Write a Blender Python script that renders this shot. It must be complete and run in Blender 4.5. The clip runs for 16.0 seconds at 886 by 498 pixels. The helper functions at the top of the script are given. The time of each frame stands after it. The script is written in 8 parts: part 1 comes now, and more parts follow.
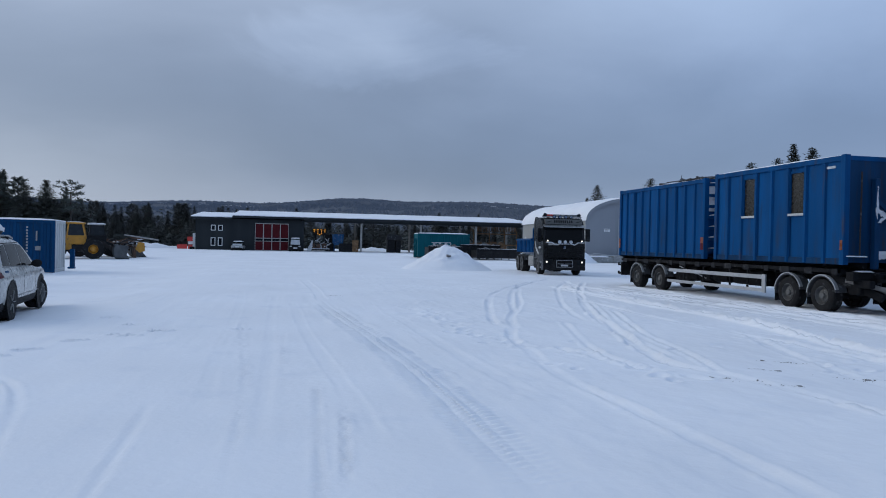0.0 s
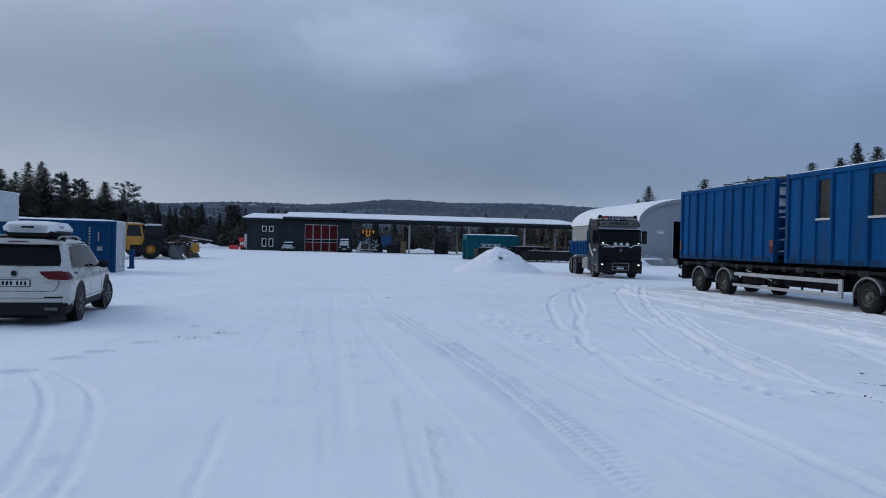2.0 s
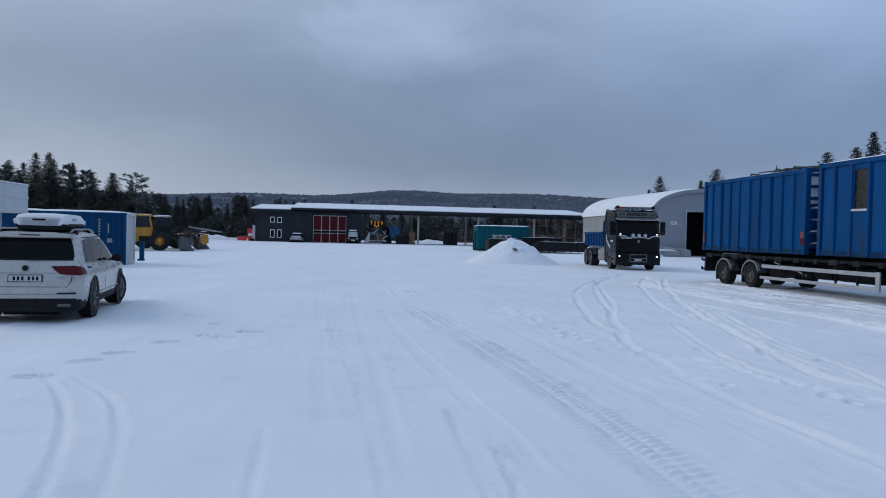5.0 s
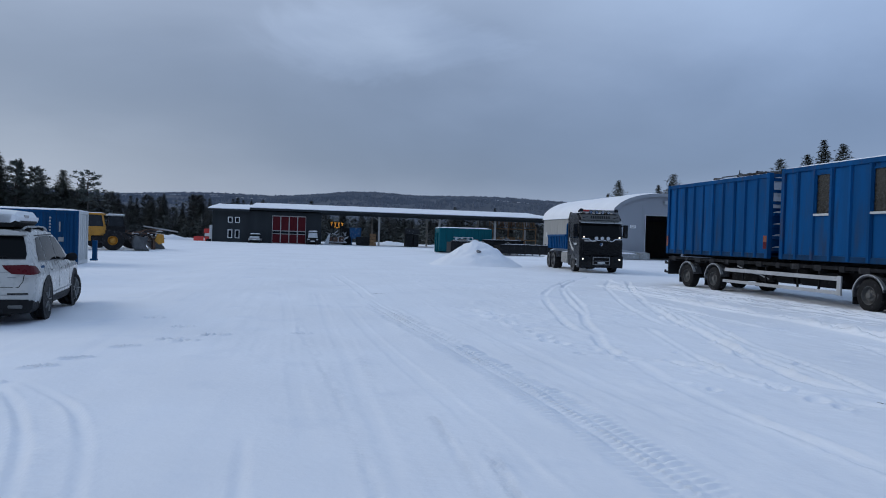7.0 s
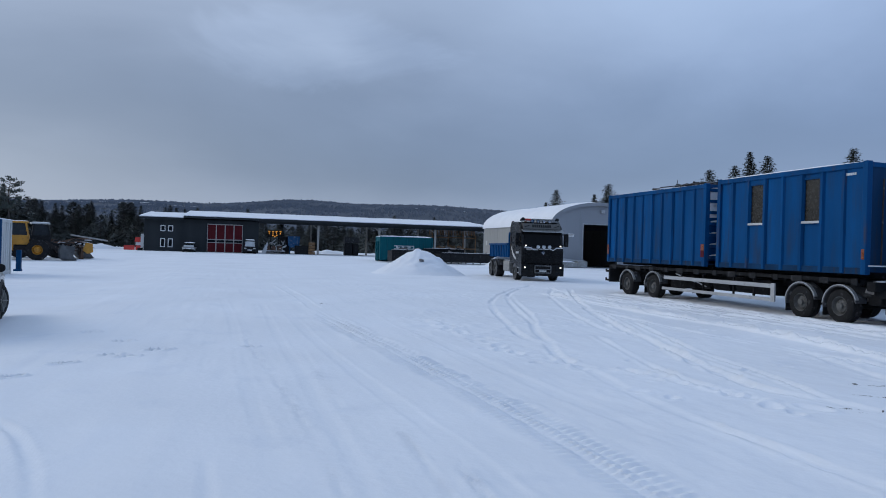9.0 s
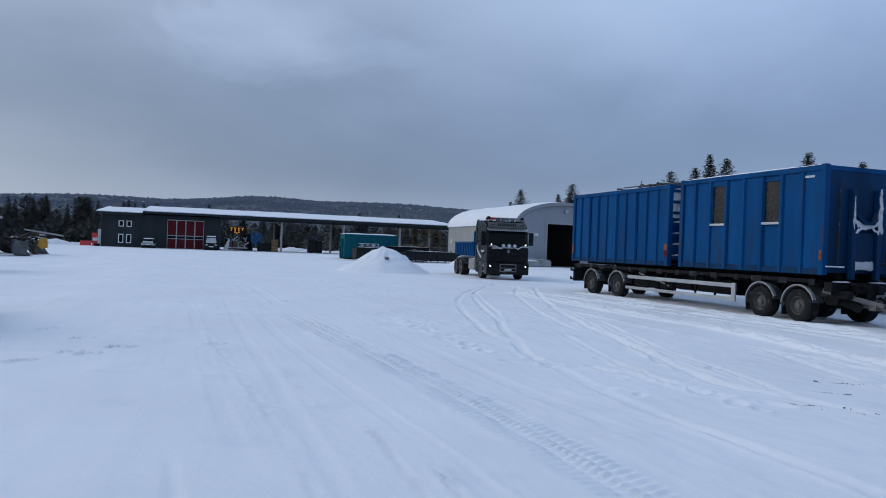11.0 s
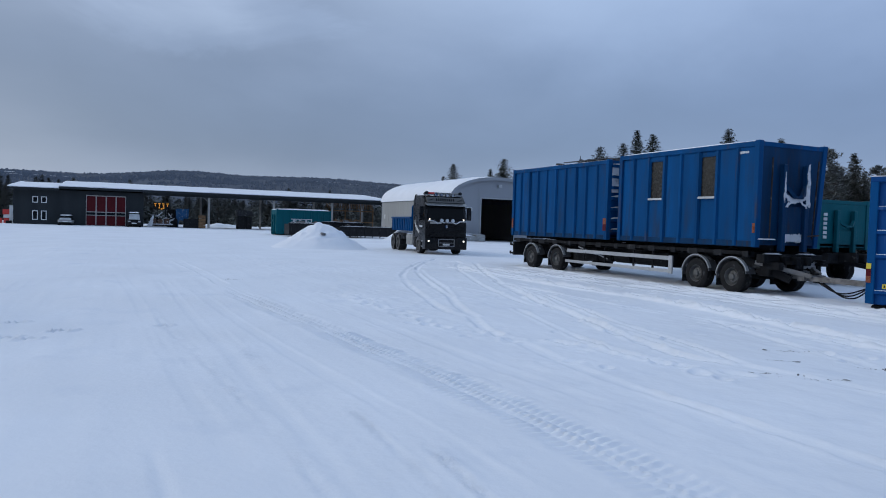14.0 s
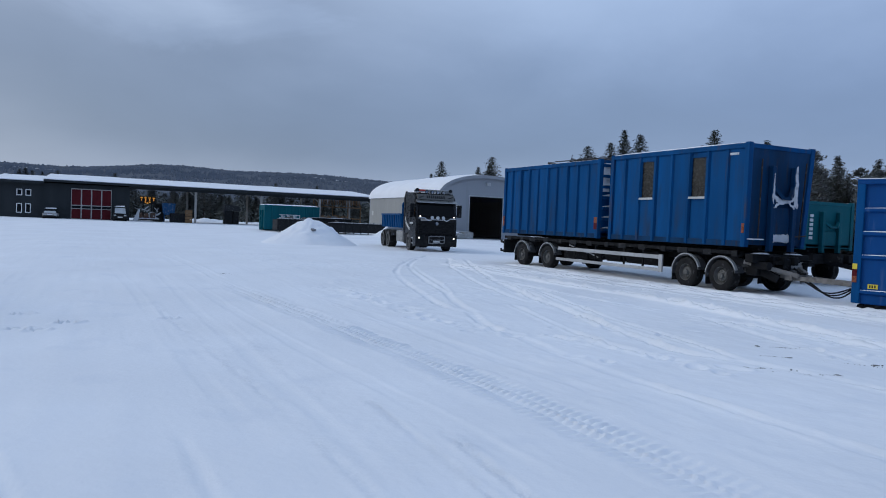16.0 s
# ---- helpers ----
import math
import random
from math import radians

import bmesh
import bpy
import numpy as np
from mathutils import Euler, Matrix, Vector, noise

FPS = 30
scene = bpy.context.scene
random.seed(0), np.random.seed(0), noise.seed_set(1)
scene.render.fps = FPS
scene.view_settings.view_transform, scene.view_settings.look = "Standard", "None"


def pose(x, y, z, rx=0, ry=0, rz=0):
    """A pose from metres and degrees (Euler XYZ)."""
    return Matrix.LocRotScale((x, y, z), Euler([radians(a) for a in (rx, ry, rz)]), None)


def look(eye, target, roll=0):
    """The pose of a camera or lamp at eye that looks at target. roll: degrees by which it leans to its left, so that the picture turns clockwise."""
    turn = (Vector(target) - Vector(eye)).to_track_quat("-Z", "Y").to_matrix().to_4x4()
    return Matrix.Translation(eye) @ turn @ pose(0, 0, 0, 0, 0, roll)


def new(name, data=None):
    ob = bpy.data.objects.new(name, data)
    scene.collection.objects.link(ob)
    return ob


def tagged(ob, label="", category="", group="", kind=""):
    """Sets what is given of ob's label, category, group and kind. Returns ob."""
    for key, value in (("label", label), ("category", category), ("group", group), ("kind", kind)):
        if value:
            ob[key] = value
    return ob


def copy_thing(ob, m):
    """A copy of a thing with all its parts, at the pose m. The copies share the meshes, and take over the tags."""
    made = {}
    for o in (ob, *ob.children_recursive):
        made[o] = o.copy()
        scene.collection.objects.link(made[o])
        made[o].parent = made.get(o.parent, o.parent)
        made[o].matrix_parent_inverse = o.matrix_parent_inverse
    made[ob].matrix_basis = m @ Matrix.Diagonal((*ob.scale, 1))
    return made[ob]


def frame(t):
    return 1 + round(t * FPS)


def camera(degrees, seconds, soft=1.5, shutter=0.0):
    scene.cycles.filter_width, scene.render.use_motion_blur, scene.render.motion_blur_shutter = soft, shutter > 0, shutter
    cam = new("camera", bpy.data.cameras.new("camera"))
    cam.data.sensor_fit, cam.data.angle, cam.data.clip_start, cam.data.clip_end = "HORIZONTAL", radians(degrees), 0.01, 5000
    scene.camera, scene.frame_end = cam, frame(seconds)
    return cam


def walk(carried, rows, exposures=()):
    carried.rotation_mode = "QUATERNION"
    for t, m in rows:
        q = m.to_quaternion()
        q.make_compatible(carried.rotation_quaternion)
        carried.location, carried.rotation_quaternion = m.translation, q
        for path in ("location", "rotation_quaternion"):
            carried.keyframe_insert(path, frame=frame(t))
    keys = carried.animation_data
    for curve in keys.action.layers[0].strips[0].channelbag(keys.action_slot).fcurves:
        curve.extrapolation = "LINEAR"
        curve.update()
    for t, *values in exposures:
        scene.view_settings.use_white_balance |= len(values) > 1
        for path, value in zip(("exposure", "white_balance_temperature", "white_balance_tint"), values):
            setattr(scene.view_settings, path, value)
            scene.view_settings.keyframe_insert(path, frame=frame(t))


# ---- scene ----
cam = camera(64.0, 16.0, soft=1.0)
PATH = [
    (0, (0.253, 0.04, 1.571), (0.661, 1.998, 1.557), 1.2),
    (0.5, (0.15, 0.174, 1.601), (0.523, 2.139, 1.579), 1.4),
    (1, (-0.018, 0.268, 1.603), (0.324, 2.238, 1.582), 1.5),
    (1.5, (-0.075, 0.312, 1.571), (0.233, 2.288, 1.556), 1.5),
    (2, (-0.077, 0.473, 1.582), (0.206, 2.453, 1.569), 1.4),
    (2.5, (-0.073, 0.626, 1.602), (0.193, 2.608, 1.586), 1.3),
    (3, (-0.171, 0.751, 1.597), (0.09, 2.734, 1.574), 1.2),
    (3.5, (-0.307, 0.848, 1.608), (-0.05, 2.832, 1.579), 1.2),
    (6, (-0.542, 1.357, 1.616), (-0.238, 3.333, 1.574), 1.8),
    (6.5, (-0.639, 1.423, 1.604), (-0.294, 3.393, 1.565), 2.0),
    (7, (-0.644, 1.511, 1.584), (-0.263, 3.474, 1.553), 1.8),
    (7.5, (-0.658, 1.649, 1.597), (-0.241, 3.605, 1.572), 1.6),
    (8, (-0.723, 1.682, 1.595), (-0.267, 3.629, 1.578), 1.4),
    (8.5, (-0.827, 1.745, 1.609), (-0.324, 3.681, 1.598), 1.6),
    (9, (-0.865, 1.676, 1.598), (-0.316, 3.599, 1.596), 1.7),
    (11.5, (-0.932, 1.784, 1.565), (-0.272, 3.672, 1.558), 2.1),
    (12, (-0.944, 1.807, 1.556), (-0.267, 3.689, 1.541), 1.9),
    (12.5, (-0.941, 1.897, 1.586), (-0.235, 3.768, 1.558), 1.7),
    (13, (-0.987, 1.973, 1.59), (-0.237, 3.827, 1.549), 1.6),
    (13.5, (-1.155, 2.031, 1.575), (-0.359, 3.865, 1.519), 1.6),
    (14, (-1.28, 2.035, 1.574), (-0.45, 3.853, 1.507), 1.8),
    (14.5, (-1.296, 2.03, 1.555), (-0.45, 3.841, 1.482), 1.9),
    (15, (-1.373, 1.895, 1.557), (-0.525, 3.705, 1.481), 2.0),
    (15.5, (-1.431, 1.857, 1.58), (-0.578, 3.665, 1.502), 2.2),
    (16, (-1.582, 1.958, 1.555), (-0.715, 3.759, 1.482), 2.4),
]
walk(cam, [(t, look(eye, target, roll)) for t, eye, target, roll in PATH],
     exposures=[(0.0, -0.12), (2.0, -0.2), (3.5, -0.2), (6.5, -0.12), (7.5, -0.18), (9.0, -0.1), (12.5, -0.09), (16.0, -0.06)])

# ---- light: overcast winter sky, weak broad sun from the side ----
SUN_AZ, SUN_EL = radians(-62), radians(32)   # azimuth from +y towards +x
world = bpy.data.worlds.new("overcast_sky")
scene.world = world
world.use_nodes = True
wn, wl = world.node_tree.nodes, world.node_tree.links
wn.clear()


def wnode(kind, **kw):
    n = wn.new(kind)
    for k, v in kw.items():
        if k == "operation":
            n.operation = v
        elif k == "blend_type":
            n.blend_type = v
    return n


def wmath(op, a, b=None, c=None):
    n = wnode("ShaderNodeMath", operation=op)
    for i, v in enumerate((a, b, c)):
        if v is None:
            continue
        if isinstance(v, (int, float)):
            n.inputs[i].default_value = v
        else:
            wl.new(v, n.inputs[i])
    return n.outputs[0]


def wramp(fac, stops, mode="LINEAR"):
    n = wn.new("ShaderNodeValToRGB")
    n.color_ramp.interpolation = mode
    e = n.color_ramp.elements
    while len(e) < len(stops):
        e.new(0.5)
    for el, (p, c) in zip(e, stops):
        el.position, el.color = p, (*c, 1)
    wl.new(fac, n.inputs[0])
    return n.outputs[0]


def wmix(fac, a, b, mode="MIX"):
    n = wn.new("ShaderNodeMix")
    n.data_type, n.blend_type = "RGBA", mode
    for sock, v in ((n.inputs[0], fac), (n.inputs[6], a), (n.inputs[7], b)):
        if isinstance(v, (int, float)):
            sock.default_value = v
        elif isinstance(v, tuple):
            sock.default_value = (*v, 1)
        else:
            wl.new(v, sock)
    return n.outputs[2]


tc = wn.new("ShaderNodeTexCoord")
sep = wn.new("ShaderNodeSeparateXYZ")
wl.new(tc.outputs["Generated"], sep.inputs[0])
dx, dy, dz = sep.outputs
# cloud sheet seen from below: direction projected on a plane overhead
up = wmath("ADD", wmath("MAXIMUM", dz, 0.0), 0.3)
comb = wn.new("ShaderNodeCombineXYZ")
wl.new(wmath("DIVIDE", dx, up), comb.inputs[0])
wl.new(wmath("DIVIDE", dy, up), comb.inputs[1])


def wnoise(scale, detail, rough, offset, dist=0.0):
    m = wn.new("ShaderNodeMapping")
    m.inputs["Location"].default_value = offset
    wl.new(comb.outputs[0], m.inputs[0])
    n = wn.new("ShaderNodeTexNoise")
    n.inputs["Scale"].default_value, n.inputs["Detail"].default_value = scale, detail
    n.inputs["Roughness"].default_value, n.inputs["Distortion"].default_value = rough, dist
    wl.new(m.outputs[0], n.inputs["Vector"])
    return n.outputs[0]


big, fine = wnoise(0.55, 3, 0.5, (3.1, 0.4, 0)), wnoise(1.1, 6, 0.52, (0.7, 5.2, 2), 0.3)
warp = wmath("ADD", wmath("MULTIPLY", wmath("SUBTRACT", big, 0.5), 0.36), wmath("MULTIPLY", wmath("SUBTRACT", fine, 0.5), 0.20))
elev = wmath("ADD", wmath("MAXIMUM", dz, 0.0), wmath("MULTIPLY", warp, wmath("MINIMUM", wmath("MULTIPLY", wmath("MAXIMUM", dz, 0.0), 5.0), 1.0)))
cloud = wramp(elev, [(0.0, (0.375, 0.45, 0.575)), (0.05, (0.33, 0.405, 0.545)), (0.11, (0.215, 0.282, 0.405)), (0.19, (0.21, 0.28, 0.41)),
                     (0.27, (0.35, 0.44, 0.605)), (0.36, (0.455, 0.56, 0.74)), (0.7, (0.41, 0.52, 0.69)), (1.0, (0.40, 0.51, 0.67))], "B_SPLINE")
# soft wisps within the sheet
wisp = wnoise(2.0, 5, 0.55, (4.4, 1.3, 5), 0.4)
cloud = wmix(1.0, cloud, wramp(wisp, [(0.3, (0.965, 0.97, 0.98)), (0.7, (1.03, 1.035, 1.05))]), "MULTIPLY")
# a thin, lighter break in the cloud ahead, ragged at its edges
BREAK_AZ = radians(6.5)
across = wmath("SUBTRACT", wmath("MULTIPLY", dx, math.cos(BREAK_AZ)), wmath("MULTIPLY", dy, math.sin(BREAK_AZ)))
ragged = wnoise(2.6, 6, 0.6, (1.4, 2.3, 1), 0.6)
q_ = wmath("SQRT", wmath("ADD", wmath("POWER", wmath("DIVIDE", across, 0.17), 2.0), wmath("POWER", wmath("DIVIDE", wmath("SUBTRACT", dz, 0.262), 0.05), 2.0)))
q_ = wmath("ADD", q_, wmath("MULTIPLY", wmath("SUBTRACT", ragged, 0.5), 2.2))
cloud = wmix(1.0, cloud, wramp(wmath("MULTIPLY", q_, 0.5), [(0.05, (1.32, 1.30, 1.27)), (0.35, (1.16, 1.155, 1.15)), (0.62, (1.0, 1.0, 1.0))], "EASE"), "MULTIPLY")
# brighter, paler cloud on the sun's side; thinner and bluer away from it
side = wmath("ADD", wmath("MULTIPLY", dx, math.sin(SUN_AZ)), wmath("MULTIPLY", dy, math.cos(SUN_AZ)))
glow = wramp(wmath("ADD", wmath("MULTIPLY", side, 0.5), 0.5), [(0.0, (1.0, 1.12, 1.34)), (0.42, (1.08, 1.16, 1.26)), (0.62, (0.99, 1.02, 1.06)), (0.8, (1.14, 1.12, 1.10)), (0.9, (1.28, 1.25, 1.2)), (1.0, (1.45, 1.4, 1.33))])
cloud = wmix(1.0, cloud, glow, "MULTIPLY")
sky = wn.new("ShaderNodeTexSky")
sky.sky_type, sky.sun_disc = "NISHITA", False
sky.sun_elevation, sky.sun_rotation = SUN_EL, SUN_AZ
sky.air_density, sky.dust_density = 1.0, 2.0
thin = wmix(1.0, sky.outputs[0], (0.09, 0.09, 0.09), "MULTIPLY")
bg = wn.new("ShaderNodeBackground")
wl.new(wmix(0.88, thin, cloud), bg.inputs[0])
bg.inputs[1].default_value = 1.0
wo = wn.new("ShaderNodeOutputWorld")
wl.new(bg.outputs[0], wo.inputs[0])

sun = new("sun", bpy.data.lights.new("sun", "SUN"))
sun.data.energy, sun.data.angle, sun.data.color = 0.85, radians(26), (1.0, 0.97, 0.92)
sun.matrix_world = look((0, 0, 0), (-math.sin(SUN_AZ) * math.cos(SUN_EL), -math.cos(SUN_AZ) * math.cos(SUN_EL), -math.sin(SUN_EL)))

# ---- materials ----
def material(name, col, rough=0.6, metal=0.0, var=0.25, scale=3.0, spots=None, spot_amt=0.0, spot_scale=6.0, bump=0.15, bump_scale=40.0,
             streak=False, spec=0.5, coat=0.0):
    """Base colour broken up at two scales, optional stains of a second colour with soft noise edges, fine relief."""
    m = bpy.data.materials.new(name)
    m.use_nodes = True
    n, l = m.node_tree.nodes, m.node_tree.links
    b = n["Principled BSDF"]
    tcn = n.new("ShaderNodeTexCoord")
    mp = n.new("ShaderNodeMapping")
    oi = n.new("ShaderNodeObjectInfo")
    l.new(tcn.outputs["Object"], mp.inputs[0])
    if streak:
        mp.inputs["Scale"].default_value = (1, 1, 0.15)

    def nz(sc, det, src=mp.outputs[0]):
        t = n.new("ShaderNodeTexNoise")
        t.inputs["Scale"].default_value, t.inputs["Detail"].default_value = sc, det
        l.new(src, t.inputs["Vector"])
        return t.outputs[0]

    def mixc(f, a, bb, mode="MIX"):
        x = n.new("ShaderNodeMix")
        x.data_type, x.blend_type = "RGBA", mode
        for s, v in ((x.inputs[0], f), (x.inputs[6], a), (x.inputs[7], bb)):
            if isinstance(v, (int, float)):
                s.default_value = v
            elif isinstance(v, tuple):
                s.default_value = (*v, 1)
            else:
                l.new(v, s)
        return x.outputs[2]

    def rng(src, a, bb, c, d):
        x = n.new("ShaderNodeMapRange")
        for i, v in enumerate((a, bb, c, d)):
            x.inputs[1 + i].default_value = v
        l.new(src, x.inputs[0])
        return x.outputs[0]
    lo, hi = tuple(c * (1 - var) for c in col), tuple(min(1, c * (1 + var)) for c in col)
    c = mixc(rng(nz(scale, 4), 0.3, 0.7, 0, 1), lo, hi)
    c = mixc(rng(nz(scale * 9, 3), 0.3, 0.7, 0, 0.35), c, tuple(x * (1 - var * 0.8) for x in col))
    if spots:
        c = mixc(rng(nz(spot_scale, 6), 0.62 - 0.25 * spot_amt, 0.72, 0, min(1, 0.5 + spot_amt)), c, spots)
    c = mixc(rng(oi.outputs["Random"], 0, 1, 0, 0.12), c, tuple(x * 0.75 for x in col))
    l.new(c, b.inputs["Base Color"])
    l.new(rng(nz(scale * 4, 3), 0.3, 0.7, max(0.02, rough - 0.12), min(1, rough + 0.12)), b.inputs["Roughness"])
    b.inputs["Metallic"].default_value = metal
    b.inputs["Specular IOR Level"].default_value = spec
    b.inputs["Coat Weight"].default_value = coat
    if bump:
        bp = n.new("ShaderNodeBump")
        bp.inputs["Strength"].default_value, bp.inputs["Distance"].default_value = bump, 0.02
        l.new(nz(bump_scale, 4, tcn.outputs["Object"]), bp.inputs["Height"])
        l.new(bp.outputs[0], b.inputs["Normal"])
    return m


def glass_mat(name, col, rough=0.05):
    m = bpy.data.materials.new(name)
    m.use_nodes = True
    b = m.node_tree.nodes["Principled BSDF"]
    b.inputs["Base Color"].default_value = (*col, 1)
    b.inputs["Roughness"].default_value = rough
    b.inputs["Specular IOR Level"].default_value = 0.1
    return m


def glow_mat(name, col, strength):
    m = bpy.data.materials.new(name)
    m.use_nodes = True
    b = m.node_tree.nodes["Principled BSDF"]
    b.inputs["Base Color"].default_value = (*col, 1)
    b.inputs["Emission Color"].default_value = (*col, 1)
    b.inputs["Emission Strength"].default_value = strength
    return m


M = {}
M["snow"] = material("snow", (0.80, 0.82, 0.86), 0.75, var=0.04, scale=0.6, bump=0.35, bump_scale=9, spec=0.25)
M["ground"] = material("packed_snow", (0.79, 0.815, 0.86), 0.7, var=0.05, scale=0.35, spots=(0.68, 0.72, 0.79), spot_amt=0.12, spot_scale=0.9, bump=0.35, bump_scale=11, spec=0.3)
M["dirty_snow"] = material("dirty_snow", (0.62, 0.64, 0.67), 0.8, var=0.12, scale=3, spots=(0.25, 0.25, 0.26), spot_amt=0.2, bump=0.5, bump_scale=18, spec=0.2)
M["blue"] = material("blue_container_paint", (0.002, 0.070, 0.212), 0.6, var=0.35, scale=1.3, spots=(0.018, 0.045, 0.095), spot_amt=0.35, spot_scale=3.5, streak=True, bump=0.12, bump_scale=12, spec=0.08)
M["blue_rib"] = material("blue_rib_paint", (0.002, 0.060, 0.18), 0.6, var=0.3, scale=2, spots=(0.05, 0.045, 0.05), spot_amt=0.2, spot_scale=5, streak=True, bump=0.15, spec=0.08)
M["blue_dark"] = material("darker_container_blue", (0.004, 0.036, 0.095), 0.6, var=0.3, scale=2, spots=(0.03, 0.03, 0.035), spot_amt=0.25, streak=True, spec=0.1)
M["bright_blue"] = material("bright_blue_paint", (0.002, 0.056, 0.205), 0.5, var=0.15, scale=1.5, spots=(0.06, 0.12, 0.26), spot_amt=0.1, streak=True, bump=0.08, spec=0.12)
M["teal"] = material("teal_paint", (0.003, 0.098, 0.125), 0.5, var=0.2, scale=1.5, spots=(0.015, 0.05, 0.065), spot_amt=0.15, streak=True, spec=0.12)
M["letter"] = material("white_lettering", (0.6, 0.63, 0.65), 0.6, var=0.15)
M["black"] = material("black_steel", (0.013, 0.014, 0.016), 0.6, var=0.35, scale=4, spots=(0.07, 0.07, 0.075), spot_amt=0.12, bump=0.2, spec=0.2)
M["grime"] = material("grimy_chassis_steel", (0.011, 0.0115, 0.013), 0.8, var=0.4, scale=4, spots=(0.07, 0.072, 0.075), spot_amt=0.08, bump=0.3, spec=0.15)
M["alu"] = material("dull_aluminium_rail", (0.44, 0.45, 0.46), 0.5, 0.3, var=0.15, scale=3, spots=(0.25, 0.25, 0.25), spot_amt=0.2)
M["galv"] = material("galvanised_steel", (0.42, 0.44, 0.46), 0.5, 0.5, var=0.18, scale=3)
M["rubber"] = material("tyre_rubber", (0.012, 0.012, 0.013), 0.85, var=0.3, scale=6, spots=(0.09, 0.092, 0.095), spot_amt=0.15, spot_scale=7, bump=0.3, spec=0.25)
M["rim"] = material("grimy_wheel_rim", (0.115, 0.114, 0.11), 0.65, 0.1, var=0.25, scale=6, spots=(0.05, 0.05, 0.05), spot_amt=0.12)
M["fender"] = material("snow_dusted_mudguard", (0.06, 0.062, 0.066), 0.7, var=0.3, scale=5, spots=(0.4, 0.42, 0.45), spot_amt=0.2)
M["orange"] = material("orange_reflector", (0.22, 0.055, 0.018), 0.3, var=0.15, bump=0)
M["red_lens"] = material("red_lamp_lens", (0.085, 0.004, 0.008), 0.35, var=0.15, bump=0, spec=0.2)
M["yellow_tag"] = material("yellow_plate", (0.75, 0.58, 0.05), 0.5, var=0.1, bump=0)
M["window_dark"] = glass_mat("dark_pane", (0.012, 0.014, 0.016))
M["mesh_pane"] = material("dull_brown_window_pane", (0.026, 0.023, 0.017), 0.25, var=0.3, scale=2.5, bump=0.05)
M["tarp"] = material("black_tarpaulin", (0.02, 0.021, 0.024), 0.7, var=0.35, scale=5, spots=(0.4, 0.42, 0.45), spot_amt=0.15, bump=0.5)
M["hall_sheet"] = material("grey_hall_sheeting", (0.25, 0.27, 0.30), 0.6, var=0.06, scale=0.6, spots=(0.2, 0.215, 0.235), spot_amt=0.1, spot_scale=1.2, bump=0.1, bump_scale=3, streak=True)
# lighter, warmer copy of hall_sheet with the sun side put into its colour
M["hall_lit_side"] = material("sunlit_hall_sheeting", (0.30, 0.30, 0.285), 0.6, var=0.06, scale=0.6, spots=(0.24, 0.24, 0.23), spot_amt=0.1, bump=0.1, bump_scale=3, streak=True)
M["concrete"] = material("weathered_concrete", (0.26, 0.27, 0.27), 0.85, var=0.2, scale=2.5, spots=(0.5, 0.52, 0.55), spot_amt=0.2, bump=0.4)
M["barn"] = material("dark_grey_cladding", (0.030, 0.035, 0.039), 0.7, var=0.2, scale=1, bump=0.2, streak=True, spec=0.12)
M["barn_in"] = material("dark_interior_tone", (0.05, 0.048, 0.046), 0.85, var=0.3, scale=1.5)
M["red_door"] = material("dark_red_door_panel", (0.095, 0.009, 0.013), 0.6, var=0.2, scale=1.5, spec=0.12)
M["frame"] = material("grey_door_frame", (0.36, 0.35, 0.34), 0.6, var=0.15)
M["white_paint"] = material("white_paint", (0.72, 0.73, 0.74), 0.5, var=0.06, scale=2)
M["timber"] = material("raw_timber", (0.22, 0.125, 0.06), 0.75, var=0.3, scale=3, bump=0.3)
M["steel_post"] = material("light_steel_post", (0.34, 0.33, 0.31), 0.6, var=0.15)
M["car_white"] = material("salt_stained_white_car_paint", (0.47, 0.46, 0.43), 0.3, var=0.06, scale=2, spots=(0.27, 0.255, 0.23), spot_amt=0.25, spot_scale=3, bump=0.02, coat=0.3)
M["plastic"] = material("black_plastic", (0.012, 0.012, 0.013), 0.6, var=0.25, scale=6, spec=0.15)
M["car_glass"] = glass_mat("tinted_car_glass", (0.004, 0.005, 0.006), 0.06)
M["silver"] = material("dull_silver_sheet", (0.52, 0.55, 0.58), 0.45, 0.3, var=0.08, scale=2)
M["white_cont"] = material("pale_grey_container_paint", (0.50, 0.51, 0.50), 0.6, var=0.12, scale=2, spots=(0.3, 0.29, 0.27), spot_amt=0.2, streak=True)
M["navy_cont"] = material("faded_blue_container_paint", (0.004, 0.052, 0.135), 0.55, var=0.2, scale=1.2, spots=(0.02, 0.045, 0.08), spot_amt=0.2, streak=True, spec=0.1)
M["yellow"] = material("loader_yellow_paint", (0.48, 0.22, 0.018), 0.5, var=0.2, scale=2, spots=(0.12, 0.08, 0.04), spot_amt=0.25)
M["rust"] = material("rusty_steel", (0.13, 0.075, 0.05), 0.85, var=0.4, scale=4, spots=(0.3, 0.3, 0.31), spot_amt=0.2, bump=0.4)
M["bucket"] = material("worn_bucket_steel", (0.12, 0.125, 0.13), 0.6, 0.5, var=0.3, scale=3, spots=(0.06, 0.05, 0.045), spot_amt=0.3)
M["red_barrier"] = material("red_plastic_barrier", (0.62, 0.045, 0.035), 0.5, var=0.12, scale=3)
M["dark_rust"] = material("grimy_rusty_steel", (0.028, 0.023, 0.021), 0.85, var=0.4, scale=5, spots=(0.16, 0.16, 0.165), spot_amt=0.15, bump=0.4)
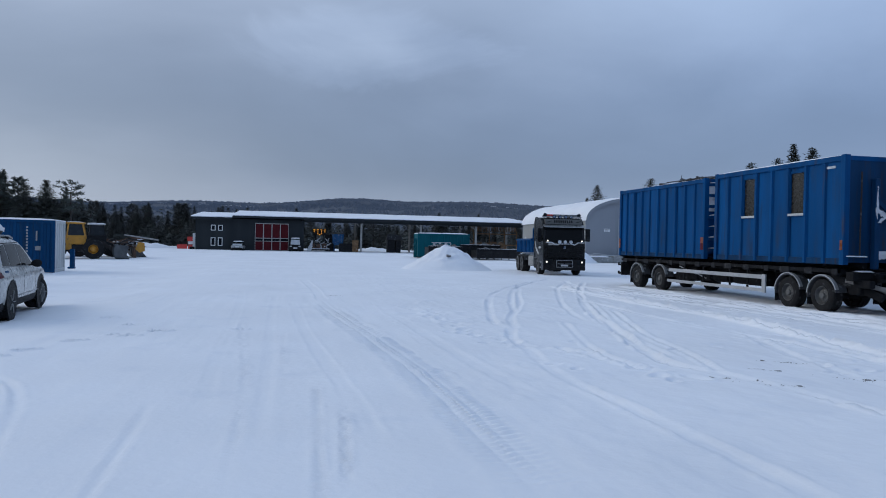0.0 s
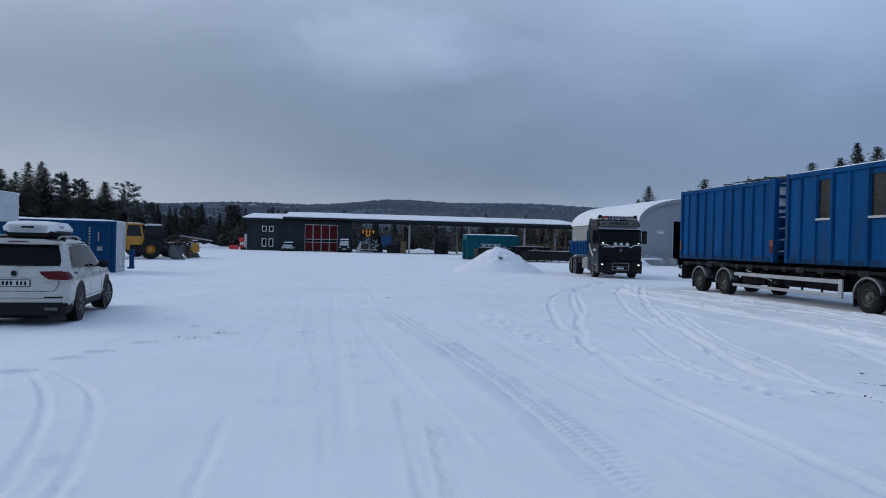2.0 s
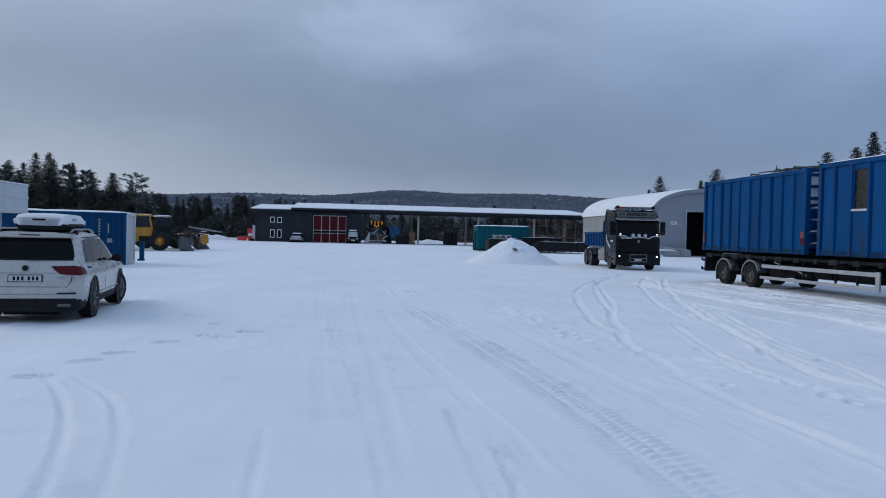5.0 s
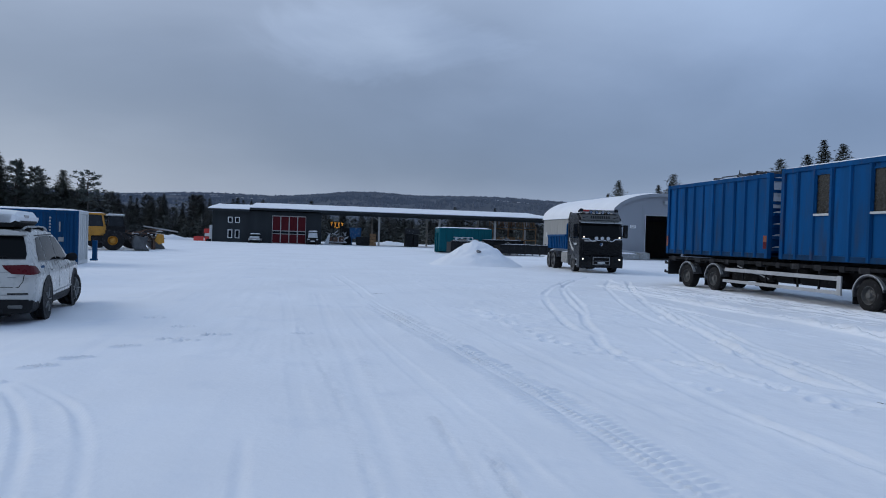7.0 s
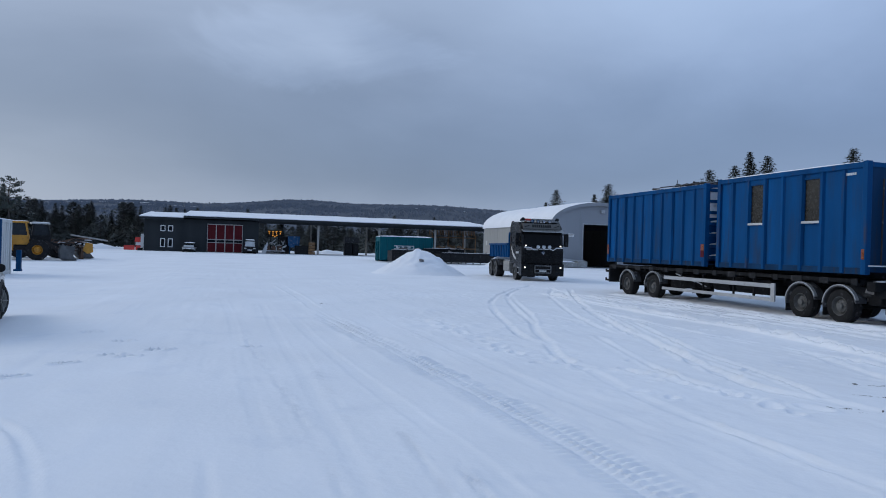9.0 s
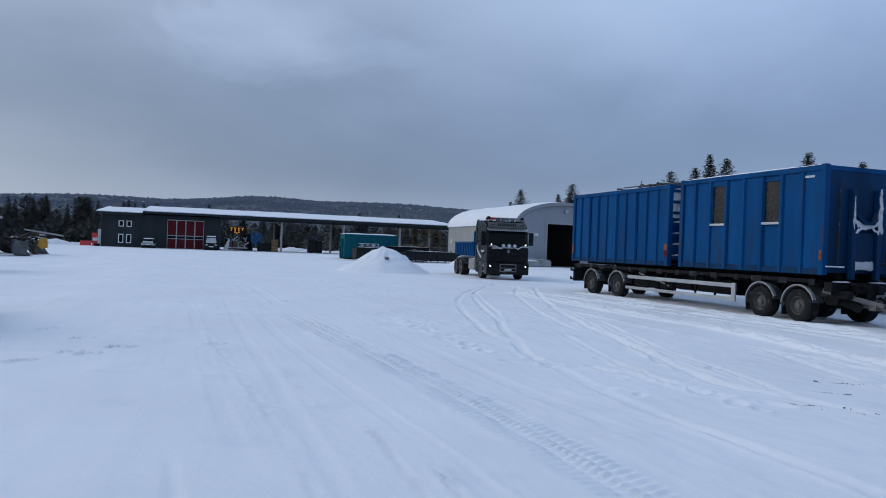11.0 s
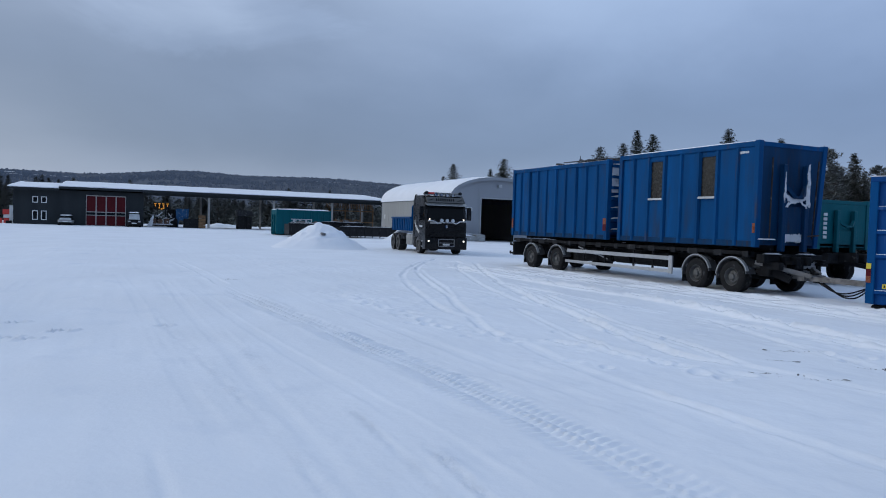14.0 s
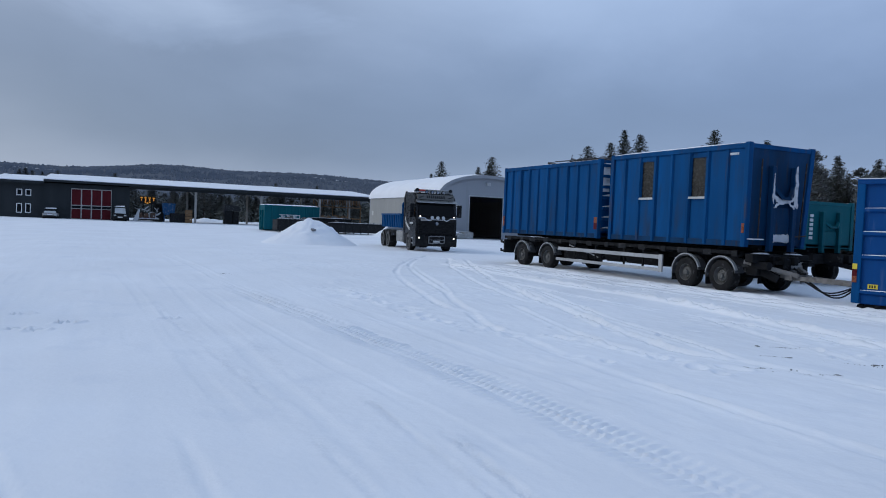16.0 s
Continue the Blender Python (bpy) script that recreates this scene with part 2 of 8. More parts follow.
M["drawbar"] = material("scuffed_grimy_drawbar", (0.20, 0.19, 0.18), 0.6, 0.2, var=0.35, scale=5, spots=(0.04, 0.04, 0.04), spot_amt=0.35, bump=0.3)
M["dull_chrome"] = material("dull_chrome", (0.28, 0.285, 0.29), 0.35, 0.9, var=0.15, bump=0)
M["chrome"] = material("chrome", (0.6, 0.61, 0.62), 0.18, 1.0, var=0.06, bump=0)
M["truck_black"] = material("black_truck_paint", (0.004, 0.0045, 0.0055), 0.3, var=0.3, scale=2, spots=(0.05, 0.052, 0.055), spot_amt=0.08, bump=0.03, spec=0.25)
M["tank"] = material("snow_dusted_tank", (0.30, 0.30, 0.29), 0.55, 0.3, var=0.2, scale=4, spots=(0.1, 0.1, 0.1), spot_amt=0.2)
M["headlamp"] = glow_mat("lit_headlamp", (1.0, 0.93, 0.8), 1.6)
M["amber"] = glow_mat("lit_amber_sign", (1.0, 0.42, 0.04), 0.55)
M["needles"] = material("spruce_needles", (0.112, 0.12, 0.105), 0.8, var=0.45, scale=0.8, spots=(0.10, 0.11, 0.115), spot_amt=0.08, spot_scale=3, bump=0, spec=0.2)
M["pine"] = material("pine_needles", (0.098, 0.115, 0.102), 0.8, var=0.4, scale=0.8, spots=(0.2, 0.21, 0.22), spot_amt=0.12, spot_scale=3, bump=0, spec=0.2)
M["frosted"] = material("snow_dusted_needles", (0.14, 0.145, 0.13), 0.8, var=0.4, scale=0.8, spots=(0.42, 0.44, 0.47), spot_amt=0.45, spot_scale=2.5, bump=0, spec=0.2)
M["bark"] = material("grey_bark", (0.06, 0.05, 0.042), 0.9, var=0.3, scale=4, bump=0.4)
M["birch"] = material("bare_twigs", (0.10, 0.085, 0.075), 0.9, var=0.3, scale=4)
# aerial haze mixed into the ridge colours: trees and floor paled to blue-grey
M["hazed_far_wood"] = material("far_forest", (0.135, 0.155, 0.19), 0.95, var=0.15, scale=0.02, spots=(0.18, 0.20, 0.24), spot_amt=0.15, spot_scale=0.012, bump=0, spec=0.1)
M["ridge_floor"] = material("hazed_ridge_floor", (0.088, 0.102, 0.127), 0.95, var=0.15, scale=0.01, bump=0, spec=0.1)
M["loader_glass"] = material("smeared_cab_glass", (0.03, 0.035, 0.04), 0.2, var=0.3, scale=2, bump=0, spec=0.12)
# distance haze is put into the base colour of both mid-belt materials
M["mid_needles"] = material("hazed_needles", (0.115, 0.12, 0.112), 0.85, var=0.4, scale=0.6, spots=(0.13, 0.145, 0.155), spot_amt=0.15, spot_scale=2, bump=0, spec=0.15)
M["mid_wood"] = material("hazed_mid_forest", (0.10, 0.108, 0.10), 0.95, var=0.35, scale=0.1, bump=0, spec=0.1)
M["light_blue"] = material("faded_light_blue_paint", (0.035, 0.13, 0.29), 0.6, var=0.25, scale=2, spots=(0.35, 0.38, 0.42), spot_amt=0.2, spec=0.15)
M["gravel"] = material("bare_gravel", (0.17, 0.17, 0.175), 0.9, var=0.5, scale=12, spots=(0.5, 0.52, 0.55), spot_amt=0.5, spot_scale=9, bump=0.6)


# ---- building helpers ----
def part(name, bm, mat, parent=None, label="", smooth=False):
    me = bpy.data.meshes.new(name)
    bm.normal_update()
    bm.to_mesh(me)
    bm.free()
    me.materials.append(M[mat] if isinstance(mat, str) else mat)
    if smooth:
        me.polygons.foreach_set("use_smooth", [True] * len(me.polygons))
        me.set_sharp_from_angle(angle=radians(38))
    ob = new(name, me)
    if parent is not None:
        ob.parent = parent
    if label:
        ob["label"] = label
    return ob


def thing(name, x, y, z=0.0, rz=0.0, label="", category="", group="", kind=""):
    ob = new(name)
    ob.empty_display_size = 0.3
    ob.matrix_basis = pose(x, y, z, 0, 0, rz)
    return tagged(ob, label, category, group, kind)


def box(bm, x0, x1, y0, y1, z0, z1, bev=0.0, rot=None, top=None):
    """A cuboid; bev rounds its edges; top=(dx, dy) draws the top face in; rot: a matrix applied about its middle."""
    r = bmesh.ops.create_cube(bm, size=1.0)
    vs = r["verts"]
    cx, cy, cz = (x0 + x1) / 2, (y0 + y1) / 2, (z0 + z1) / 2
    for v in vs:
        k = v.co.z > 0
        sx, sy = x1 - x0, y1 - y0
        if top and k:
            sx, sy = sx - 2 * top[0], sy - 2 * top[1]
        v.co = Vector((v.co.x * sx, v.co.y * sy, v.co.z * (z1 - z0)))
    if bev:
        es = list({e for v in vs for e in v.link_edges})
        rr = bmesh.ops.bevel(bm, geom=es, offset=bev, segments=2, affect="EDGES", profile=0.5)
        vs = list({v for f in rr["faces"] for v in f.verts} | {v for v in vs if v.is_valid})
        seen, stack = set(vs), list(vs)
        while stack:
            for e in stack.pop().link_edges:
                for w in e.verts:
                    if w not in seen:
                        seen.add(w)
                        stack.append(w)
        vs = list(seen)
    for v in vs:
        if rot is not None:
            v.co = rot @ v.co
        v.co += Vector((cx, cy, cz))
    return vs


def cyl(bm, c, axis, r, depth, seg=20, r2=None):
    q = Vector((0, 0, 1)).rotation_difference(Vector(axis).normalized()).to_matrix().to_4x4()
    return bmesh.ops.create_cone(bm, cap_ends=True, segments=seg, radius1=r, radius2=r if r2 is None else r2, depth=depth,
                                 matrix=Matrix.Translation(c) @ q)["verts"]


def tube(bm, a, b, r, seg=8, r2=None):
    a, b = Vector(a), Vector(b)
    cyl(bm, (a + b) / 2, b - a, r, (b - a).length, seg, r2)


def bar(bm, a, b, w, h):
    """A square bar from a to b, w wide and h high."""
    a, b = Vector(a), Vector(b)
    d = b - a
    m = Matrix.Translation((a + b) / 2) @ d.to_track_quat("X", "Z").to_matrix().to_4x4()
    for v in bmesh.ops.create_cube(bm, size=1.0)["verts"]:
        v.co = m @ Vector((v.co.x * d.length, v.co.y * w, v.co.z * h))


def prism(bm, poly, a, b, axis="x"):
    """A polygon of (p, q) pairs drawn out from a to b along x (p, q = y, z) or y (p, q = x, z) or z (p, q = x, y)."""
    def at(k, p, q):
        return {"x": (k, p, q), "y": (p, k, q), "z": (p, q, k)}[axis]
    lo, hi = [bm.verts.new(at(a, p, q)) for p, q in poly], [bm.verts.new(at(b, p, q)) for p, q in poly]
    n = len(poly)
    fs = [bm.faces.new(lo), bm.faces.new(hi)]
    for i in range(n):
        fs.append(bm.faces.new((lo[i], lo[(i + 1) % n], hi[(i + 1) % n], hi[i])))
    bmesh.ops.recalc_face_normals(bm, faces=fs)
    return lo + hi


def lathe(bm, prof, c, axis="x", seg=28, cap=True):
    """A ring body: (offset along the axis, radius) pairs turned about the axis through c."""
    rings = []
    for o, r in prof:
        ring = []
        for i in range(seg):
            a = 2 * math.pi * i / seg
            p, q = r * math.cos(a), r * math.sin(a)
            v = {"x": (o, p, q), "y": (p, o, q)}[axis]
            ring.append(bm.verts.new(Vector(c) + Vector(v)))
        rings.append(ring)
    fs = []
    for k in range(len(rings) - 1):
        for i in range(seg):
            j = (i + 1) % seg
            fs.append(bm.faces.new((rings[k][i], rings[k][j], rings[k + 1][j], rings[k + 1][i])))
    for ring in (rings[0], rings[-1]) if cap else ():
        fs.append(bm.faces.new(ring))
    bmesh.ops.recalc_face_normals(bm, faces=fs)


def arch(bm, c, r0, r1, x0, x1, a0, a1, n=14):
    """A curved strip (mudguard) about an axle along x through (y, z) = c, from angle a0 to a1 in degrees."""
    poly = [(c[0] + r1 * math.cos(radians(a0 + (a1 - a0) * i / n)), c[1] + r1 * math.sin(radians(a0 + (a1 - a0) * i / n))) for i in range(n + 1)]
    poly += [(c[0] + r0 * math.cos(radians(a1 - (a1 - a0) * i / n)), c[1] + r0 * math.sin(radians(a1 - (a1 - a0) * i / n))) for i in range(n + 1)]
    k = len(poly)
    lo, hi = [bm.verts.new((x0, p, q)) for p, q in poly], [bm.verts.new((x1, p, q)) for p, q in poly]
    fs = []
    for i in range(k):
        fs.append(bm.faces.new((lo[i], lo[(i + 1) % k], hi[(i + 1) % k], hi[i])))
    for ring in (lo, hi):
        for i in range(n):
            fs.append(bm.faces.new((ring[i], ring[i + 1], ring[k - 2 - i], ring[k - 1 - i])))
    bmesh.ops.recalc_face_normals(bm, faces=fs)


def wheel(parent, x, y, z, r, w, side, rim_mat="rim", spokes=0, name="wheel", hubr=None):
    """A wheel on an axle along x: tyre with tread grooves, dished rim, hub with nuts. side: -1 faces -x."""
    s = side
    rr = hubr or r * 0.58
    bm = bmesh.new()
    h = w / 2
    lathe(bm, [(-h * s, rr), (-h * s, r * 0.9), (-h * 0.8 * s, r), (-h * 0.35 * s, r), (-h * 0.3 * s, r * 0.975), (-h * 0.2 * s, r * 0.975), (-h * 0.15 * s, r),
               (h * 0.15 * s, r), (h * 0.2 * s, r * 0.975), (h * 0.3 * s, r * 0.975), (h * 0.35 * s, r), (h * 0.8 * s, r), (h * s, r * 0.9), (h * 1.04 * s, r * 0.75), (h * s, rr)], (x, y, z), cap=False)
    tyre = part("tyre", bm, "rubber", None, smooth=True)
    bm = bmesh.new()
    o = h * s
    lathe(bm, [(o * 0.2, rr * 0.99), (o * 0.96, rr * 1.0), (o * 0.97, rr * 0.95), (o * 0.5, rr * 0.88), (o * 0.25, rr * 0.80), (o * 0.35, rr * 0.70), (o * 0.62, rr * 0.62), (o * 0.66, rr * 0.34), (o * 0.98, rr * 0.30), (o * 1.02, rr * 0.22), (o * 1.02, rr * 0.03)], (x, y, z), seg=24)
    for i in range(8):
        a = 2 * math.pi * i / 8
        cyl(bm, (x + o * 0.66, y + rr * 0.48 * math.cos(a), z + rr * 0.48 * math.sin(a)), (1, 0, 0), rr * 0.06, abs(o) * 0.25, 6)
    for i in range(spokes):
        a = 2 * math.pi * i / spokes
        d = Vector((0, math.cos(a), math.sin(a)))
        bar(bm, Vector((x + o * 0.95, y, z)) + d * rr * 0.2, Vector((x + o * 0.98, y, z)) + d * rr * 0.95, rr * 0.30, abs(o) * 0.12)
    rim = part("rim", bm, rim_mat, None, smooth=True)
    # the wheel part itself: the brake drum and axle end behind the rim
    bm = bmesh.new()
    cyl(bm, (x - o * 0.4, y, z), (1, 0, 0), rr * 0.9, w * 0.2, 20)
    wh = part(name, bm, "grime", parent)
    tyre.parent = rim.parent = wh
    return wh


def rough_snow(bm, x0, x1, y0, y1, z, h, n=10, m=10, seed=0, fall=0.12):
    """A lumpy layer of snow on a flat top, thin at its edges."""
    grid = []
    for j in range(m + 1):
        row = []
        for i in range(n + 1):
            u, v = i / n, j / m
            e = min(1.0, min(u, 1 - u, v, 1 - v) / fall) if fall else 1.0
            x, y = x0 + (x1 - x0) * u, y0 + (y1 - y0) * v
            row.append(bm.verts.new((x, y, z + h * (0.25 + 0.75 * math.sqrt(e)) * (1 + 0.35 * noise.noise((x * 1.3, y * 1.3, seed))))))
        grid.append(row)
    fs = []
    for j in range(m):
        for i in range(n):
            fs.append(bm.faces.new((grid[j][i], grid[j][i + 1], grid[j + 1][i + 1], grid[j + 1][i])))
    loop = grid[0] + [r[-1] for r in grid[1:]] + grid[-1][-2::-1] + [r[0] for r in grid[-2:0:-1]]
    low = [bm.verts.new((v.co.x, v.co.y, z)) for v in loop]
    k = len(loop)
    for i in range(k):
        fs.append(bm.faces.new((loop[i], low[i], low[(i + 1) % k], loop[(i + 1) % k])))
    fs.append(bm.faces.new(low))
    bmesh.ops.recalc_face_normals(bm, faces=fs)

# ---- ground: one sheet of packed snow with wheel tracks, out to the horizon ----
def smooth01(t):
    t = np.clip(t, 0, 1)
    return t * t * (3 - 2 * t)


def value_noise(x, y, seed):
    rs = np.random.RandomState(seed)
    tab = rs.rand(256, 256)
    xi, yi = np.floor(x).astype(int), np.floor(y).astype(int)
    fx, fy = smooth01(x - xi), smooth01(y - yi)

    def at(a, b):
        return tab[a & 255, b & 255]
    return (at(xi, yi) * (1 - fx) + at(xi + 1, yi) * fx) * (1 - fy) + (at(xi, yi + 1) * (1 - fx) + at(xi + 1, yi + 1) * fx) * fy - 0.5


def rise(y):
    return 0.22 * smooth01((np.asarray(y, dtype=float) - 42) / 50)


def spaced(*runs):
    out = []
    for a, b, step in runs:
        out += list(np.arange(a, b - step * 0.5, step))
    return np.array(out + [runs[-1][1]])


gx = spaced((-2600, -400, 220), (-400, -60, 20), (-60, -12, 2.0), (-12, -4.6, 0.1), (-4.6, 0.5, 0.034), (0.5, 2.4, 0.022), (2.4, 15.5, 0.042), (15.5, 45, 1.0), (45, 420, 20), (420, 2600, 220))
gy = spaced((-2600, -200, 240), (-200, -10, 14), (-10, 3, 0.8), (3, 4.4, 0.05), (4.4, 12, 0.022), (12, 17, 0.045), (17, 32, 0.075), (32, 60, 0.35), (60, 130, 2.0), (130, 600, 30), (600, 2600, 200))
GX, GY = np.meshgrid(gx, gy)
near = np.exp(-((GX - 3) / 40) ** 2 - ((GY - 15) / 60) ** 2)
H = rise(GY) - 0.13 * smooth01((-3.2 - GX) / 3.0) * (1 - smooth01((GY - 42) / 12)) * smooth01((GY - 8) / 4) - 0.05 * smooth01((-8 - GX) / 3) * (1 - smooth01((GY - 42) / 12)) * smooth01((GY - 12) / 6) - 0.24 * smooth01((-5 - GX) / 5) * smooth01((GY - 38) / 10) * (1 - smooth01((GY - 70) / 24)) + near * (0.05 * value_noise(GX * 0.23, GY * 0.17, 1) + 0.028 * value_noise(GX * 0.8 + 4, GY * 0.55, 2) + 0.012 * value_noise(GX * 3.1, GY * 1.6, 3))
H += near * 0.022 * value_noise(GX * 5.0 + 0.6 * value_noise(GX * 0.3, GY * 0.2, 8), GY * 0.35, 6) * (GX < 3.4) * (0.5 + value_noise(GX * 0.5, GY * 0.3, 12))
H += near * 0.010 * value_noise(GX * 9, GY * 4, 4) * (GX > 2.2)
# crumbs of churned snow in patches over the driven side of the yard
churn = np.clip(3.0 * value_noise(GX * 0.55 + 7, GY * 0.28, 71) + 2.0 * value_noise(GX * 1.9, GY * 0.9, 72), 0, 1) * smooth01((GX - 2.2) / 1.2) * smooth01((GY - 5) / 4)
H += near * churn * (0.035 * np.clip(value_noise(GX * 5.5, GY * 3.4, 73), -0.1, 0.5) + 0.03 * np.clip(value_noise(GX * 9.5, GY * 7.0, 74), 0, 0.5))


def along(points, n=14):
    """Smooth line through the points (Catmull-Rom)."""
    p = [np.array(q, float) for q in points]
    p = [2 * p[0] - p[1]] + p + [2 * p[-1] - p[-2]]
    out = []
    for i in range(1, len(p) - 2):
        for k in range(n):
            t = k / n
            out.append(0.5 * ((2 * p[i]) + (p[i + 1] - p[i - 1]) * t + (2 * p[i - 1] - 5 * p[i] + 4 * p[i + 1] - p[i + 2]) * t * t
                              + (3 * p[i] - p[i - 1] - 3 * p[i + 1] + p[i + 2]) * t ** 3))
    return np.array(out + [p[-2]])


def rut(points, width, depth, ridge=0.5, lug=0.0, pitch=0.13, fade=1.5, seed=0):
    """Press a wheel track into the sheet: a flat-bottomed rut with pushed-up edges and, for lug > 0, rows of tread bars."""
    line = along(points, 8)
    depth, lug, ridge = depth * 1.25, lug * 2.3, ridge * 0.95
    lo, hi = line.min(0) - width * 2 - 0.2, line.max(0) + width * 2 + 0.2
    i0, i1 = np.searchsorted(gx, lo[0]), np.searchsorted(gx, hi[0])
    j0, j1 = np.searchsorted(gy, lo[1]), np.searchsorted(gy, hi[1])
    if i1 <= i0 or j1 <= j0:
        return
    X, Y = GX[j0:j1, i0:i1], GY[j0:j1, i0:i1]
    best, sgn, arc = np.full(X.shape, 1e9), np.zeros(X.shape), np.zeros(X.shape)
    s = 0.0
    for a, b in zip(line[:-1], line[1:]):
        d = b - a
        ln = max(1e-6, np.hypot(*d))
        t = np.clip(((X - a[0]) * d[0] + (Y - a[1]) * d[1]) / ln ** 2, 0, 1)
        ex, ey = X - a[0] - t * d[0], Y - a[1] - t * d[1]
        dist = np.hypot(ex, ey)
        m = dist < best
        best = np.where(m, dist, best)
        sgn = np.where(m, np.sign(d[0] * ey - d[1] * ex) * dist, sgn)
        arc = np.where(m, s + t * ln, arc)
        s += ln
    wob = value_noise(arc * 1.7, arc * 0 + seed, 11 + seed)
    w = width * (1 + 0.25 * wob)
    ends = smooth01(arc / fade) * smooth01((s - arc) / fade)
    patchy = 0.65 + 0.7 * value_noise(arc * 0.9 + 9, arc * 0 + seed, 23 + seed)
    dip = smooth01((w / 2 - best) / (width * 0.22) + 0.5)
    edge = np.exp(-((best - w / 2 - width * 0.12) / (width * 0.11 + 0.018)) ** 2)
    crumb = np.clip(0.75 + 2.2 * value_noise(X * 4, Y * 2.5, 31 + seed) + 1.2 * value_noise(X * 11, Y * 9, 41 + seed), 0, 2.2)
    if ridge > 0.9:   # loose fresh ridges: long and even
        crumb = 0.6 + 0.4 * crumb
    h = -depth * dip * (1 + 0.5 * value_noise(X * 6, Y * 4, 51 + seed)) + ridge * depth * edge * crumb
    if lug:
        row = sgn / width
        ph = arc / pitch + 0.9 * np.abs(row) + np.where(row > 0, 0.5, 0.0)
        teeth = smooth01(np.abs(((ph % 1) - 0.5)) * 5 - 0.75)
        gap = 1 - np.exp(-((np.abs(row) - 0.17) / 0.05) ** 2) * 0.7
        h += lug * teeth * gap * dip * (0.7 + 0.8 * value_noise(X * 4, Y * 4, 5))
    H[j0:j1, i0:i1] += h * ends * np.clip(patchy, 0.6 if lug > 0.04 else 0.2, 1.2)


H += near * 0.012 * np.clip(value_noise(GX * 2.2 + 0.8 * value_noise(GX * 0.4, GY * 0.3, 9), GY * 0.22 + 3, 61), -0.3, 0.5) * (GX < 5)
H += near * 0.006 * np.clip(value_noise(GX * 13 + 1.5 * value_noise(GX * 0.4, GY * 0.3, 19), GY * 0.5, 63), -0.2, 0.5) * np.clip(0.3 + 2 * value_noise(GX * 0.9, GY * 0.35, 64), 0, 1.2) * (GX < 3.4) * (GX > -3.5)
H += near * 0.018 * np.clip(value_noise(GX * 1.6 + GY * 0.45, GY * 0.25, 62), -0.3, 0.5) * (GX > 3)
rut([(0.75, 20.5), (1.2, 15.4), (1.55, 11.8), (1.76, 9.2), (1.82, 7.1), (1.84, 5.8), (1.87, 4.6), (1.9, 3.0)], 0.55, 0.022, 0.35, lug=0.024, pitch=0.112, fade=5.0, seed=1)
rut([(11.9, 27.1), (12.6, 22.2), (12.9, 16.2), (13.0, 12.4), (13.0, 8.0)], 0.2, 0.045, 0.8, seed=2)
rut([(11.0, 25.5), (11.2, 21.0), (11.5, 16.0), (11.6, 11.0), (11.7, 7.0)], 0.18, 0.04, 0.8, seed=3)
rut([(12.4, 31.0), (10.8, 24.5), (10.2, 17.2), (9.7, 13.2), (9.4, 8.0)], 0.2, 0.04, 0.8, seed=4)
rut([(13.0, 30.0), (9.9, 23.0), (7.5, 16.8), (6.25, 12.5), (5.4, 9.4), (5.6, 7.9), (5.85, 6.4), (6.0, 4.0)], 0.2, 0.036, 0.8, seed=5)
rut([(4.5, 13.5), (3.95, 11.8), (3.75, 10.2), (3.42, 8.1), (3.5, 6.4), (3.55, 5.0), (3.6, 3.2)], 0.18, 0.03, 0.8, seed=6)
rut([(9.6, 29.0), (7.5, 22.5), (6.1, 18.0), (4.9, 14.9), (4.3, 12.6)], 0.16, 0.026, 0.5, seed=7)
rut([(13.4, 33.7), (10.1, 29.2), (7.2, 23.6), (5.8, 19.9), (4.5, 15.1), (4.1, 13.0)], 0.16, 0.028, 0.5, seed=8)
rut([(12.8, 33.0), (10.9, 30.2), (8.3, 25.2), (6.45, 19.9), (5.05, 15.1)], 0.15, 0.028, 0.5, seed=9)
rut([(12.0, 29.5), (10.0, 25.4), (8.0, 20.0), (6.85, 16.5), (6.3, 14.0)], 0.15, 0.026, 0.5, seed=10)
rut([(9.0, 12.8), (8.0, 10.5), (7.3, 8.0), (7.0, 5.0)], 0.2, 0.024, 0.8, seed=11)
rut([(8.6, 20.0), (8.3, 15.0), (8.5, 10.0), (8.9, 6.0)], 0.2, 0.024, 0.8, seed=12)
rut([(-4.2, 10.2), (-3.5, 9.05), (-3.05, 8.2), (-2.62, 7.1), (-2.28, 5.9), (-2.1, 5.0), (-2.0, 3.4)], 0.1, 0.022, 0.4, seed=13)
rut([(-3.6, 9.6), (-2.72, 8.4), (-2.3, 7.4), (-2.1, 6.7), (-1.8, 5.3), (-1.6, 3.6)], 0.1, 0.017, 0.6, seed=14)
rut([(-3.1, 8.9), (-2.75, 7.9), (-2.4, 6.9), (-2.05, 5.6), (-1.85, 4.4)], 0.20, 0.006, 0.3, lug=0.008, pitch=0.06, seed=15)
rut([(-0.85, 16.0), (-0.64, 12.8), (-0.31, 8.75), (-0.2, 6.4), (-0.15, 4.2)], 0.1, 0.007, 0.6, lug=0.010, pitch=0.07, seed=16)
rut([(0.1, 13.5), (0.12, 10.4), (0.19, 7.1), (0.2, 5.0)], 0.09, 0.008, 0.6, lug=0.012, pitch=0.06, seed=17)
rut([(0.5, 8.0), (0.49, 6.9), (0.45, 5.3), (0.42, 4.0)], 0.08, 0.012, 0.6, lug=0.014, pitch=0.05, fade=0.6, seed=18)
rut([(0.75, 7.0), (0.66, 5.6), (0.6, 4.4)], 0.1, 0.009, 0.5, lug=0.014, pitch=0.055, fade=0.6, seed=19)
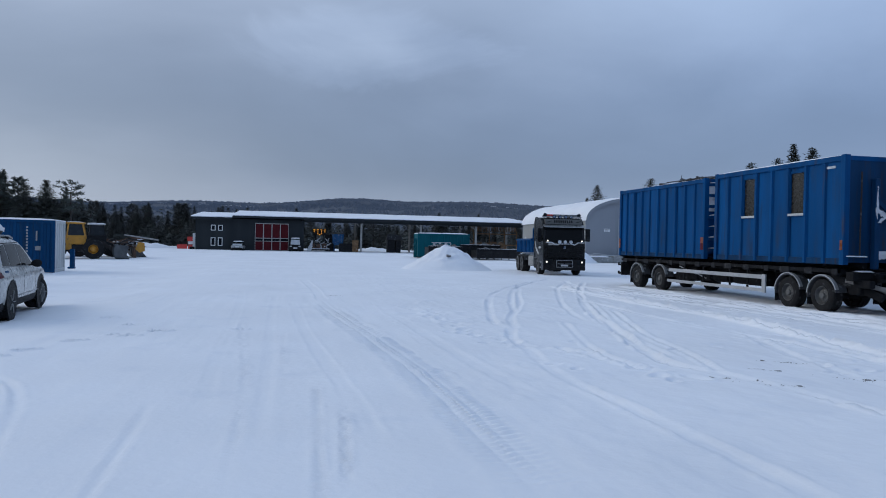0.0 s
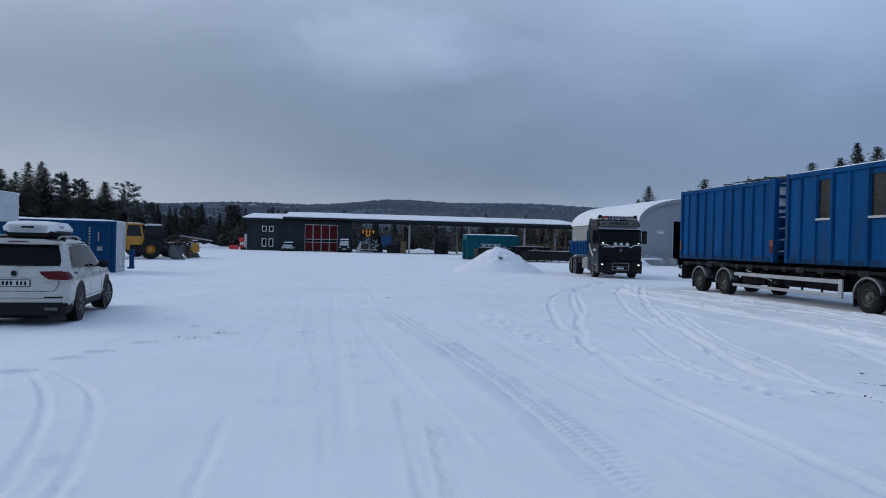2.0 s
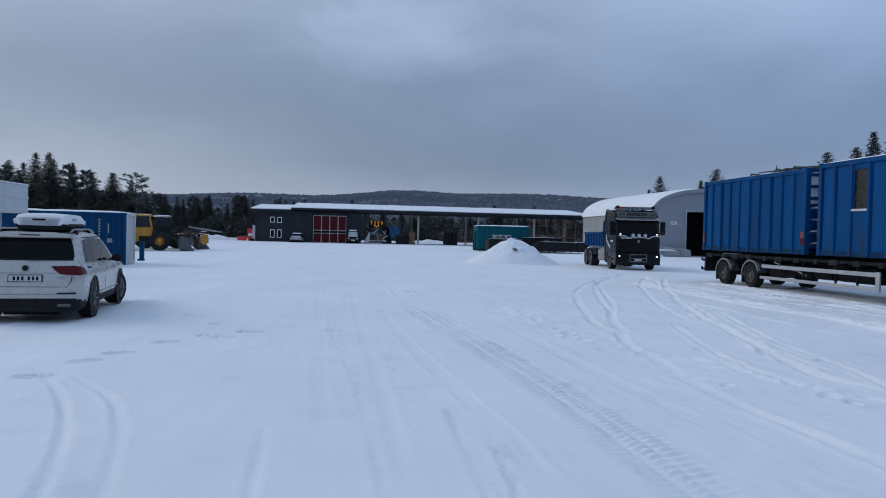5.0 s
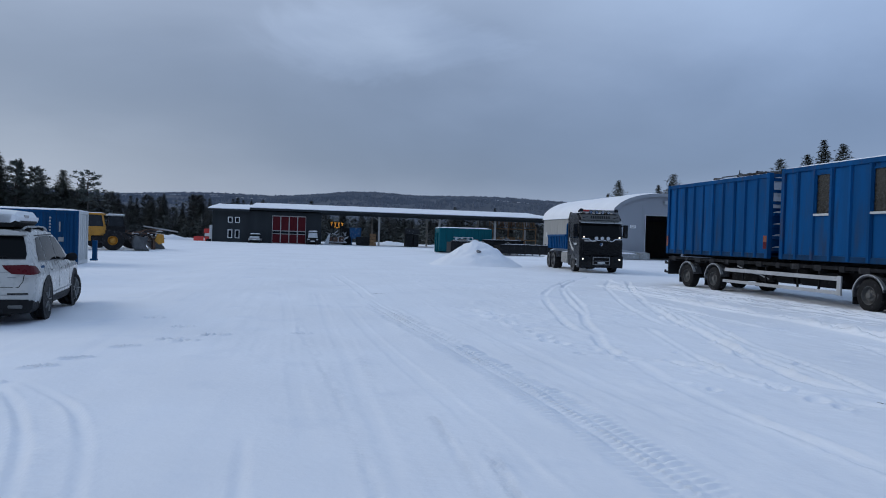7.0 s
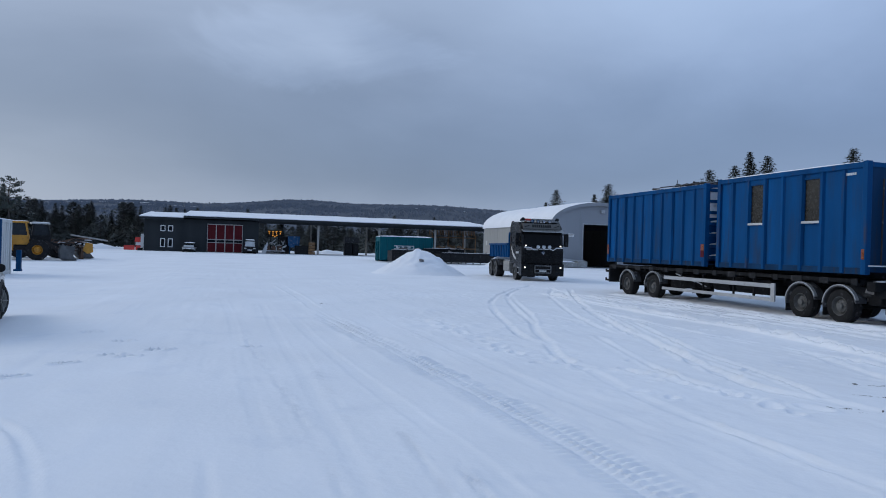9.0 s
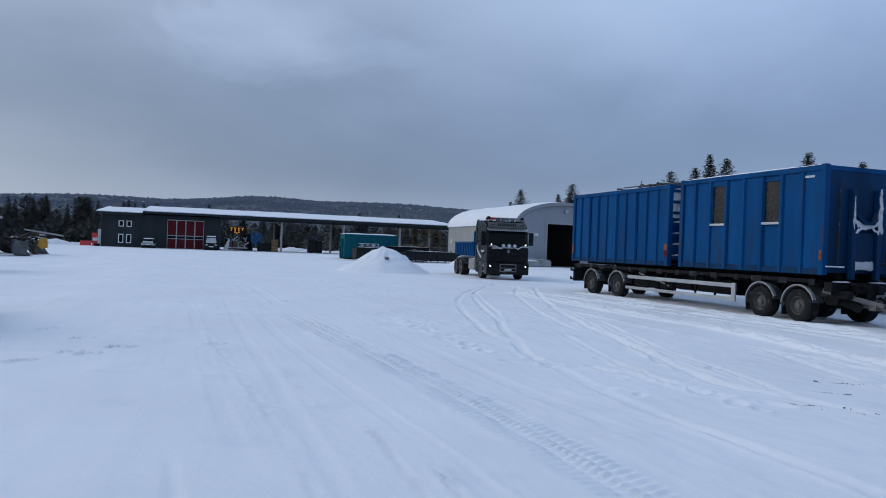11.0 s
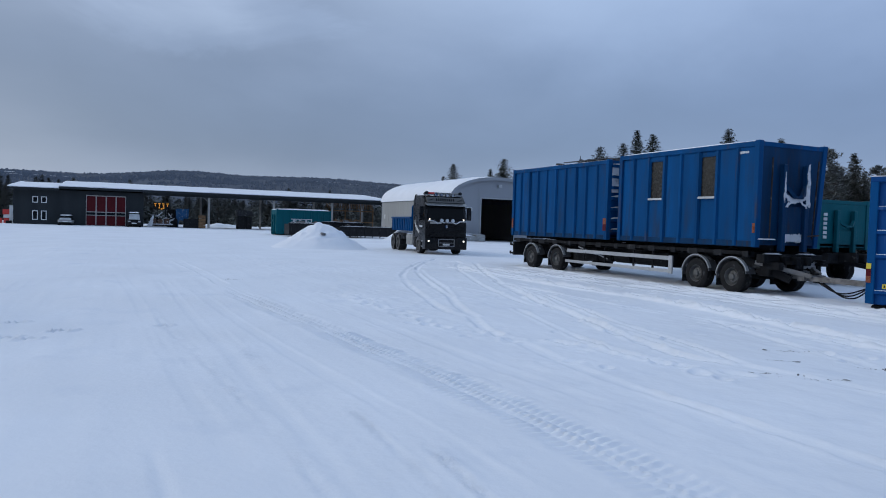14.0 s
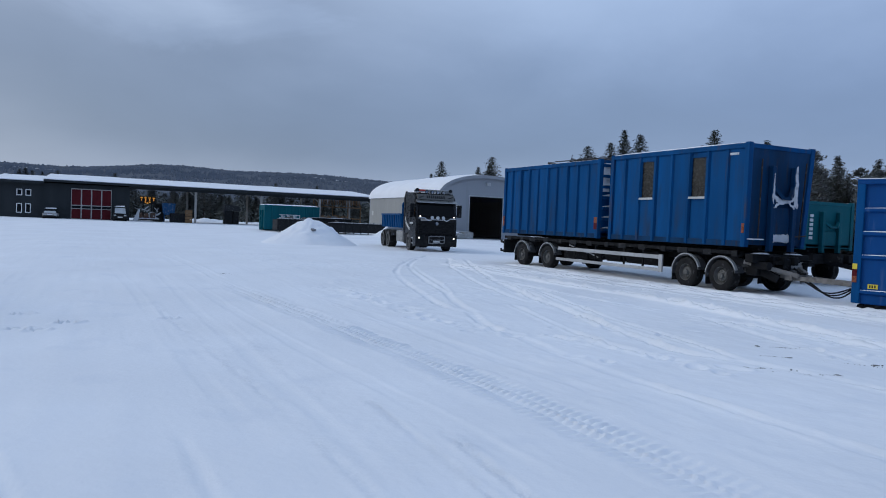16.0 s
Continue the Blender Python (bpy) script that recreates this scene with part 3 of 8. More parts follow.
rut([(-1.08, 7.4), (-1.02, 6.2), (-0.97, 5.2), (-0.92, 4.0)], 0.09, 0.017, 0.5, fade=0.8, seed=20)
rut([(-1.4, 24.0), (-1.0, 17.0), (-0.75, 10.0), (-0.5, 6.0)], 0.18, 0.005, 0.7, seed=21)
rut([(-0.3, 22.0), (-0.2, 15.0), (-0.05, 9.0), (0.0, 5.0)], 0.15, 0.005, 0.7, seed=22)
rut([(0.2, 19.0), (0.45, 13.0), (0.75, 8.5), (0.95, 5.0)], 0.2, 0.005, 0.7, seed=23)
rut([(2.4, 16.0), (2.55, 11.0), (2.7, 7.5), (2.8, 5.0)], 0.22, 0.008, 0.7, seed=24)
rut([(0.6, 30.0), (0.9, 24.0), (1.0, 19.0)], 0.3, 0.015, 0.7, seed=25)
# thin ridged tracks beside the trailer and loose crumbled lines across the yard's right side
for k_, (line_, dp) in enumerate((
        (((10.9, 27.5), (11.1, 25.6), (11.8, 20.7), (12.35, 16.3), (12.2, 11.4), (11.9, 7.0)), 0.055),
        (((10.2, 26.5), (9.95, 23.6), (9.9, 18.0), (9.85, 13.7), (9.2, 10.3), (8.6, 7.0)), 0.055),
        (((11.6, 27.5), (10.4, 24.7), (7.8, 16.9), (6.3, 12.6), (5.6, 9.0)), 0.022),
        (((13.2, 27.0), (13.0, 20.5), (13.3, 15.0), (13.4, 10.0)), 0.045),
        (((8.2, 17.0), (6.6, 12.2), (6.1, 9.8), (5.5, 7.8)), 0.022),
        (((5.9, 14.5), (5.3, 12.3), (4.75, 10.0), (4.7, 8.3)), 0.02))):
    rut(line_, 0.3 if dp > 0.04 else 0.14, dp, 1.7, seed=30 + k_)


def dent(x, y, rx, ry, depth, turn=0.0):
    i0, i1 = np.searchsorted(gx, x - 0.6), np.searchsorted(gx, x + 0.6)
    j0, j1 = np.searchsorted(gy, y - 0.6), np.searchsorted(gy, y + 0.6)
    X, Y = GX[j0:j1, i0:i1] - x, GY[j0:j1, i0:i1] - y
    c, s = math.cos(turn), math.sin(turn)
    q = np.sqrt(((X * c + Y * s) / rx) ** 2 + ((Y * c - X * s) / ry) ** 2)
    H[j0:j1, i0:i1] += -depth * smooth01(1.5 - q) + depth * 0.6 * np.exp(-((q - 1.5) / 0.3) ** 2)


for fxp, fyp in ((-3.78, 9.3), (-3.55, 10.14), (-3.34, 10.71), (-2.99, 11.62), (-2.55, 12.29), (-1.93, 12.77), (-0.69, 13.09), (-3.3, 15.0), (-2.6, 13.7), (-2.0, 12.7), (-2.3, 12.1)):
    dent(fxp, fyp, 0.12, 0.04, 0.05, 0.5)
walked = random.Random(4)
for k in range(46):
    t = k / 45
    dent(3.1 + 0.6 * t + walked.uniform(-0.25, 0.25) + 2.6 * max(0, t - 0.55), 17.5 - 9.5 * t + walked.uniform(-0.2, 0.2), 0.09, 0.16, walked.uniform(0.01, 0.028), walked.uniform(-0.6, 0.6))
for k in range(110):
    dent(walked.uniform(3.0, 13.0), walked.uniform(6.0, 24.0), walked.uniform(0.05, 0.11), walked.uniform(0.05, 0.11), walked.uniform(0.01, 0.03), walked.uniform(0, 3))

nxg, nyg = len(gx), len(gy)
me = bpy.data.meshes.new("ground")
co = np.stack([GX, GY, H], axis=-1).reshape(-1, 3)
ii = np.arange(nxg * nyg).reshape(nyg, nxg)
quads = np.stack([ii[:-1, :-1], ii[:-1, 1:], ii[1:, 1:], ii[1:, :-1]], axis=-1).reshape(-1, 4)
me.vertices.add(len(co))
me.vertices.foreach_set("co", co.ravel())
me.loops.add(quads.size)
me.loops.foreach_set("vertex_index", quads.ravel().astype(np.int32))
me.polygons.add(len(quads))
me.polygons.foreach_set("loop_start", np.arange(0, quads.size, 4, dtype=np.int32))
me.polygons.foreach_set("use_smooth", np.ones(len(quads), dtype=bool))
me.update(calc_edges=True)
me.materials.append(M["ground"])
tagged(new("ground", me), "packed snow yard with tyre tracks and footprints", "ground", kind="structure")


def sheet(name, f, u, v, mat, label, category, kind="structure"):
    """A surface of f(u, v) -> (x, y, z) over the grids u and v."""
    P = [[f(a, b) for a in u] for b in v]
    bm = bmesh.new()
    vs = [[bm.verts.new(p) for p in row] for row in P]
    for j in range(len(v) - 1):
        for i in range(len(u) - 1):
            bm.faces.new((vs[j][i], vs[j][i + 1], vs[j + 1][i + 1], vs[j + 1][i]))
    ob = part(name, bm, mat, smooth=True)
    return tagged(ob, label, category, kind=kind)


# far wooded ridge beyond the yard
def ridge(az):
    """Height of the far skyline over the yard, in metres at 1500 m, by azimuth in degrees from +y."""
    s = 83 + 13 * math.exp(-((az - 5.5) / 4.5) ** 2) - 6 * math.exp(-((az + 8) / 4) ** 2) - 4 * math.exp(-((az - 14) / 3) ** 2) + 8 * math.sin(radians(az * 7.2 + 10)) + 6 * math.sin(radians(az * 15 + 200)) + 3 * math.sin(radians(az * 33))
    return s * (1 - 0.45 * max(0.0, min(1.0, (az - 24) / 22)) * (az < 100))


def hill(az, k):
    d = 420 + 1130 * k
    a = radians(az)
    z = ridge(az) * (k ** 1.3) + (1 - abs(2 * k - 1)) * 7 * noise.noise((az * 0.11, k * 4, 3))
    return d * math.sin(a), d * math.cos(a), z - 0.3


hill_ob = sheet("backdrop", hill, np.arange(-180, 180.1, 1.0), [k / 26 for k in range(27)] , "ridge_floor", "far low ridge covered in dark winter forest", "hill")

rt = random.Random(7)
verts, faces = [], []
for k in range(26000):
    az = rt.uniform(-60, 75)
    q = 1 - abs(rt.gauss(0, 0.28)) if k % 3 else rt.uniform(0.02, 1.0)
    q = max(0.02, min(1.0, q))
    x, y, z = hill(az, q)
    if noise.noise((az * 0.45, q * 7, 9)) > 0.30 and 0.25 < q < 0.93:
        continue
    near_ = 0.4 + 0.6 * q
    hgt, w = rt.uniform(2.5, 6.0) * (0.5 if q > 0.86 else 1) * near_, rt.uniform(1.6, 3.4) * near_
    b = len(verts)
    a = radians(az)
    ux, uy = math.cos(a), -math.sin(a)
    verts += [(x - ux * w, y - uy * w, z - 1), (x + ux * w, y + uy * w, z - 1), (x - ux * w * 0.5, y - uy * w * 0.5 - 1, z + hgt * 0.5), (x + ux * w * 0.5, y + uy * w * 0.5 - 1, z + hgt * 0.5), (x, y, z + hgt), (x, y - 2.5, z - 1)]
    faces += [(b, b + 5, b + 2), (b + 5, b + 1, b + 3), (b + 5, b + 3, b + 2), (b + 2, b + 3, b + 4), (b + 1, b, b + 4)]
me = bpy.data.meshes.new("far_forest")
me.from_pydata(verts, [], faces)
# far trees carry the haze in their colour
me.materials.append(M["hazed_far_wood"])
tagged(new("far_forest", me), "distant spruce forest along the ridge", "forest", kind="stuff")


# snow-covered clearings on the ridge
def clearing(az0, az1, k0, k1, seed):
    bm = bmesh.new()
    n = 8
    top, low = [], []
    for i in range(n + 1):
        az = az0 + (az1 - az0) * i / n
        e = math.sin(math.pi * i / n) ** 0.5
        km = (k0 + k1) / 2 + 0.02 * noise.noise((az * 2, seed, 0))
        for lst, s in ((top, 1), (low, -1)):
            x, y, z = hill(az, km + s * (k1 - k0) / 2 * e * (0.8 + 0.5 * noise.noise((az * 3, seed, s))))
            lst.append(bm.verts.new((x * 0.995, y * 0.995, z + 2.5)))
    for i in range(n):
        bm.faces.new((low[i], low[i + 1], top[i + 1], top[i]))
    tagged(part("snow_clearing", bm, "dirty_snow"), "snowy clear-cut strip on the wooded ridge", "snow field", "clearings", kind="structure")


cl = random.Random(31)
for a0, a1, kk in ((13.5, 18.2, 0.80), (-13.5, -6.5, 0.85), (-16.5, -14.5, 0.70), (-8, -3.5, 0.80), (-22, -17, 0.86)):
    a = a0
    while a < a1:
        b = a + cl.uniform(0.25, 1.0)
        k0 = kk + cl.uniform(-0.015, 0.012)
        clearing(a, b, k0, k0 + cl.uniform(0.006, 0.016), int(a * 10))
        a = b + cl.uniform(0.05, 0.6)



# ---- grey arched storage hall ----
def storage_hall():
    HX0, HX1, HY0, HY1, EV, AP, Z0 = 27.95, 38.85, 64.9, 84.5, 4.15, 6.45, 0.15
    hall = thing("storage_hall", (HX0 + HX1) / 2, HY0, Z0, 0, "grey arched storage hall with snow-covered roof and open door", "hall")
    w = (HX1 - HX0) / 2
    ev, ap, ln = EV - Z0, AP - Z0, HY1 - HY0
    n = 22

    def roof_pt(i, k=0.0):
        a = math.pi * (1 - i / n)
        return (w + k) * math.cos(a), ev + (ap - ev + k) * math.sin(a) ** 0.92
    # gable wall with the door opening cut through
    d0, d1, dt = -1.95, 1.85, 4.2
    for yy, nm in ((0.0, "front"), (ln - 0.25, "back")):
        bm = bmesh.new()
        pts = [roof_pt(i) for i in range(n + 1)]
        if nm == "front":
            left = [(-w, 0), (d0, 0), (d0, ev + (ap - ev) * math.sqrt(1 - (d0 / w) ** 2) * 0.98)] + [(x, z) for x, z in pts if x < d0 - 0.1][::-1]
            right = [(w, 0), (d1, 0), (d1, ev + (ap - ev) * math.sqrt(1 - (d1 / w) ** 2) * 0.98)] + [(x, z) for x, z in pts if x > d1 + 0.1]
            mid = [(d0, dt), (d1, dt)] + [right[2]] + [(x, z) for x, z in pts if d0 < x < d1][::-1] + [left[2]]
            for poly in (left, right, mid):
                prism(bm, poly, yy, yy + 0.25, "y")
            part("front_wall", bm, "hall_sheet", hall)
        else:
            prism(bm, [(-w, 0), (w, 0)] + pts[::-1], yy, yy + 0.25, "y")
            part("back_wall", bm, "hall_sheet", hall)
    for x0, x1, mt in ((-w, -w + 0.25, "hall_lit_side"), (w - 0.25, w, "hall_lit_side")):
        bm = bmesh.new()
        box(bm, x0, x1, 0.26, ln - 0.26, 0, ev)
        s = -1 if x0 < 0 else 1
        for k in range(1, 8):   # sheet seams
            y = ln * k / 8
            box(bm, s * w - 0.012, s * w + 0.012, y - 0.03, y + 0.03, 0.05, ev)
        part("side_wall", bm, mt, hall)
    bm = bmesh.new()
    for i in range(n):
        p, q, p2, q2 = roof_pt(i), roof_pt(i + 1), roof_pt(i, 0.1), roof_pt(i + 1, 0.1)
        prism(bm, [p, q, q2, p2], -0.2, ln + 0.2, "y")
    part("roof", bm, "hall_sheet", hall)
    bm = bmesh.new()
    m = 12
    g = []
    for j in range(m + 1):
        row = []
        y = -0.30 + (ln + 0.4) * j / m
        for i in range(n + 1):
            x, z = roof_pt(i, 0.12 if j else 0.098)
            row.append(bm.verts.new((x * 1.003, y, z + (0.12 if j else 0.0) * max(0.15, math.sin(math.pi * i / n)) * (1 + 0.5 * noise.noise((x * .5, y * .4, 2))))))
        g.append(row)
    for j in range(m):
        for i in range(n):
            bm.faces.new((g[j][i], g[j][i + 1], g[j + 1][i + 1], g[j + 1][i]))
    part("snow_layer", bm, "snow", hall, "smooth snow on the curved roof", smooth=True)
    bm = bmesh.new()   # pale rim along the gable's arch
    for i in range(n):
        p, q, p2, q2 = roof_pt(i, -0.22), roof_pt(i + 1, -0.22), roof_pt(i, 0.1), roof_pt(i + 1, 0.1)
        prism(bm, [p, q, q2, p2], -0.28, -0.2, "y")
    part("gable_rim", bm, "hall_sheet", hall)
    bm = bmesh.new()
    for a, b, c, d in ((d0 - 0.1, d0, 0, dt + 0.1), (d1, d1 + 0.1, 0, dt + 0.1), (d0, d1, dt, dt + 0.1)):
        box(bm, a, b, -0.06, 0.3, c, d)
    part("door_frame", bm, "galv", hall)
    bm = bmesh.new()
    box(bm, -3.55, -2.95, -0.04, -0.005, 2.95, 3.25)
    sg = part("sign", bm, "white_paint", hall, "small white sign with grey bars")
    bm = bmesh.new()
    box(bm, -3.5, -3.0, -0.05, -0.042, 3.12, 3.2)
    box(bm, -3.5, -3.1, -0.05, -0.042, 3.0, 3.07)
    part("lettering", bm, "frame", sg)
    bm = bmesh.new()
    box(bm, -0.2, 0.2, -0.35, -0.02, 5.35, 5.65, 0.04)
    part("gable_lamp", bm, "galv", hall)
    bm = bmesh.new()
    box(bm, -w - 0.02, -w + 0.0, 1.2, 1.7, 2.6, 3.0)
    part("wall_plate", bm, "white_cont", hall)
    bm = bmesh.new()
    box(bm, -w - 0.02, -w + 0.0, ln - 1.4, ln - 0.9, 2.0, 2.5)
    part("wall_plate", bm, "white_cont", hall)
    # closed floor slab, its dark colour added as shade to keep the inside dim
    bm = bmesh.new()
    box(bm, -w + 0.3, w - 0.3, 0.3, ln - 0.3, 0.005, 0.03)
    part("floor_slab", bm, "barn_in", hall)
    return hall


storage_hall()
bm = bmesh.new()
box(bm, 27.0, 30.9, 63.4, 64.5, 0.12, 0.62, 0.05)
box(bm, 30.2, 31.2, 63.3, 64.2, 0.12, 0.75, 0.05)
tagged(part("concrete_sill", bm, "concrete"), "low grey concrete sill dusted with snow beside the hall", "concrete block")
bm = bmesh.new()
rough_snow(bm, 27.1, 30.0, 63.5, 64.4, 0.61, 0.14, 8, 4, 3)
tagged(part("snow_patch", bm, "snow"), "thin snow lying on the concrete sill", "snow")
bm = bmesh.new()
tube(bm, (27.8, 63.9, 0.85), (31.0, 63.6, 0.78), 0.05)
tube(bm, (28.2, 63.7, 1.0), (30.2, 63.9, 0.8), 0.04)
tagged(part("steel_pipe", bm, "galv"), "pale steel pipes lying on the concrete sill", "pipe")


# ---- long dark machine barn with open bays ----
def machine_barn():
    Y0, Y1, Z0 = 97.0, 107.5, 0.22
    barn = thing("machine_barn", 0.25, Y0, Z0, 0, "long dark grey barn with open bays and snow-covered roof", "barn")
    ev, rd, xl, xs, xo, xr = 4.1, 5.3, -12.75, -8.1, 1.1, 32.7

    # office end and closed workshop end
    def wall_with_holes(name, x0, x1, z1, holes, y0=0.0, th=0.2, mat="barn"):
        bm = bmesh.new()
        xs_ = sorted({x0, x1, *[h[0] for h in holes], *[h[1] for h in holes]})
        for a, b in zip(xs_[:-1], xs_[1:]):
            cuts = sorted((h[2], h[3]) for h in holes if h[0] <= a and h[1] >= b)
            z = 0.0
            for c0, c1 in cuts + [(z1, z1)]:
                if c0 > z:
                    box(bm, a, b, y0, y0 + th, z, c0)
                z = c1
        return part(name, bm, mat, barn)
    wins = [(x - 0.29, x + 0.29, z0, z1) for z0, z1 in ((2.5, 3.25), (0.5, 1.6)) for x in (-10.55, -9.65)]
    wall_with_holes("front_wall", xl, xo, ev, wins + [(-5.25, -0.9, 0.0, 3.6)])
    for x0, x1, z0, z1 in wins:
        bm = bmesh.new()
        for a, b, c, d in ((x0, x0 + .09, z0, z1), (x1 - .09, x1, z0, z1), (x0 + .09, x1 - .09, z0, z0 + .09), (x0 + .09, x1 - .09, z1 - .09, z1)):
            box(bm, a, b, -0.03, 0.1, c, d)
        wf = part("window", bm, "white_paint", barn, "white-framed window")
        bm = bmesh.new()
        box(bm, x0 + .09, x1 - .09, 0.05, 0.07, z0 + .09, z1 - .09)
        part("pane", bm, "window_dark", wf)
    # big red folding door
    bm = bmesh.new()
    for k in range(5):
        x = -5.25 + k * 4.35 / 4
        box(bm, x - 0.06 if k else x, x + 0.06 if k < 4 else x + 0.0, -0.02, 0.08, 0, 3.6)
    box(bm, -5.25, -0.9, -0.015, 0.085, 3.52, 3.62)
    box(bm, -5.25, -0.9, -0.015, 0.085, 1.58, 1.68)
    box(bm, -5.25, -0.9, -0.015, 0.085, 1.2, 1.28)
    door = part("folding_door", bm, "frame", barn, "tall dark red folding door with grey frame")
    for k in range(4):
        x0 = -5.25 + k * 4.35 / 4 + 0.06
        x1 = x0 + 4.35 / 4 - 0.12
        for z0, z1, mt, nm in ((0.05, 1.2, "red_door", "door_panel"), (1.28, 1.58, "window_dark", "pane"), (1.68, 3.52, "red_door", "door_panel")):
            bm = bmesh.new()
            box(bm, x0, x1, 0.03, 0.06, z0, z1)
            part(nm, bm, mt, door)
    for x0, x1, nm in ((xl, xl + 0.2, "end_wall"), (xo - 0.2, xo, "partition_wall")):
        bm = bmesh.new()
        box(bm, x0, x1, 0.2, Y1 - Y0, 0, ev)
        prism(bm, [(0.2, ev), (Y1 - Y0, ev), (Y1 - Y0, rd)], x0, x1, "x")
        part(nm, bm, "barn", barn)
    bm = bmesh.new()
    box(bm, xl, xo, Y1 - Y0 - 0.2, Y1 - Y0, 0, rd)
    part("back_wall", bm, "barn", barn)
    # steel posts of the open bays, with brackets under the eaves beam
    for x in (8.8, 17.05, 24.95, 32.5):
        for y in (0.1, Y1 - Y0 - 0.3):
            bm = bmesh.new()
            hz = ev if y < 1 else rd - 0.15
            box(bm, x - 0.13, x + 0.13, y - 0.03, y + 0.0, 0, hz)
            box(bm, x - 0.13, x + 0.13, y + 0.2, y + 0.23, 0, hz)
            box(bm, x - 0.02, x + 0.02, y, y + 0.2, 0, hz)
            if y < 1:
                bar(bm, (x - 0.9, y + 0.1, hz - 0.05), (x, y + 0.1, hz - 0.75), 0.08, 0.08)
            part("post", bm, "steel_post", barn)
    bm = bmesh.new()
    box(bm, xo, xr, -0.1, 0.25, ev - 0.18, ev + 0.25)
    part("eaves_beam", bm, "barn", barn)
    bm = bmesh.new()
    box(bm, xo, xr, Y1 - Y0 - 0.3, Y1 - Y0, rd - 0.3, rd)
    part("rear_beam", bm, "barn", barn)
    for k in range(17):
        bm = bmesh.new()
        x = xo + 0.5 + k * (xr - xo - 0.8) / 16
        bar(bm, (x, 0.1, ev + 0.1), (x, Y1 - Y0 - 0.1, rd - 0.12), 0.1, 0.22)
        part("rafter", bm, "barn_in", barn)
    # two roof pitches: the lower office roof and the main roof

    def pitch_roof(x0, x1, z0, z1, y0=-0.9, y1=Y1 - Y0 + 0.5):
        bm = bmesh.new()
        prism(bm, [(y0, z0), (y1, z1), (y1, z1 + 0.16), (y0, z0 + 0.16)], x0, x1, "x")
        r = part("roof", bm, "barn", barn)
        bm = bmesh.new()
        nn, mm = int((x1 - x0) * 1.2), 6
        g = []
        for j in range(mm + 1):
            t = j / mm
            g.append([bm.verts.new((x0 + (x1 - x0) * i / nn, y0 - 0.06 + (y1 - y0) * t, z0 + (z1 - z0) * t + 0.17 + (0.11 if 0 < j else 0.07) * (1 + 0.5 * noise.noise((i * .31, j, 4))))) for i in range(nn + 1)])
        low = [bm.verts.new((v.co.x, v.co.y + 0.03, z0 + 0.15)) for v in g[0]]
        for j in range(mm):
            for i in range(nn):
                bm.faces.new((g[j][i], g[j][i + 1], g[j + 1][i + 1], g[j + 1][i]))
        for i in range(nn):
            bm.faces.new((low[i], low[i + 1], g[0][i + 1], g[0][i]))
        part("snow_layer", bm, "snow", r, "thick even snow on the roof", smooth=True)
        bm = bmesh.new()
        box(bm, x0, x1, y0 - 0.05, y0 + 0.1, z0 - 0.12, z0 + 0.1)
        part("fascia", bm, "barn", r)
    pitch_roof(-13.25, xs, ev + 0.0, rd - 0.25)
    pitch_roof(xs + 0.02, xr + 0.3, ev + 0.25, rd + 0.08)
    # timber racking in the last bays
    bm = bmesh.new()
    for x in (25.6, 28.0, 30.3, 32.2):
        box(bm, x - 0.07, x + 0.07, 4.0, 4.14, 0, 3.4)
    for z in (1.3, 2.9):
        box(bm, 25.5, 32.3, 3.9, 4.3, z, z + 0.16)
    part("timber_rack", bm, "timber", barn, "raw timber racking in an open bay")
    for k in range(26):
        x = 25.4 + k * 0.27
        bm = bmesh.new()
        box(bm, x, x + 0.2, 9.6, 9.66, 0, 1.4 + 0.5 * random.random())
        part("board", bm, "timber", barn)
    for k in range(30):
        x = 25.4 + k * 0.24
        bm = bmesh.new()
        box(bm, x, x + 0.12, 5.2, 5.26, 3.3, 4.2)
        part("board", bm, "timber", barn)
    return barn


machine_barn()
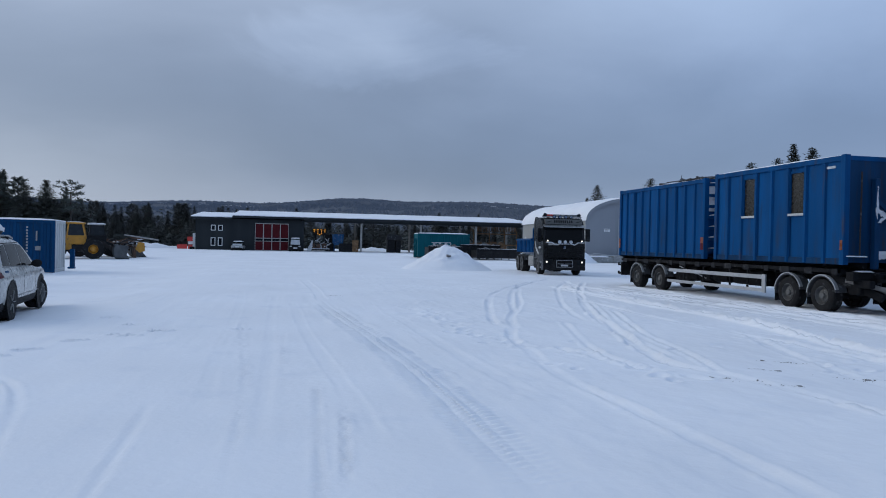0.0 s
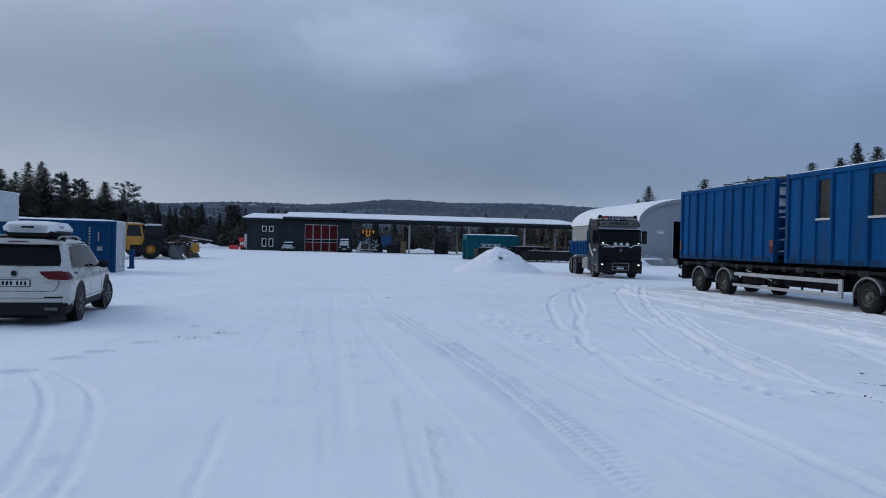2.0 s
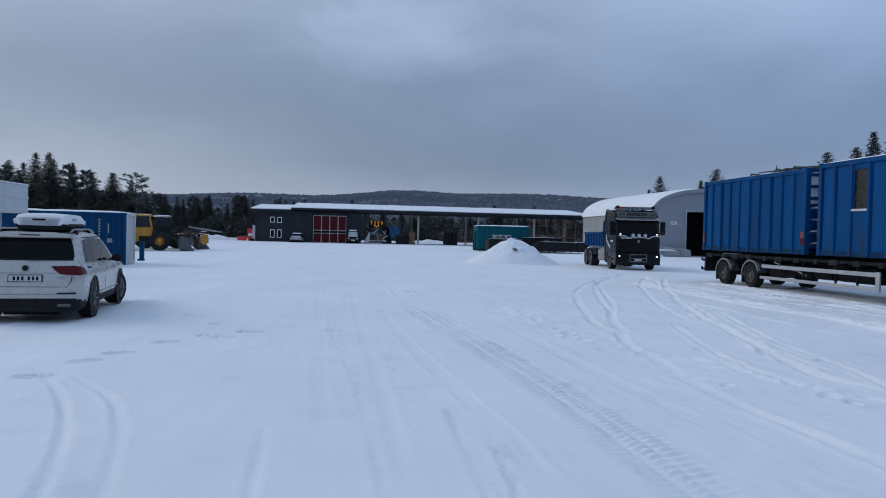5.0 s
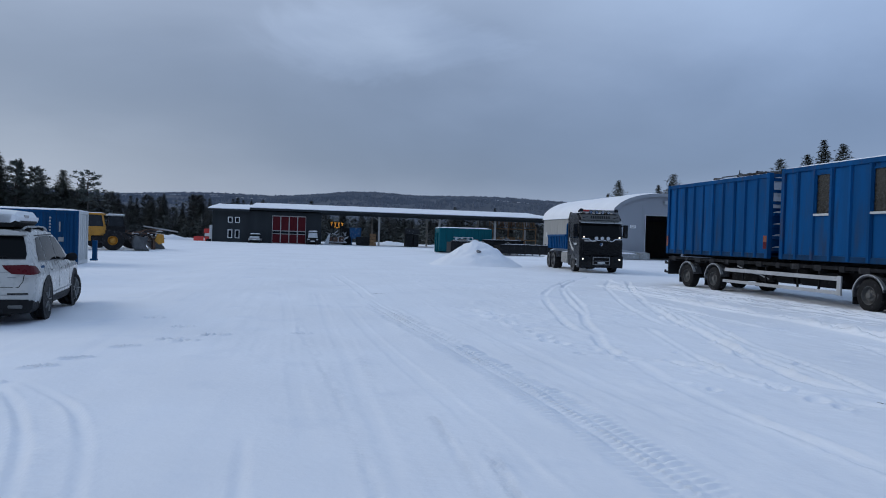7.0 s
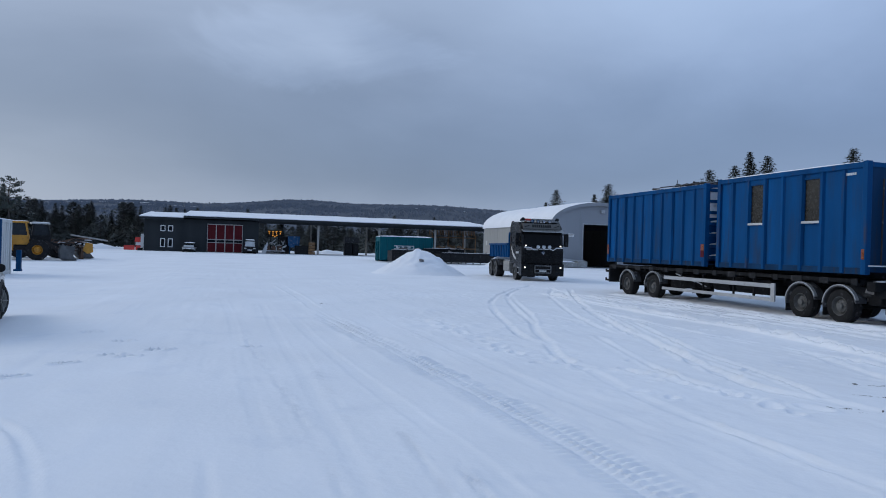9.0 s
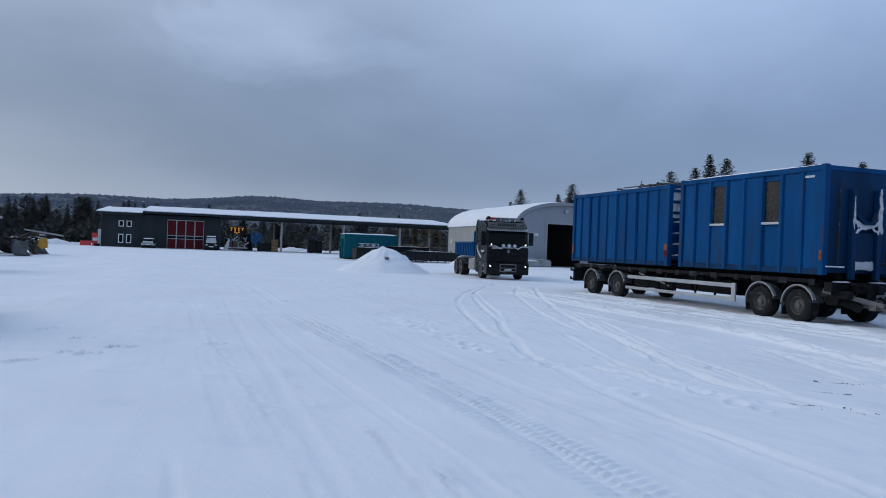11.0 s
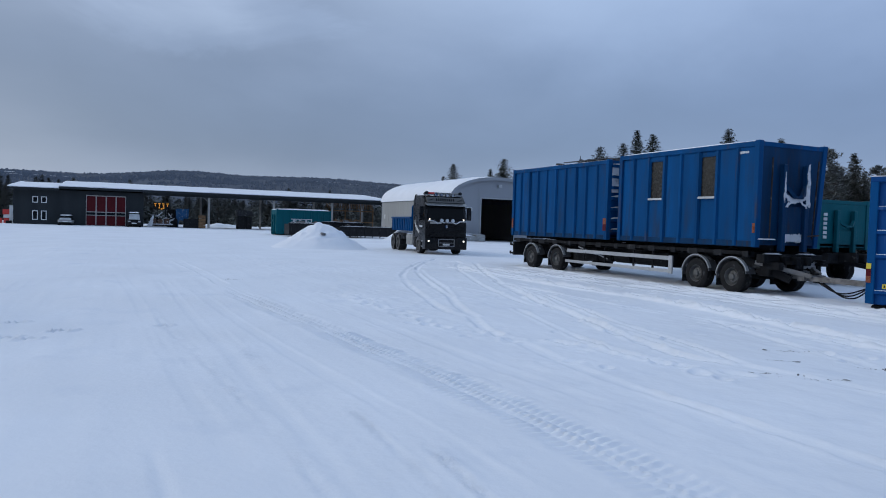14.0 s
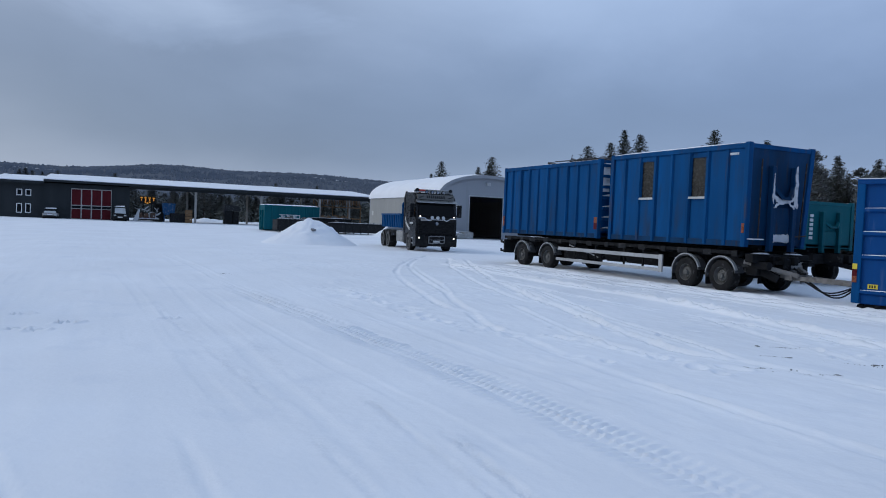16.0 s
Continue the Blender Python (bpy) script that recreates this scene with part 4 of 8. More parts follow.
# ---- containers and trailers ----
def hook_container(name, x, y, z, ln, ht, wd, ribs, label, mats=("blue", "blue_rib", "blue_dark"), rz=0.0, windows=(), hook_end=-1, end_ribs=0, group="roll-off containers", rib_w=0.11, rib_d=0.07, top_snow=0.03):
    """A ribbed roll-off container: floor frame with skids, plain walls with proud ribs, end walls. Its base is at z, its length along y."""
    c = thing(name, x, y, z, rz, label, "container", group)
    w, l = wd / 2, ln / 2
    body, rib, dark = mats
    bm = bmesh.new()
    box(bm, -w + 0.02, w - 0.02, -l + 0.02, l - 0.02, 0.16, 0.28)
    part("floor", bm, dark, c)
    bm = bmesh.new()
    for sx in (-0.53, 0.53):
        box(bm, sx - 0.06, sx + 0.06, -l + 0.1, l - 0.1, 0.0, 0.16)
    part("skid", bm, "grime", c)
    step = ln / (ribs + 1)
    for s in (-1, 1):
        for k in range(ribs + 1):
            a, b = -l + k * step, -l + (k + 1) * step
            hole = next((wdw for wdw in windows if s == -1 and a < (wdw[0] + wdw[1]) / 2 < b), None)
            x0, x1 = (-w, -w + 0.05) if s < 0 else (w - 0.05, w)
            dent_ = 0.008 * (k * 37 % 5 - 2)
            for z0, z1 in ((0.2, hole[2]), (hole[3], ht - 0.1)) if hole else ((0.2, ht - 0.1),):
                bm = bmesh.new()
                box(bm, x0 + dent_, x1 + dent_, a, b, z0, z1)
                part("wall_panel", bm, body, c)
            if hole:
                for p0, p1 in ((a, hole[0]), (hole[1], b)):
                    bm = bmesh.new()
                    box(bm, x0, x1, p0, p1, hole[2], hole[3])
                    part("wall_strip", bm, body, c)
        bm = bmesh.new()
        xo = s * (w + 0.05)
        box(bm, min(s * (w - .08), xo), max(s * (w - .08), xo), -l, l, ht - 0.14, ht, 0.015)
        part("top_rail", bm, rib, c)
        bm = bmesh.new()
        box(bm, min(s * (w - .08), s * (w + .03)), max(s * (w - .08), s * (w + .03)), -l, l, 0.10, 0.26, 0.01)
        part("bottom_rail", bm, dark, c)
        for k in range(1, ribs + 1):
            yk = -l + k * step
            bm = bmesh.new()
            xa = s * w
            prism(bm, [(xa, yk - rib_w / 2 - 0.02), (xa + s * rib_d, yk - rib_w / 2 + 0.015), (xa + s * rib_d, yk + rib_w / 2 - 0.015), (xa, yk + rib_w / 2 + 0.02)], 0.12, ht - 0.142, "z")
            part("rib", bm, rib, c)
        for e in (-1, 1):
            bm = bmesh.new()
            yy = e * l
            ya, yb = yy + e * 0.018, yy - e * 0.13
            box(bm, min(s * (w - .1), s * (w + .06)), max(s * (w - .1), s * (w + .06)), min(ya, yb), max(ya, yb), 0.095, ht + 0.02, 0.015)
            part("corner_post", bm, rib, c)
    for e in (-1, 1):
        bm = bmesh.new()
        y0, y1 = (-l + 0.02, -l + 0.07) if e < 0 else (l - 0.07, l - 0.02)
        box(bm, -w + 0.06, w - 0.06, y0, y1, 0.2, ht - 0.1)
        # the hook end takes the third, darker material of mats
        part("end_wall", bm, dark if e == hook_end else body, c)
        bm = bmesh.new()
        box(bm, -w, w, min(e * l, e * (l - .1)), max(e * l, e * (l - .1)), ht - 0.13, ht - 0.01, 0.01)
        part("end_rail", bm, rib, c)
        for k in range(end_ribs):
            zz = 0.4 + k * (ht - 0.6) / max(1, end_ribs - 1)
            bm = bmesh.new()
            yk = e * l
            box(bm, -w + 0.1, w - 0.1, min(yk, yk + e * .06), max(yk, yk + e * .06), zz - 0.05, zz + 0.05, 0.015)
            part("end_rib", bm, rib, c)
    for wdw in windows:
        a, b, z0, z1 = wdw
        bm = bmesh.new()
        for p, q, r, t in ((a, a + .05, z0, z1), (b - .05, b, z0, z1), (a + .05, b - .05, z1 - .05, z1)):
            box(bm, -w - 0.015, -w + 0.06, p, q, r, t)
        fr = part("window", bm, rib, c, "brown window let into the ribbed wall")
        bm = bmesh.new()
        box(bm, -w + 0.02, -w + 0.035, a + .05, b - .05, z0 + 0.04, z1 - .05)
        part("pane", bm, "mesh_pane", fr)
        bm = bmesh.new()
        box(bm, -w - 0.07, -w + 0.05, a, b, z0 - 0.03, z0 + 0.035, 0.01)
        part("sill", bm, "white_cont", fr, "snow-dusted pale sill")
    if hook_end:
        e = hook_end
        bm = bmesh.new()
        for sx in (-0.42, 0.42):
            box(bm, sx - 0.07, sx + 0.07, min(e * l, e * (l + .14)), max(e * l, e * (l + .14)), 0.0, ht * 0.8, 0.015)
        for sx in (-1, 1):
            bar(bm, (sx * 0.42, e * (l + .07), ht * 0.62), (sx * 0.12, e * (l + .2), ht * 0.5), 0.09, 0.09)
        tube(bm, (-0.16, e * (l + .2), ht * 0.5), (0.16, e * (l + .2), ht * 0.5), 0.035)
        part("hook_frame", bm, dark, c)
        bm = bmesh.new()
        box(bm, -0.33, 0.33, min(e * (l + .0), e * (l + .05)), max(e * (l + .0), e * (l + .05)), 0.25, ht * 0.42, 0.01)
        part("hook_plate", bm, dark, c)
    if top_snow:
        bm = bmesh.new()
        rough_snow(bm, -w - 0.03, -w + 0.06, -l + 0.05, l - 0.05, ht, top_snow, 3, 40, 1, 0.3)
        rough_snow(bm, w - 0.06, w + 0.03, -l + 0.05, l - 0.05, ht, top_snow, 3, 40, 2, 0.3)
        part("snow_edge", bm, "snow", c, "thin snow along the top rail", smooth=True)
    return c


def reflector(parent, x0, x1, y0, y1, z0, z1, mat):
    bm = bmesh.new()
    box(bm, x0, x1, y0, y1, z0, z1)
    part("reflector", bm, mat, parent)


# the two blue containers on the long trailer
TX, TY = 14.98, 21.6
TZ = 1.16
sp = 5.6 / 8
front_box = hook_container("container", TX, 15.4 + 2.8, TZ, 5.6, 2.86, 2.46, 7, "blue ribbed steel container with two brown windows on a trailer",
                           windows=[(-2.8 + 2 * sp + 0.03, -2.8 + 3 * sp - 0.03, 1.42, 2.62), (-2.8 + 5 * sp + 0.03, -2.8 + 6 * sp - 0.03, 1.42, 2.62)], hook_end=-1)
for o in front_box.children:   # the far wall leans in towards the floor
    for v in o.data.vertices:
        if v.co.x > 0.8:
            v.co.x -= 0.26 * (1 - v.co.z / 2.86)
reflector(front_box, -1.30, -1.285, -2.78, -2.70, 0.47, 0.72, "orange")
reflector(front_box, -1.2, -0.62, -2.86, -2.82, 0.30, 0.33, "snow")
bm = bmesh.new()
for k in range(7):
    box(bm, -1.262, -1.235, -2.45 + k * 0.055, -2.41 + k * 0.055, 2.56, 2.62)
part("maker_mark", bm, "letter", front_box, "small white maker's mark")


def caked_snow(bm, x0, x1, z0, z1, y, cell, mask, thick):
    """A ragged flat crust of snow on an upright face; mask(x, z) > 0 where it sticks."""
    n, m = int((x1 - x0) / cell), int((z1 - z0) / cell)
    vs = {}

    def vert(i, j):
        if (i, j) not in vs:
            x, z = x0 + i * cell, z0 + j * cell
            k = max(0.0, min(1.0, mask(x, z) * 14)) * (0.7 + 0.6 * noise.noise((x * 9, z * 9, 2)))
            vs[i, j] = bm.verts.new((x, y - 0.002 - thick * k, z))
        return vs[i, j]
    for i in range(n):
        for j in range(m):
            if mask(x0 + (i + .5) * cell, z0 + (j + .5) * cell) > 0:
                bm.faces.new((vert(i, j), vert(i + 1, j), vert(i + 1, j + 1), vert(i, j + 1)))


def hook_mask(x, z):
    g = 0.035 * noise.noise((x * 11, z * 5, 0)) + 0.025 * noise.noise((x * 30, z * 22, 3))
    right = min(0.085 - 0.05 * max(0, (z - 1.5) / 0.8) - abs(x - 0.43), 2.32 - z, z - 1.2)
    left = min(0.032 - 0.02 * max(0, (z - 1.4) / 0.75) - abs(x + 0.43), 2.1 - z, z - 1.25)
    bow = min(0.065 - abs(z - (1.36 - 0.16 * math.cos(x * 3.4) + 0.14)), 0.5 - abs(x))
    wing = min(0.035 - abs(z - (1.36 - 0.6 * (abs(x) - 0.1))), abs(x) - 0.12, 0.42 - abs(x))
    return max(right, left, bow, wing) + g


def plate_mask(x, z):
    return min(0.36 - abs(x), z - 0.27, 0.46 - z) + 0.05 * noise.noise((x * 6, z * 9, 7)) + 0.04 * noise.noise((x * 30, z * 26, 8))


bm = bmesh.new()   # snow caked on the hook frame and plate
sn = random.Random(3)
caked_snow(bm, -0.62, 0.62, 1.0, 2.4, -2.945, 0.016, hook_mask, 0.035)
part("packed_snow", bm, "dirty_snow", front_box, "snow caked on the hook frame", smooth=True)
bm = bmesh.new()
caked_snow(bm, -0.42, 0.42, 0.22, 0.56, -2.855, 0.016, plate_mask, 0.015)
part("packed_snow", bm, "dirty_snow", front_box, "snow caked on the hook plate", smooth=True)
for pa, pb in (((-0.85, -2.86, 0.35), (-0.83, -2.86, 2.45)), ((0.75, -2.86, 0.35), (0.9, -2.86, 2.45)), ((0.55, -2.88, 0.42), (1.0, -2.88, 0.45))):
    bm = bmesh.new()
    tube(bm, pa, pb, 0.02)
    part("strap_rail", bm, "dark_rust", front_box)

rear_box = hook_container("container", TX, 21.6 + 3.18, TZ, 6.36, 2.80, 2.46, 9, "blue ribbed steel container heaped with dark scrap on a trailer", hook_end=0, end_ribs=7, top_snow=0.012)
reflector(rear_box, -1.30, -1.285, -3.16, -3.0, 0.4, 0.62, "red_lens")
reflector(rear_box, -1.30, -1.285, -3.16, -3.0, 0.62, 0.82, "orange")
reflector(rear_box, -1.30, -1.285, 3.05, 3.16, 0.4, 0.8, "orange")
bm = bmesh.new()
for k in range(7):
    zz = 0.45 + k * 0.367
    rough_snow(bm, -1.1, 1.1, -3.25, -3.17, zz, 0.05 + 0.05 * sn.random(), 24, 2, k, 0.2)
box(bm, -1.12, -0.85, -3.20, -3.185, 1.7, 2.55, 0.003)
part("snow_edge", bm, "dirty_snow", rear_box, "snow lying on the end ribs")
bm = bmesh.new()
sc = random.Random(9)
for k in range(70):
    y = sc.uniform(-3.0, 0.6)
    x = sc.uniform(-0.85, 0.85)
    hgt = 0.16 * math.sin(math.pi * min(1, max(0, (y + 3.1) / 3.9))) + 0.04
    r = sc.uniform(0.06, 0.22)
    box(bm, x - r, x + r, y - r * 1.6, y + r * 1.6, 2.62, 2.80 + hgt * sc.uniform(0.5, 1.3), 0.02, Euler((sc.uniform(-.3, .3), sc.uniform(-.3, .3), sc.uniform(0, 3))).to_matrix())
tube(bm, (-0.9, -0.9, 2.75), (-0.85, -0.95, 3.12), 0.012)
tube(bm, (-0.9, -2.6, 2.9), (-0.8, 0.2, 2.95), 0.02)
part("scrap_load", bm, "tarp", rear_box, "dark scrap and tarpaulin above the rim")


def trailer():
    t = thing("trailer", TX, TY, 0.0, 0, "grimy four-axle container trailer with aluminium side guards", "trailer")
    bm = bmesh.new()
    for sx in (-0.5, 0.5):
        box(bm, sx - 0.07, sx + 0.07, -6.1, 6.35, 0.80, 1.12)
    for k in range(11):
        y = -5.8 + k * 1.2
        box(bm, -1.1, 1.1, y - 0.05, y + 0.05, 0.98, 1.12)
    for sx in (-1.12, 1.12):
        box(bm, sx - 0.04, sx + 0.04, -5.9, 6.35, 1.04, 1.14)
    part("frame", bm, "grime", t)
    for k in range(14):   # locks between frame and containers
        y = -5.9 + k * 0.9
        for sx in (-1.05, 1.05):
            bm = bmesh.new()
            box(bm, sx - 0.13, sx + 0.13, y, y + 0.2 + 0.1 * (k % 3), 0.98, 1.15, 0.02)
            part("lock_block", bm, "black", t)
    bm = bmesh.new()   # front dolly with turntable
    cyl(bm, (0, -4.65, 0.76), (0, 0, 1), 0.75, 0.12, 28)
    box(bm, -0.55, 0.55, -6.0, -3.6, 0.55, 0.70)
    part("turntable", bm, "grime", t)
    for y in (4.9, 3.1, -4.08, -5.39):
        bm = bmesh.new()
        cyl(bm, (0, y, 0.43), (1, 0, 0), 0.07, 2.0, 12)
        for sx in (-0.5, 0.5):
            box(bm, sx - 0.04, sx + 0.04, y - 0.5, y + 0.5, 0.5, 0.56)
        part("axle", bm, "grime", t)
        for s in (-1, 1):
            wheel(t, s * 1.03, y, 0.43, 0.425, 0.33, s)
            bm = bmesh.new()
            arch(bm, (y, 0.43), 0.50, 0.53, s * 1.21, s * 0.86, -8, 168)
            part("mudguard", bm, "fender", t, smooth=True)
            bm = bmesh.new()
            arch(bm, (y, 0.43), 0.53, 0.555, s * 1.215, s * 1.12, 5, 160)
            part("mudguard_rim", bm, "galv", t, smooth=True)
        for s in (-1, 1):
            bm = bmesh.new()
            box(bm, min(s * .88, s * 1.2), max(s * .88, s * 1.2), y + 0.51, y + 0.525, 0.16, 0.5)
            part("mudflap", bm, "rubber", t)
    for s in (-1, 1):
        bm = bmesh.new()
        xo = s * 1.2
        box(bm, xo - 0.025, xo + 0.025, -3.02, 2.35, 0.74, 0.86, 0.01)
        g = part("side_guard", bm, "alu", t, "pale aluminium side guard rails")
        bm = bmesh.new()
        box(bm, xo - 0.025, xo + 0.025, -3.02, 2.45, 0.36, 0.46, 0.01)
        part("rail", bm, "alu", g)
        bm = bmesh.new()
        box(bm, xo - 0.03, xo + 0.03, -3.14, -2.98, 0.34, 0.88, 0.015)
        part("end_plate", bm, "alu", g)
        for y in (-2.2, -1.3, 0.2, 1.4):
            bm = bmesh.new()
            box(bm, xo - s * 0.06 - 0.02, xo - s * 0.06 + 0.02, y - 0.03, y + 0.03, 0.4, 0.98)
            part("guard_bracket", bm, "grime", g)
        for ya, za, yb, zb in ((0.9, 0.8, 0.1, 0.6), (1.8, 0.95, 0.7, 0.72)):
            bm = bmesh.new()
            bar(bm, (xo - s * .1, ya, za), (xo - s * .1, yb, zb), 0.03, 0.03)
            part("brace", bm, "galv", g)
    bm = bmesh.new()
    box(bm, -0.9, -0.3, 1.5, 2.4, 0.45, 0.85, 0.03)
    part("toolbox", bm, "grime", t)
    for ya, yb in ((-2.7, -1.95), (0.9, 1.45)):
        bm = bmesh.new()
        box(bm, -0.95, -0.35, ya, yb, 0.5, 0.95, 0.03)
        part("toolbox", bm, "grime", t)
    for y in (-1.5, -0.4, 0.6):
        for x in (-0.75, -0.2, 0.35):
            bm = bmesh.new()
            cyl(bm, (x, y, 0.66), (0, 1, 0), 0.16, 0.8, 16)
            part("air_tank", bm, "grime", t, smooth=True)
    bm = bmesh.new()   # rear bumper with lamps and coupling
    box(bm, -1.15, 1.15, 6.35, 6.45, 0.42, 0.98, 0.02)
    box(bm, -0.2, 0.2, 6.45, 6.75, 0.62, 0.8, 0.03)
    part("rear_bumper", bm, "black", t)
    bm = bmesh.new()
    for z in (0.5, 0.86):
        tube(bm, (-1.13, 6.45, z), (-1.13, 6.66, z), 0.04)
        tube(bm, (-1.13, 6.66, z - 0.03), (-1.13, 6.66, z + 0.09), 0.04)
    part("rubber_buffer", bm, "rubber", t)
    # drawbar: two converging arms, folded hoses, hitch parts
    bm = bmesh.new()
    for sx in (-1, 1):
        bar(bm, (sx * 0.62, -5.7, 0.62), (sx * 0.2, -7.0, 0.50), 0.09, 0.11)
        bar(bm, (sx * 0.2, -7.0, 0.50), (sx * 0.14, -8.75, 0.48), 0.09, 0.11)
    box(bm, -0.4, 0.4, -7.0, -6.8, 0.44, 0.58)
    part("drawbar", bm, "drawbar", t, "pale scuffed drawbar", smooth=False)
    for xa, ya, za, xb, yb, zb, th in ((-0.95, -5.95, 0.86, -0.25, -7.1, 0.56, 0.11), (-0.6, -6.2, 0.9, 0.3, -6.6, 0.62, 0.08), (0.85, -6.0, 0.86, 0.3, -6.9, 0.6, 0.09)):
        bm = bmesh.new()
        bar(bm, (xa, ya, za), (xb, yb, zb), th, th)
        part("stay", bm, "drawbar", t)
    for k in range(5):   # slack hoses and cables bunched at the front
        bm = bmesh.new()
        p0 = Vector((sn.uniform(-0.8, 0.6), -6.3, sn.uniform(0.75, 0.95)))
        p3 = Vector((sn.uniform(-0.3, 0.2), -7.0, 0.62))
        pm = (p0 + p3) / 2 + Vector((sn.uniform(-.2, .2), 0, -sn.uniform(0.15, 0.35)))
        last = p0
        for q in range(1, 9):
            u = q / 8
            nx = p0 * (1 - u) ** 2 + pm * 2 * u * (1 - u) + p3 * u * u
            tube(bm, last, nx, 0.022, 6)
            last = nx
        part("hose", bm, "rubber", t)
    bm = bmesh.new()
    for sx in (-1.05, 1.0):
        bar(bm, (sx, -5.6, 0.95), (sx * 0.5, -6.7, 0.45), 0.16, 0.2)
    box(bm, -1.1, 1.1, -6.35, -6.1, 0.85, 1.08, 0.02)
    box(bm, -0.9, -0.35, -6.35, -5.95, 0.5, 0.95, 0.05)
    for k in range(12):
        x = sn.uniform(-1.0, 1.0)
        box(bm, x - 0.08, x + 0.1, -6.5 - sn.uniform(0, .2), -6.2, 0.7 + sn.uniform(-.2, .25), 0.95 + sn.uniform(-.1, .1), 0.03)
    part("front_gear", bm, "grime", t)
    bm = bmesh.new()
    box(bm, 0.2, 0.75, -6.48, -6.46, 0.72, 0.9)
    part("number_board", bm, "frame", t)
    bm = bmesh.new()
    rough_snow(bm, -0.95, -0.55, -6.42, -6.15, 1.085, 0.03, 8, 5, 6)
    part("snow_patch", bm, "dirty_snow", t)
    bm = bmesh.new()
    rough_snow(bm, 0.3, 0.7, -6.45, -6.15, 1.085, 0.03, 8, 5, 7)
    part("snow_patch", bm, "dirty_snow", t)
    for k in range(3):
        cu = bpy.data.curves.new("air_hose", "CURVE")
        cu.dimensions, cu.bevel_depth, cu.bevel_resolution = "3D", 0.018, 2
        s = cu.splines.new("BEZIER")
        s.bezier_points.add(2)
        for pt, q in zip(s.bezier_points, ((-0.15 - k * .08, -7.35, 0.42), (-0.25 - k * .05, -8.2 + k * .1, 0.12 + k * 0.05), (-0.2, -8.7, 0.45))):
            pt.co = q
            pt.handle_left_type = pt.handle_right_type = "AUTO"
        cu.materials.append(M["rubber"])
        ho = new("air_hose", cu)
        ho.parent = t
    return t


trailer()

# bright blue container standing at the trailer's drawbar
c3 = thing("container", 13.62, 12.25, 0.0, 17.0, "bright blue steel container with horizontal ribs on the snow", "container", "roll-off containers")
W3, L3, H3 = 2.45, 6.2, 2.92
bm = bmesh.new()
box(bm, 0.0, W3, -L3, 0.0, 0.15, H3 - 0.1, 0.02)
part("body", bm, "bright_blue", c3)
for k, z in enumerate((0.42, 1.2, 1.72, 2.24)):
    bm = bmesh.new()
    prism(bm, [(-0.001, z - 0.07), (-0.06, z - 0.03), (-0.06, z + 0.03), (-0.001, z + 0.07)], -L3 + 0.1, -0.12, "y")
    part("rib", bm, "bright_blue", c3)
    bm = bmesh.new()
    rough_snow(bm, -0.058, -0.002, -L3 + 0.2, -0.15, z + 0.035, 0.03, 3, 30, k, 0.3)
    part("snow_edge", bm, "snow", c3)
bm = bmesh.new()
box(bm, -0.07, 0.1, -0.14, 0.03, 0.16, H3, 0.02)
part("corner_post", bm, "blue", c3)
bm = bmesh.new()
box(bm, -0.08, W3 + 0.03, -L3, 0.02, H3 - 0.12, H3, 0.02)
part("top_rail", bm, "bright_blue", c3)
bm = bmesh.new()
rough_snow(bm, -0.08, W3, -L3, 0.0, H3, 0.06, 8, 20, 4)
part("snow_layer", bm, "snow", c3, smooth=True)
bm = bmesh.new()
for sx in (0.1, W3 - 0.25):
    box(bm, sx, sx + 0.15, -L3 + 0.2, -0.2, -0.02, 0.15)
part("skid", bm, "grime", c3)
bm = bmesh.new()
cyl(bm, (0.2, -0.12, 0.07), (1, 0, 0), 0.075, 0.16, 14)
part("roller", bm, "grime", c3)
for z0, z1, mt in ((0.62, 0.76, "orange"), (0.76, 0.92, "red_lens"), (0.92, 1.04, "yellow_tag")):
    reflector(c3, -0.02, 0.06, 0.03, 0.045, z0, z1, mt)
    reflector(c3, -0.085, -0.07, -0.07, 0.02, z0, z1, mt)
bm = bmesh.new()
box(bm, -0.012, -0.002, -0.48, -0.28, 0.50, 0.6)
pl = part("plate", bm, "yellow_tag", c3, "small yellow plate with dark marks")
bm = bmesh.new()
for k in range(3):
    box(bm, -0.016, -0.013, -0.44 + k * 0.05, -0.41 + k * 0.05, 0.52, 0.58)
part("lettering", bm, "black", pl)

# teal container on a second trailer behind
teal2 = hook_container("container", 20.9, 21.2, 1.08, 6.0, 1.75, 2.45, 6, "teal roll-off container with hook frame on a parked trailer", ("teal", "teal", "teal"), hook_end=-1, top_snow=0.02)
bm = bmesh.new()
for k, (z0, wl_) in enumerate(((0.45, .1), (0.6, .1), (0.75, .1), (0.9, .1), (1.05, .1), (1.2, .1))):
    box(bm, -0.98, -0.82, -3.01, -2.99, z0, z0 + wl_)
    box(bm, -0.94, -0.86, -3.02, -2.985, z0 + .03, z0 + .05)
part("lettering", bm, "letter", teal2, "white upright lettering reduced to bars")
t2 = thing("trailer", 20.9, 21.2, 0, 0, "dark parked trailer under a teal container", "trailer")
bm = bmesh.new()
for sx in (-0.5, 0.5):
    box(bm, sx - 0.07, sx + 0.07, -3.9, 3.2, 0.78, 1.08)
box(bm, -1.1, 1.1, -3.3, -3.1, 0.72, 1.05)
bar(bm, (-0.5, -3.3, 0.8), (-0.1, -4.6, 0.55), 0.14, 0.14)
bar(bm, (0.5, -3.3, 0.8), (0.1, -4.6, 0.55), 0.14, 0.14)
box(bm, -0.3, 0.3, -4.0, -3.3, 0.8, 1.05)
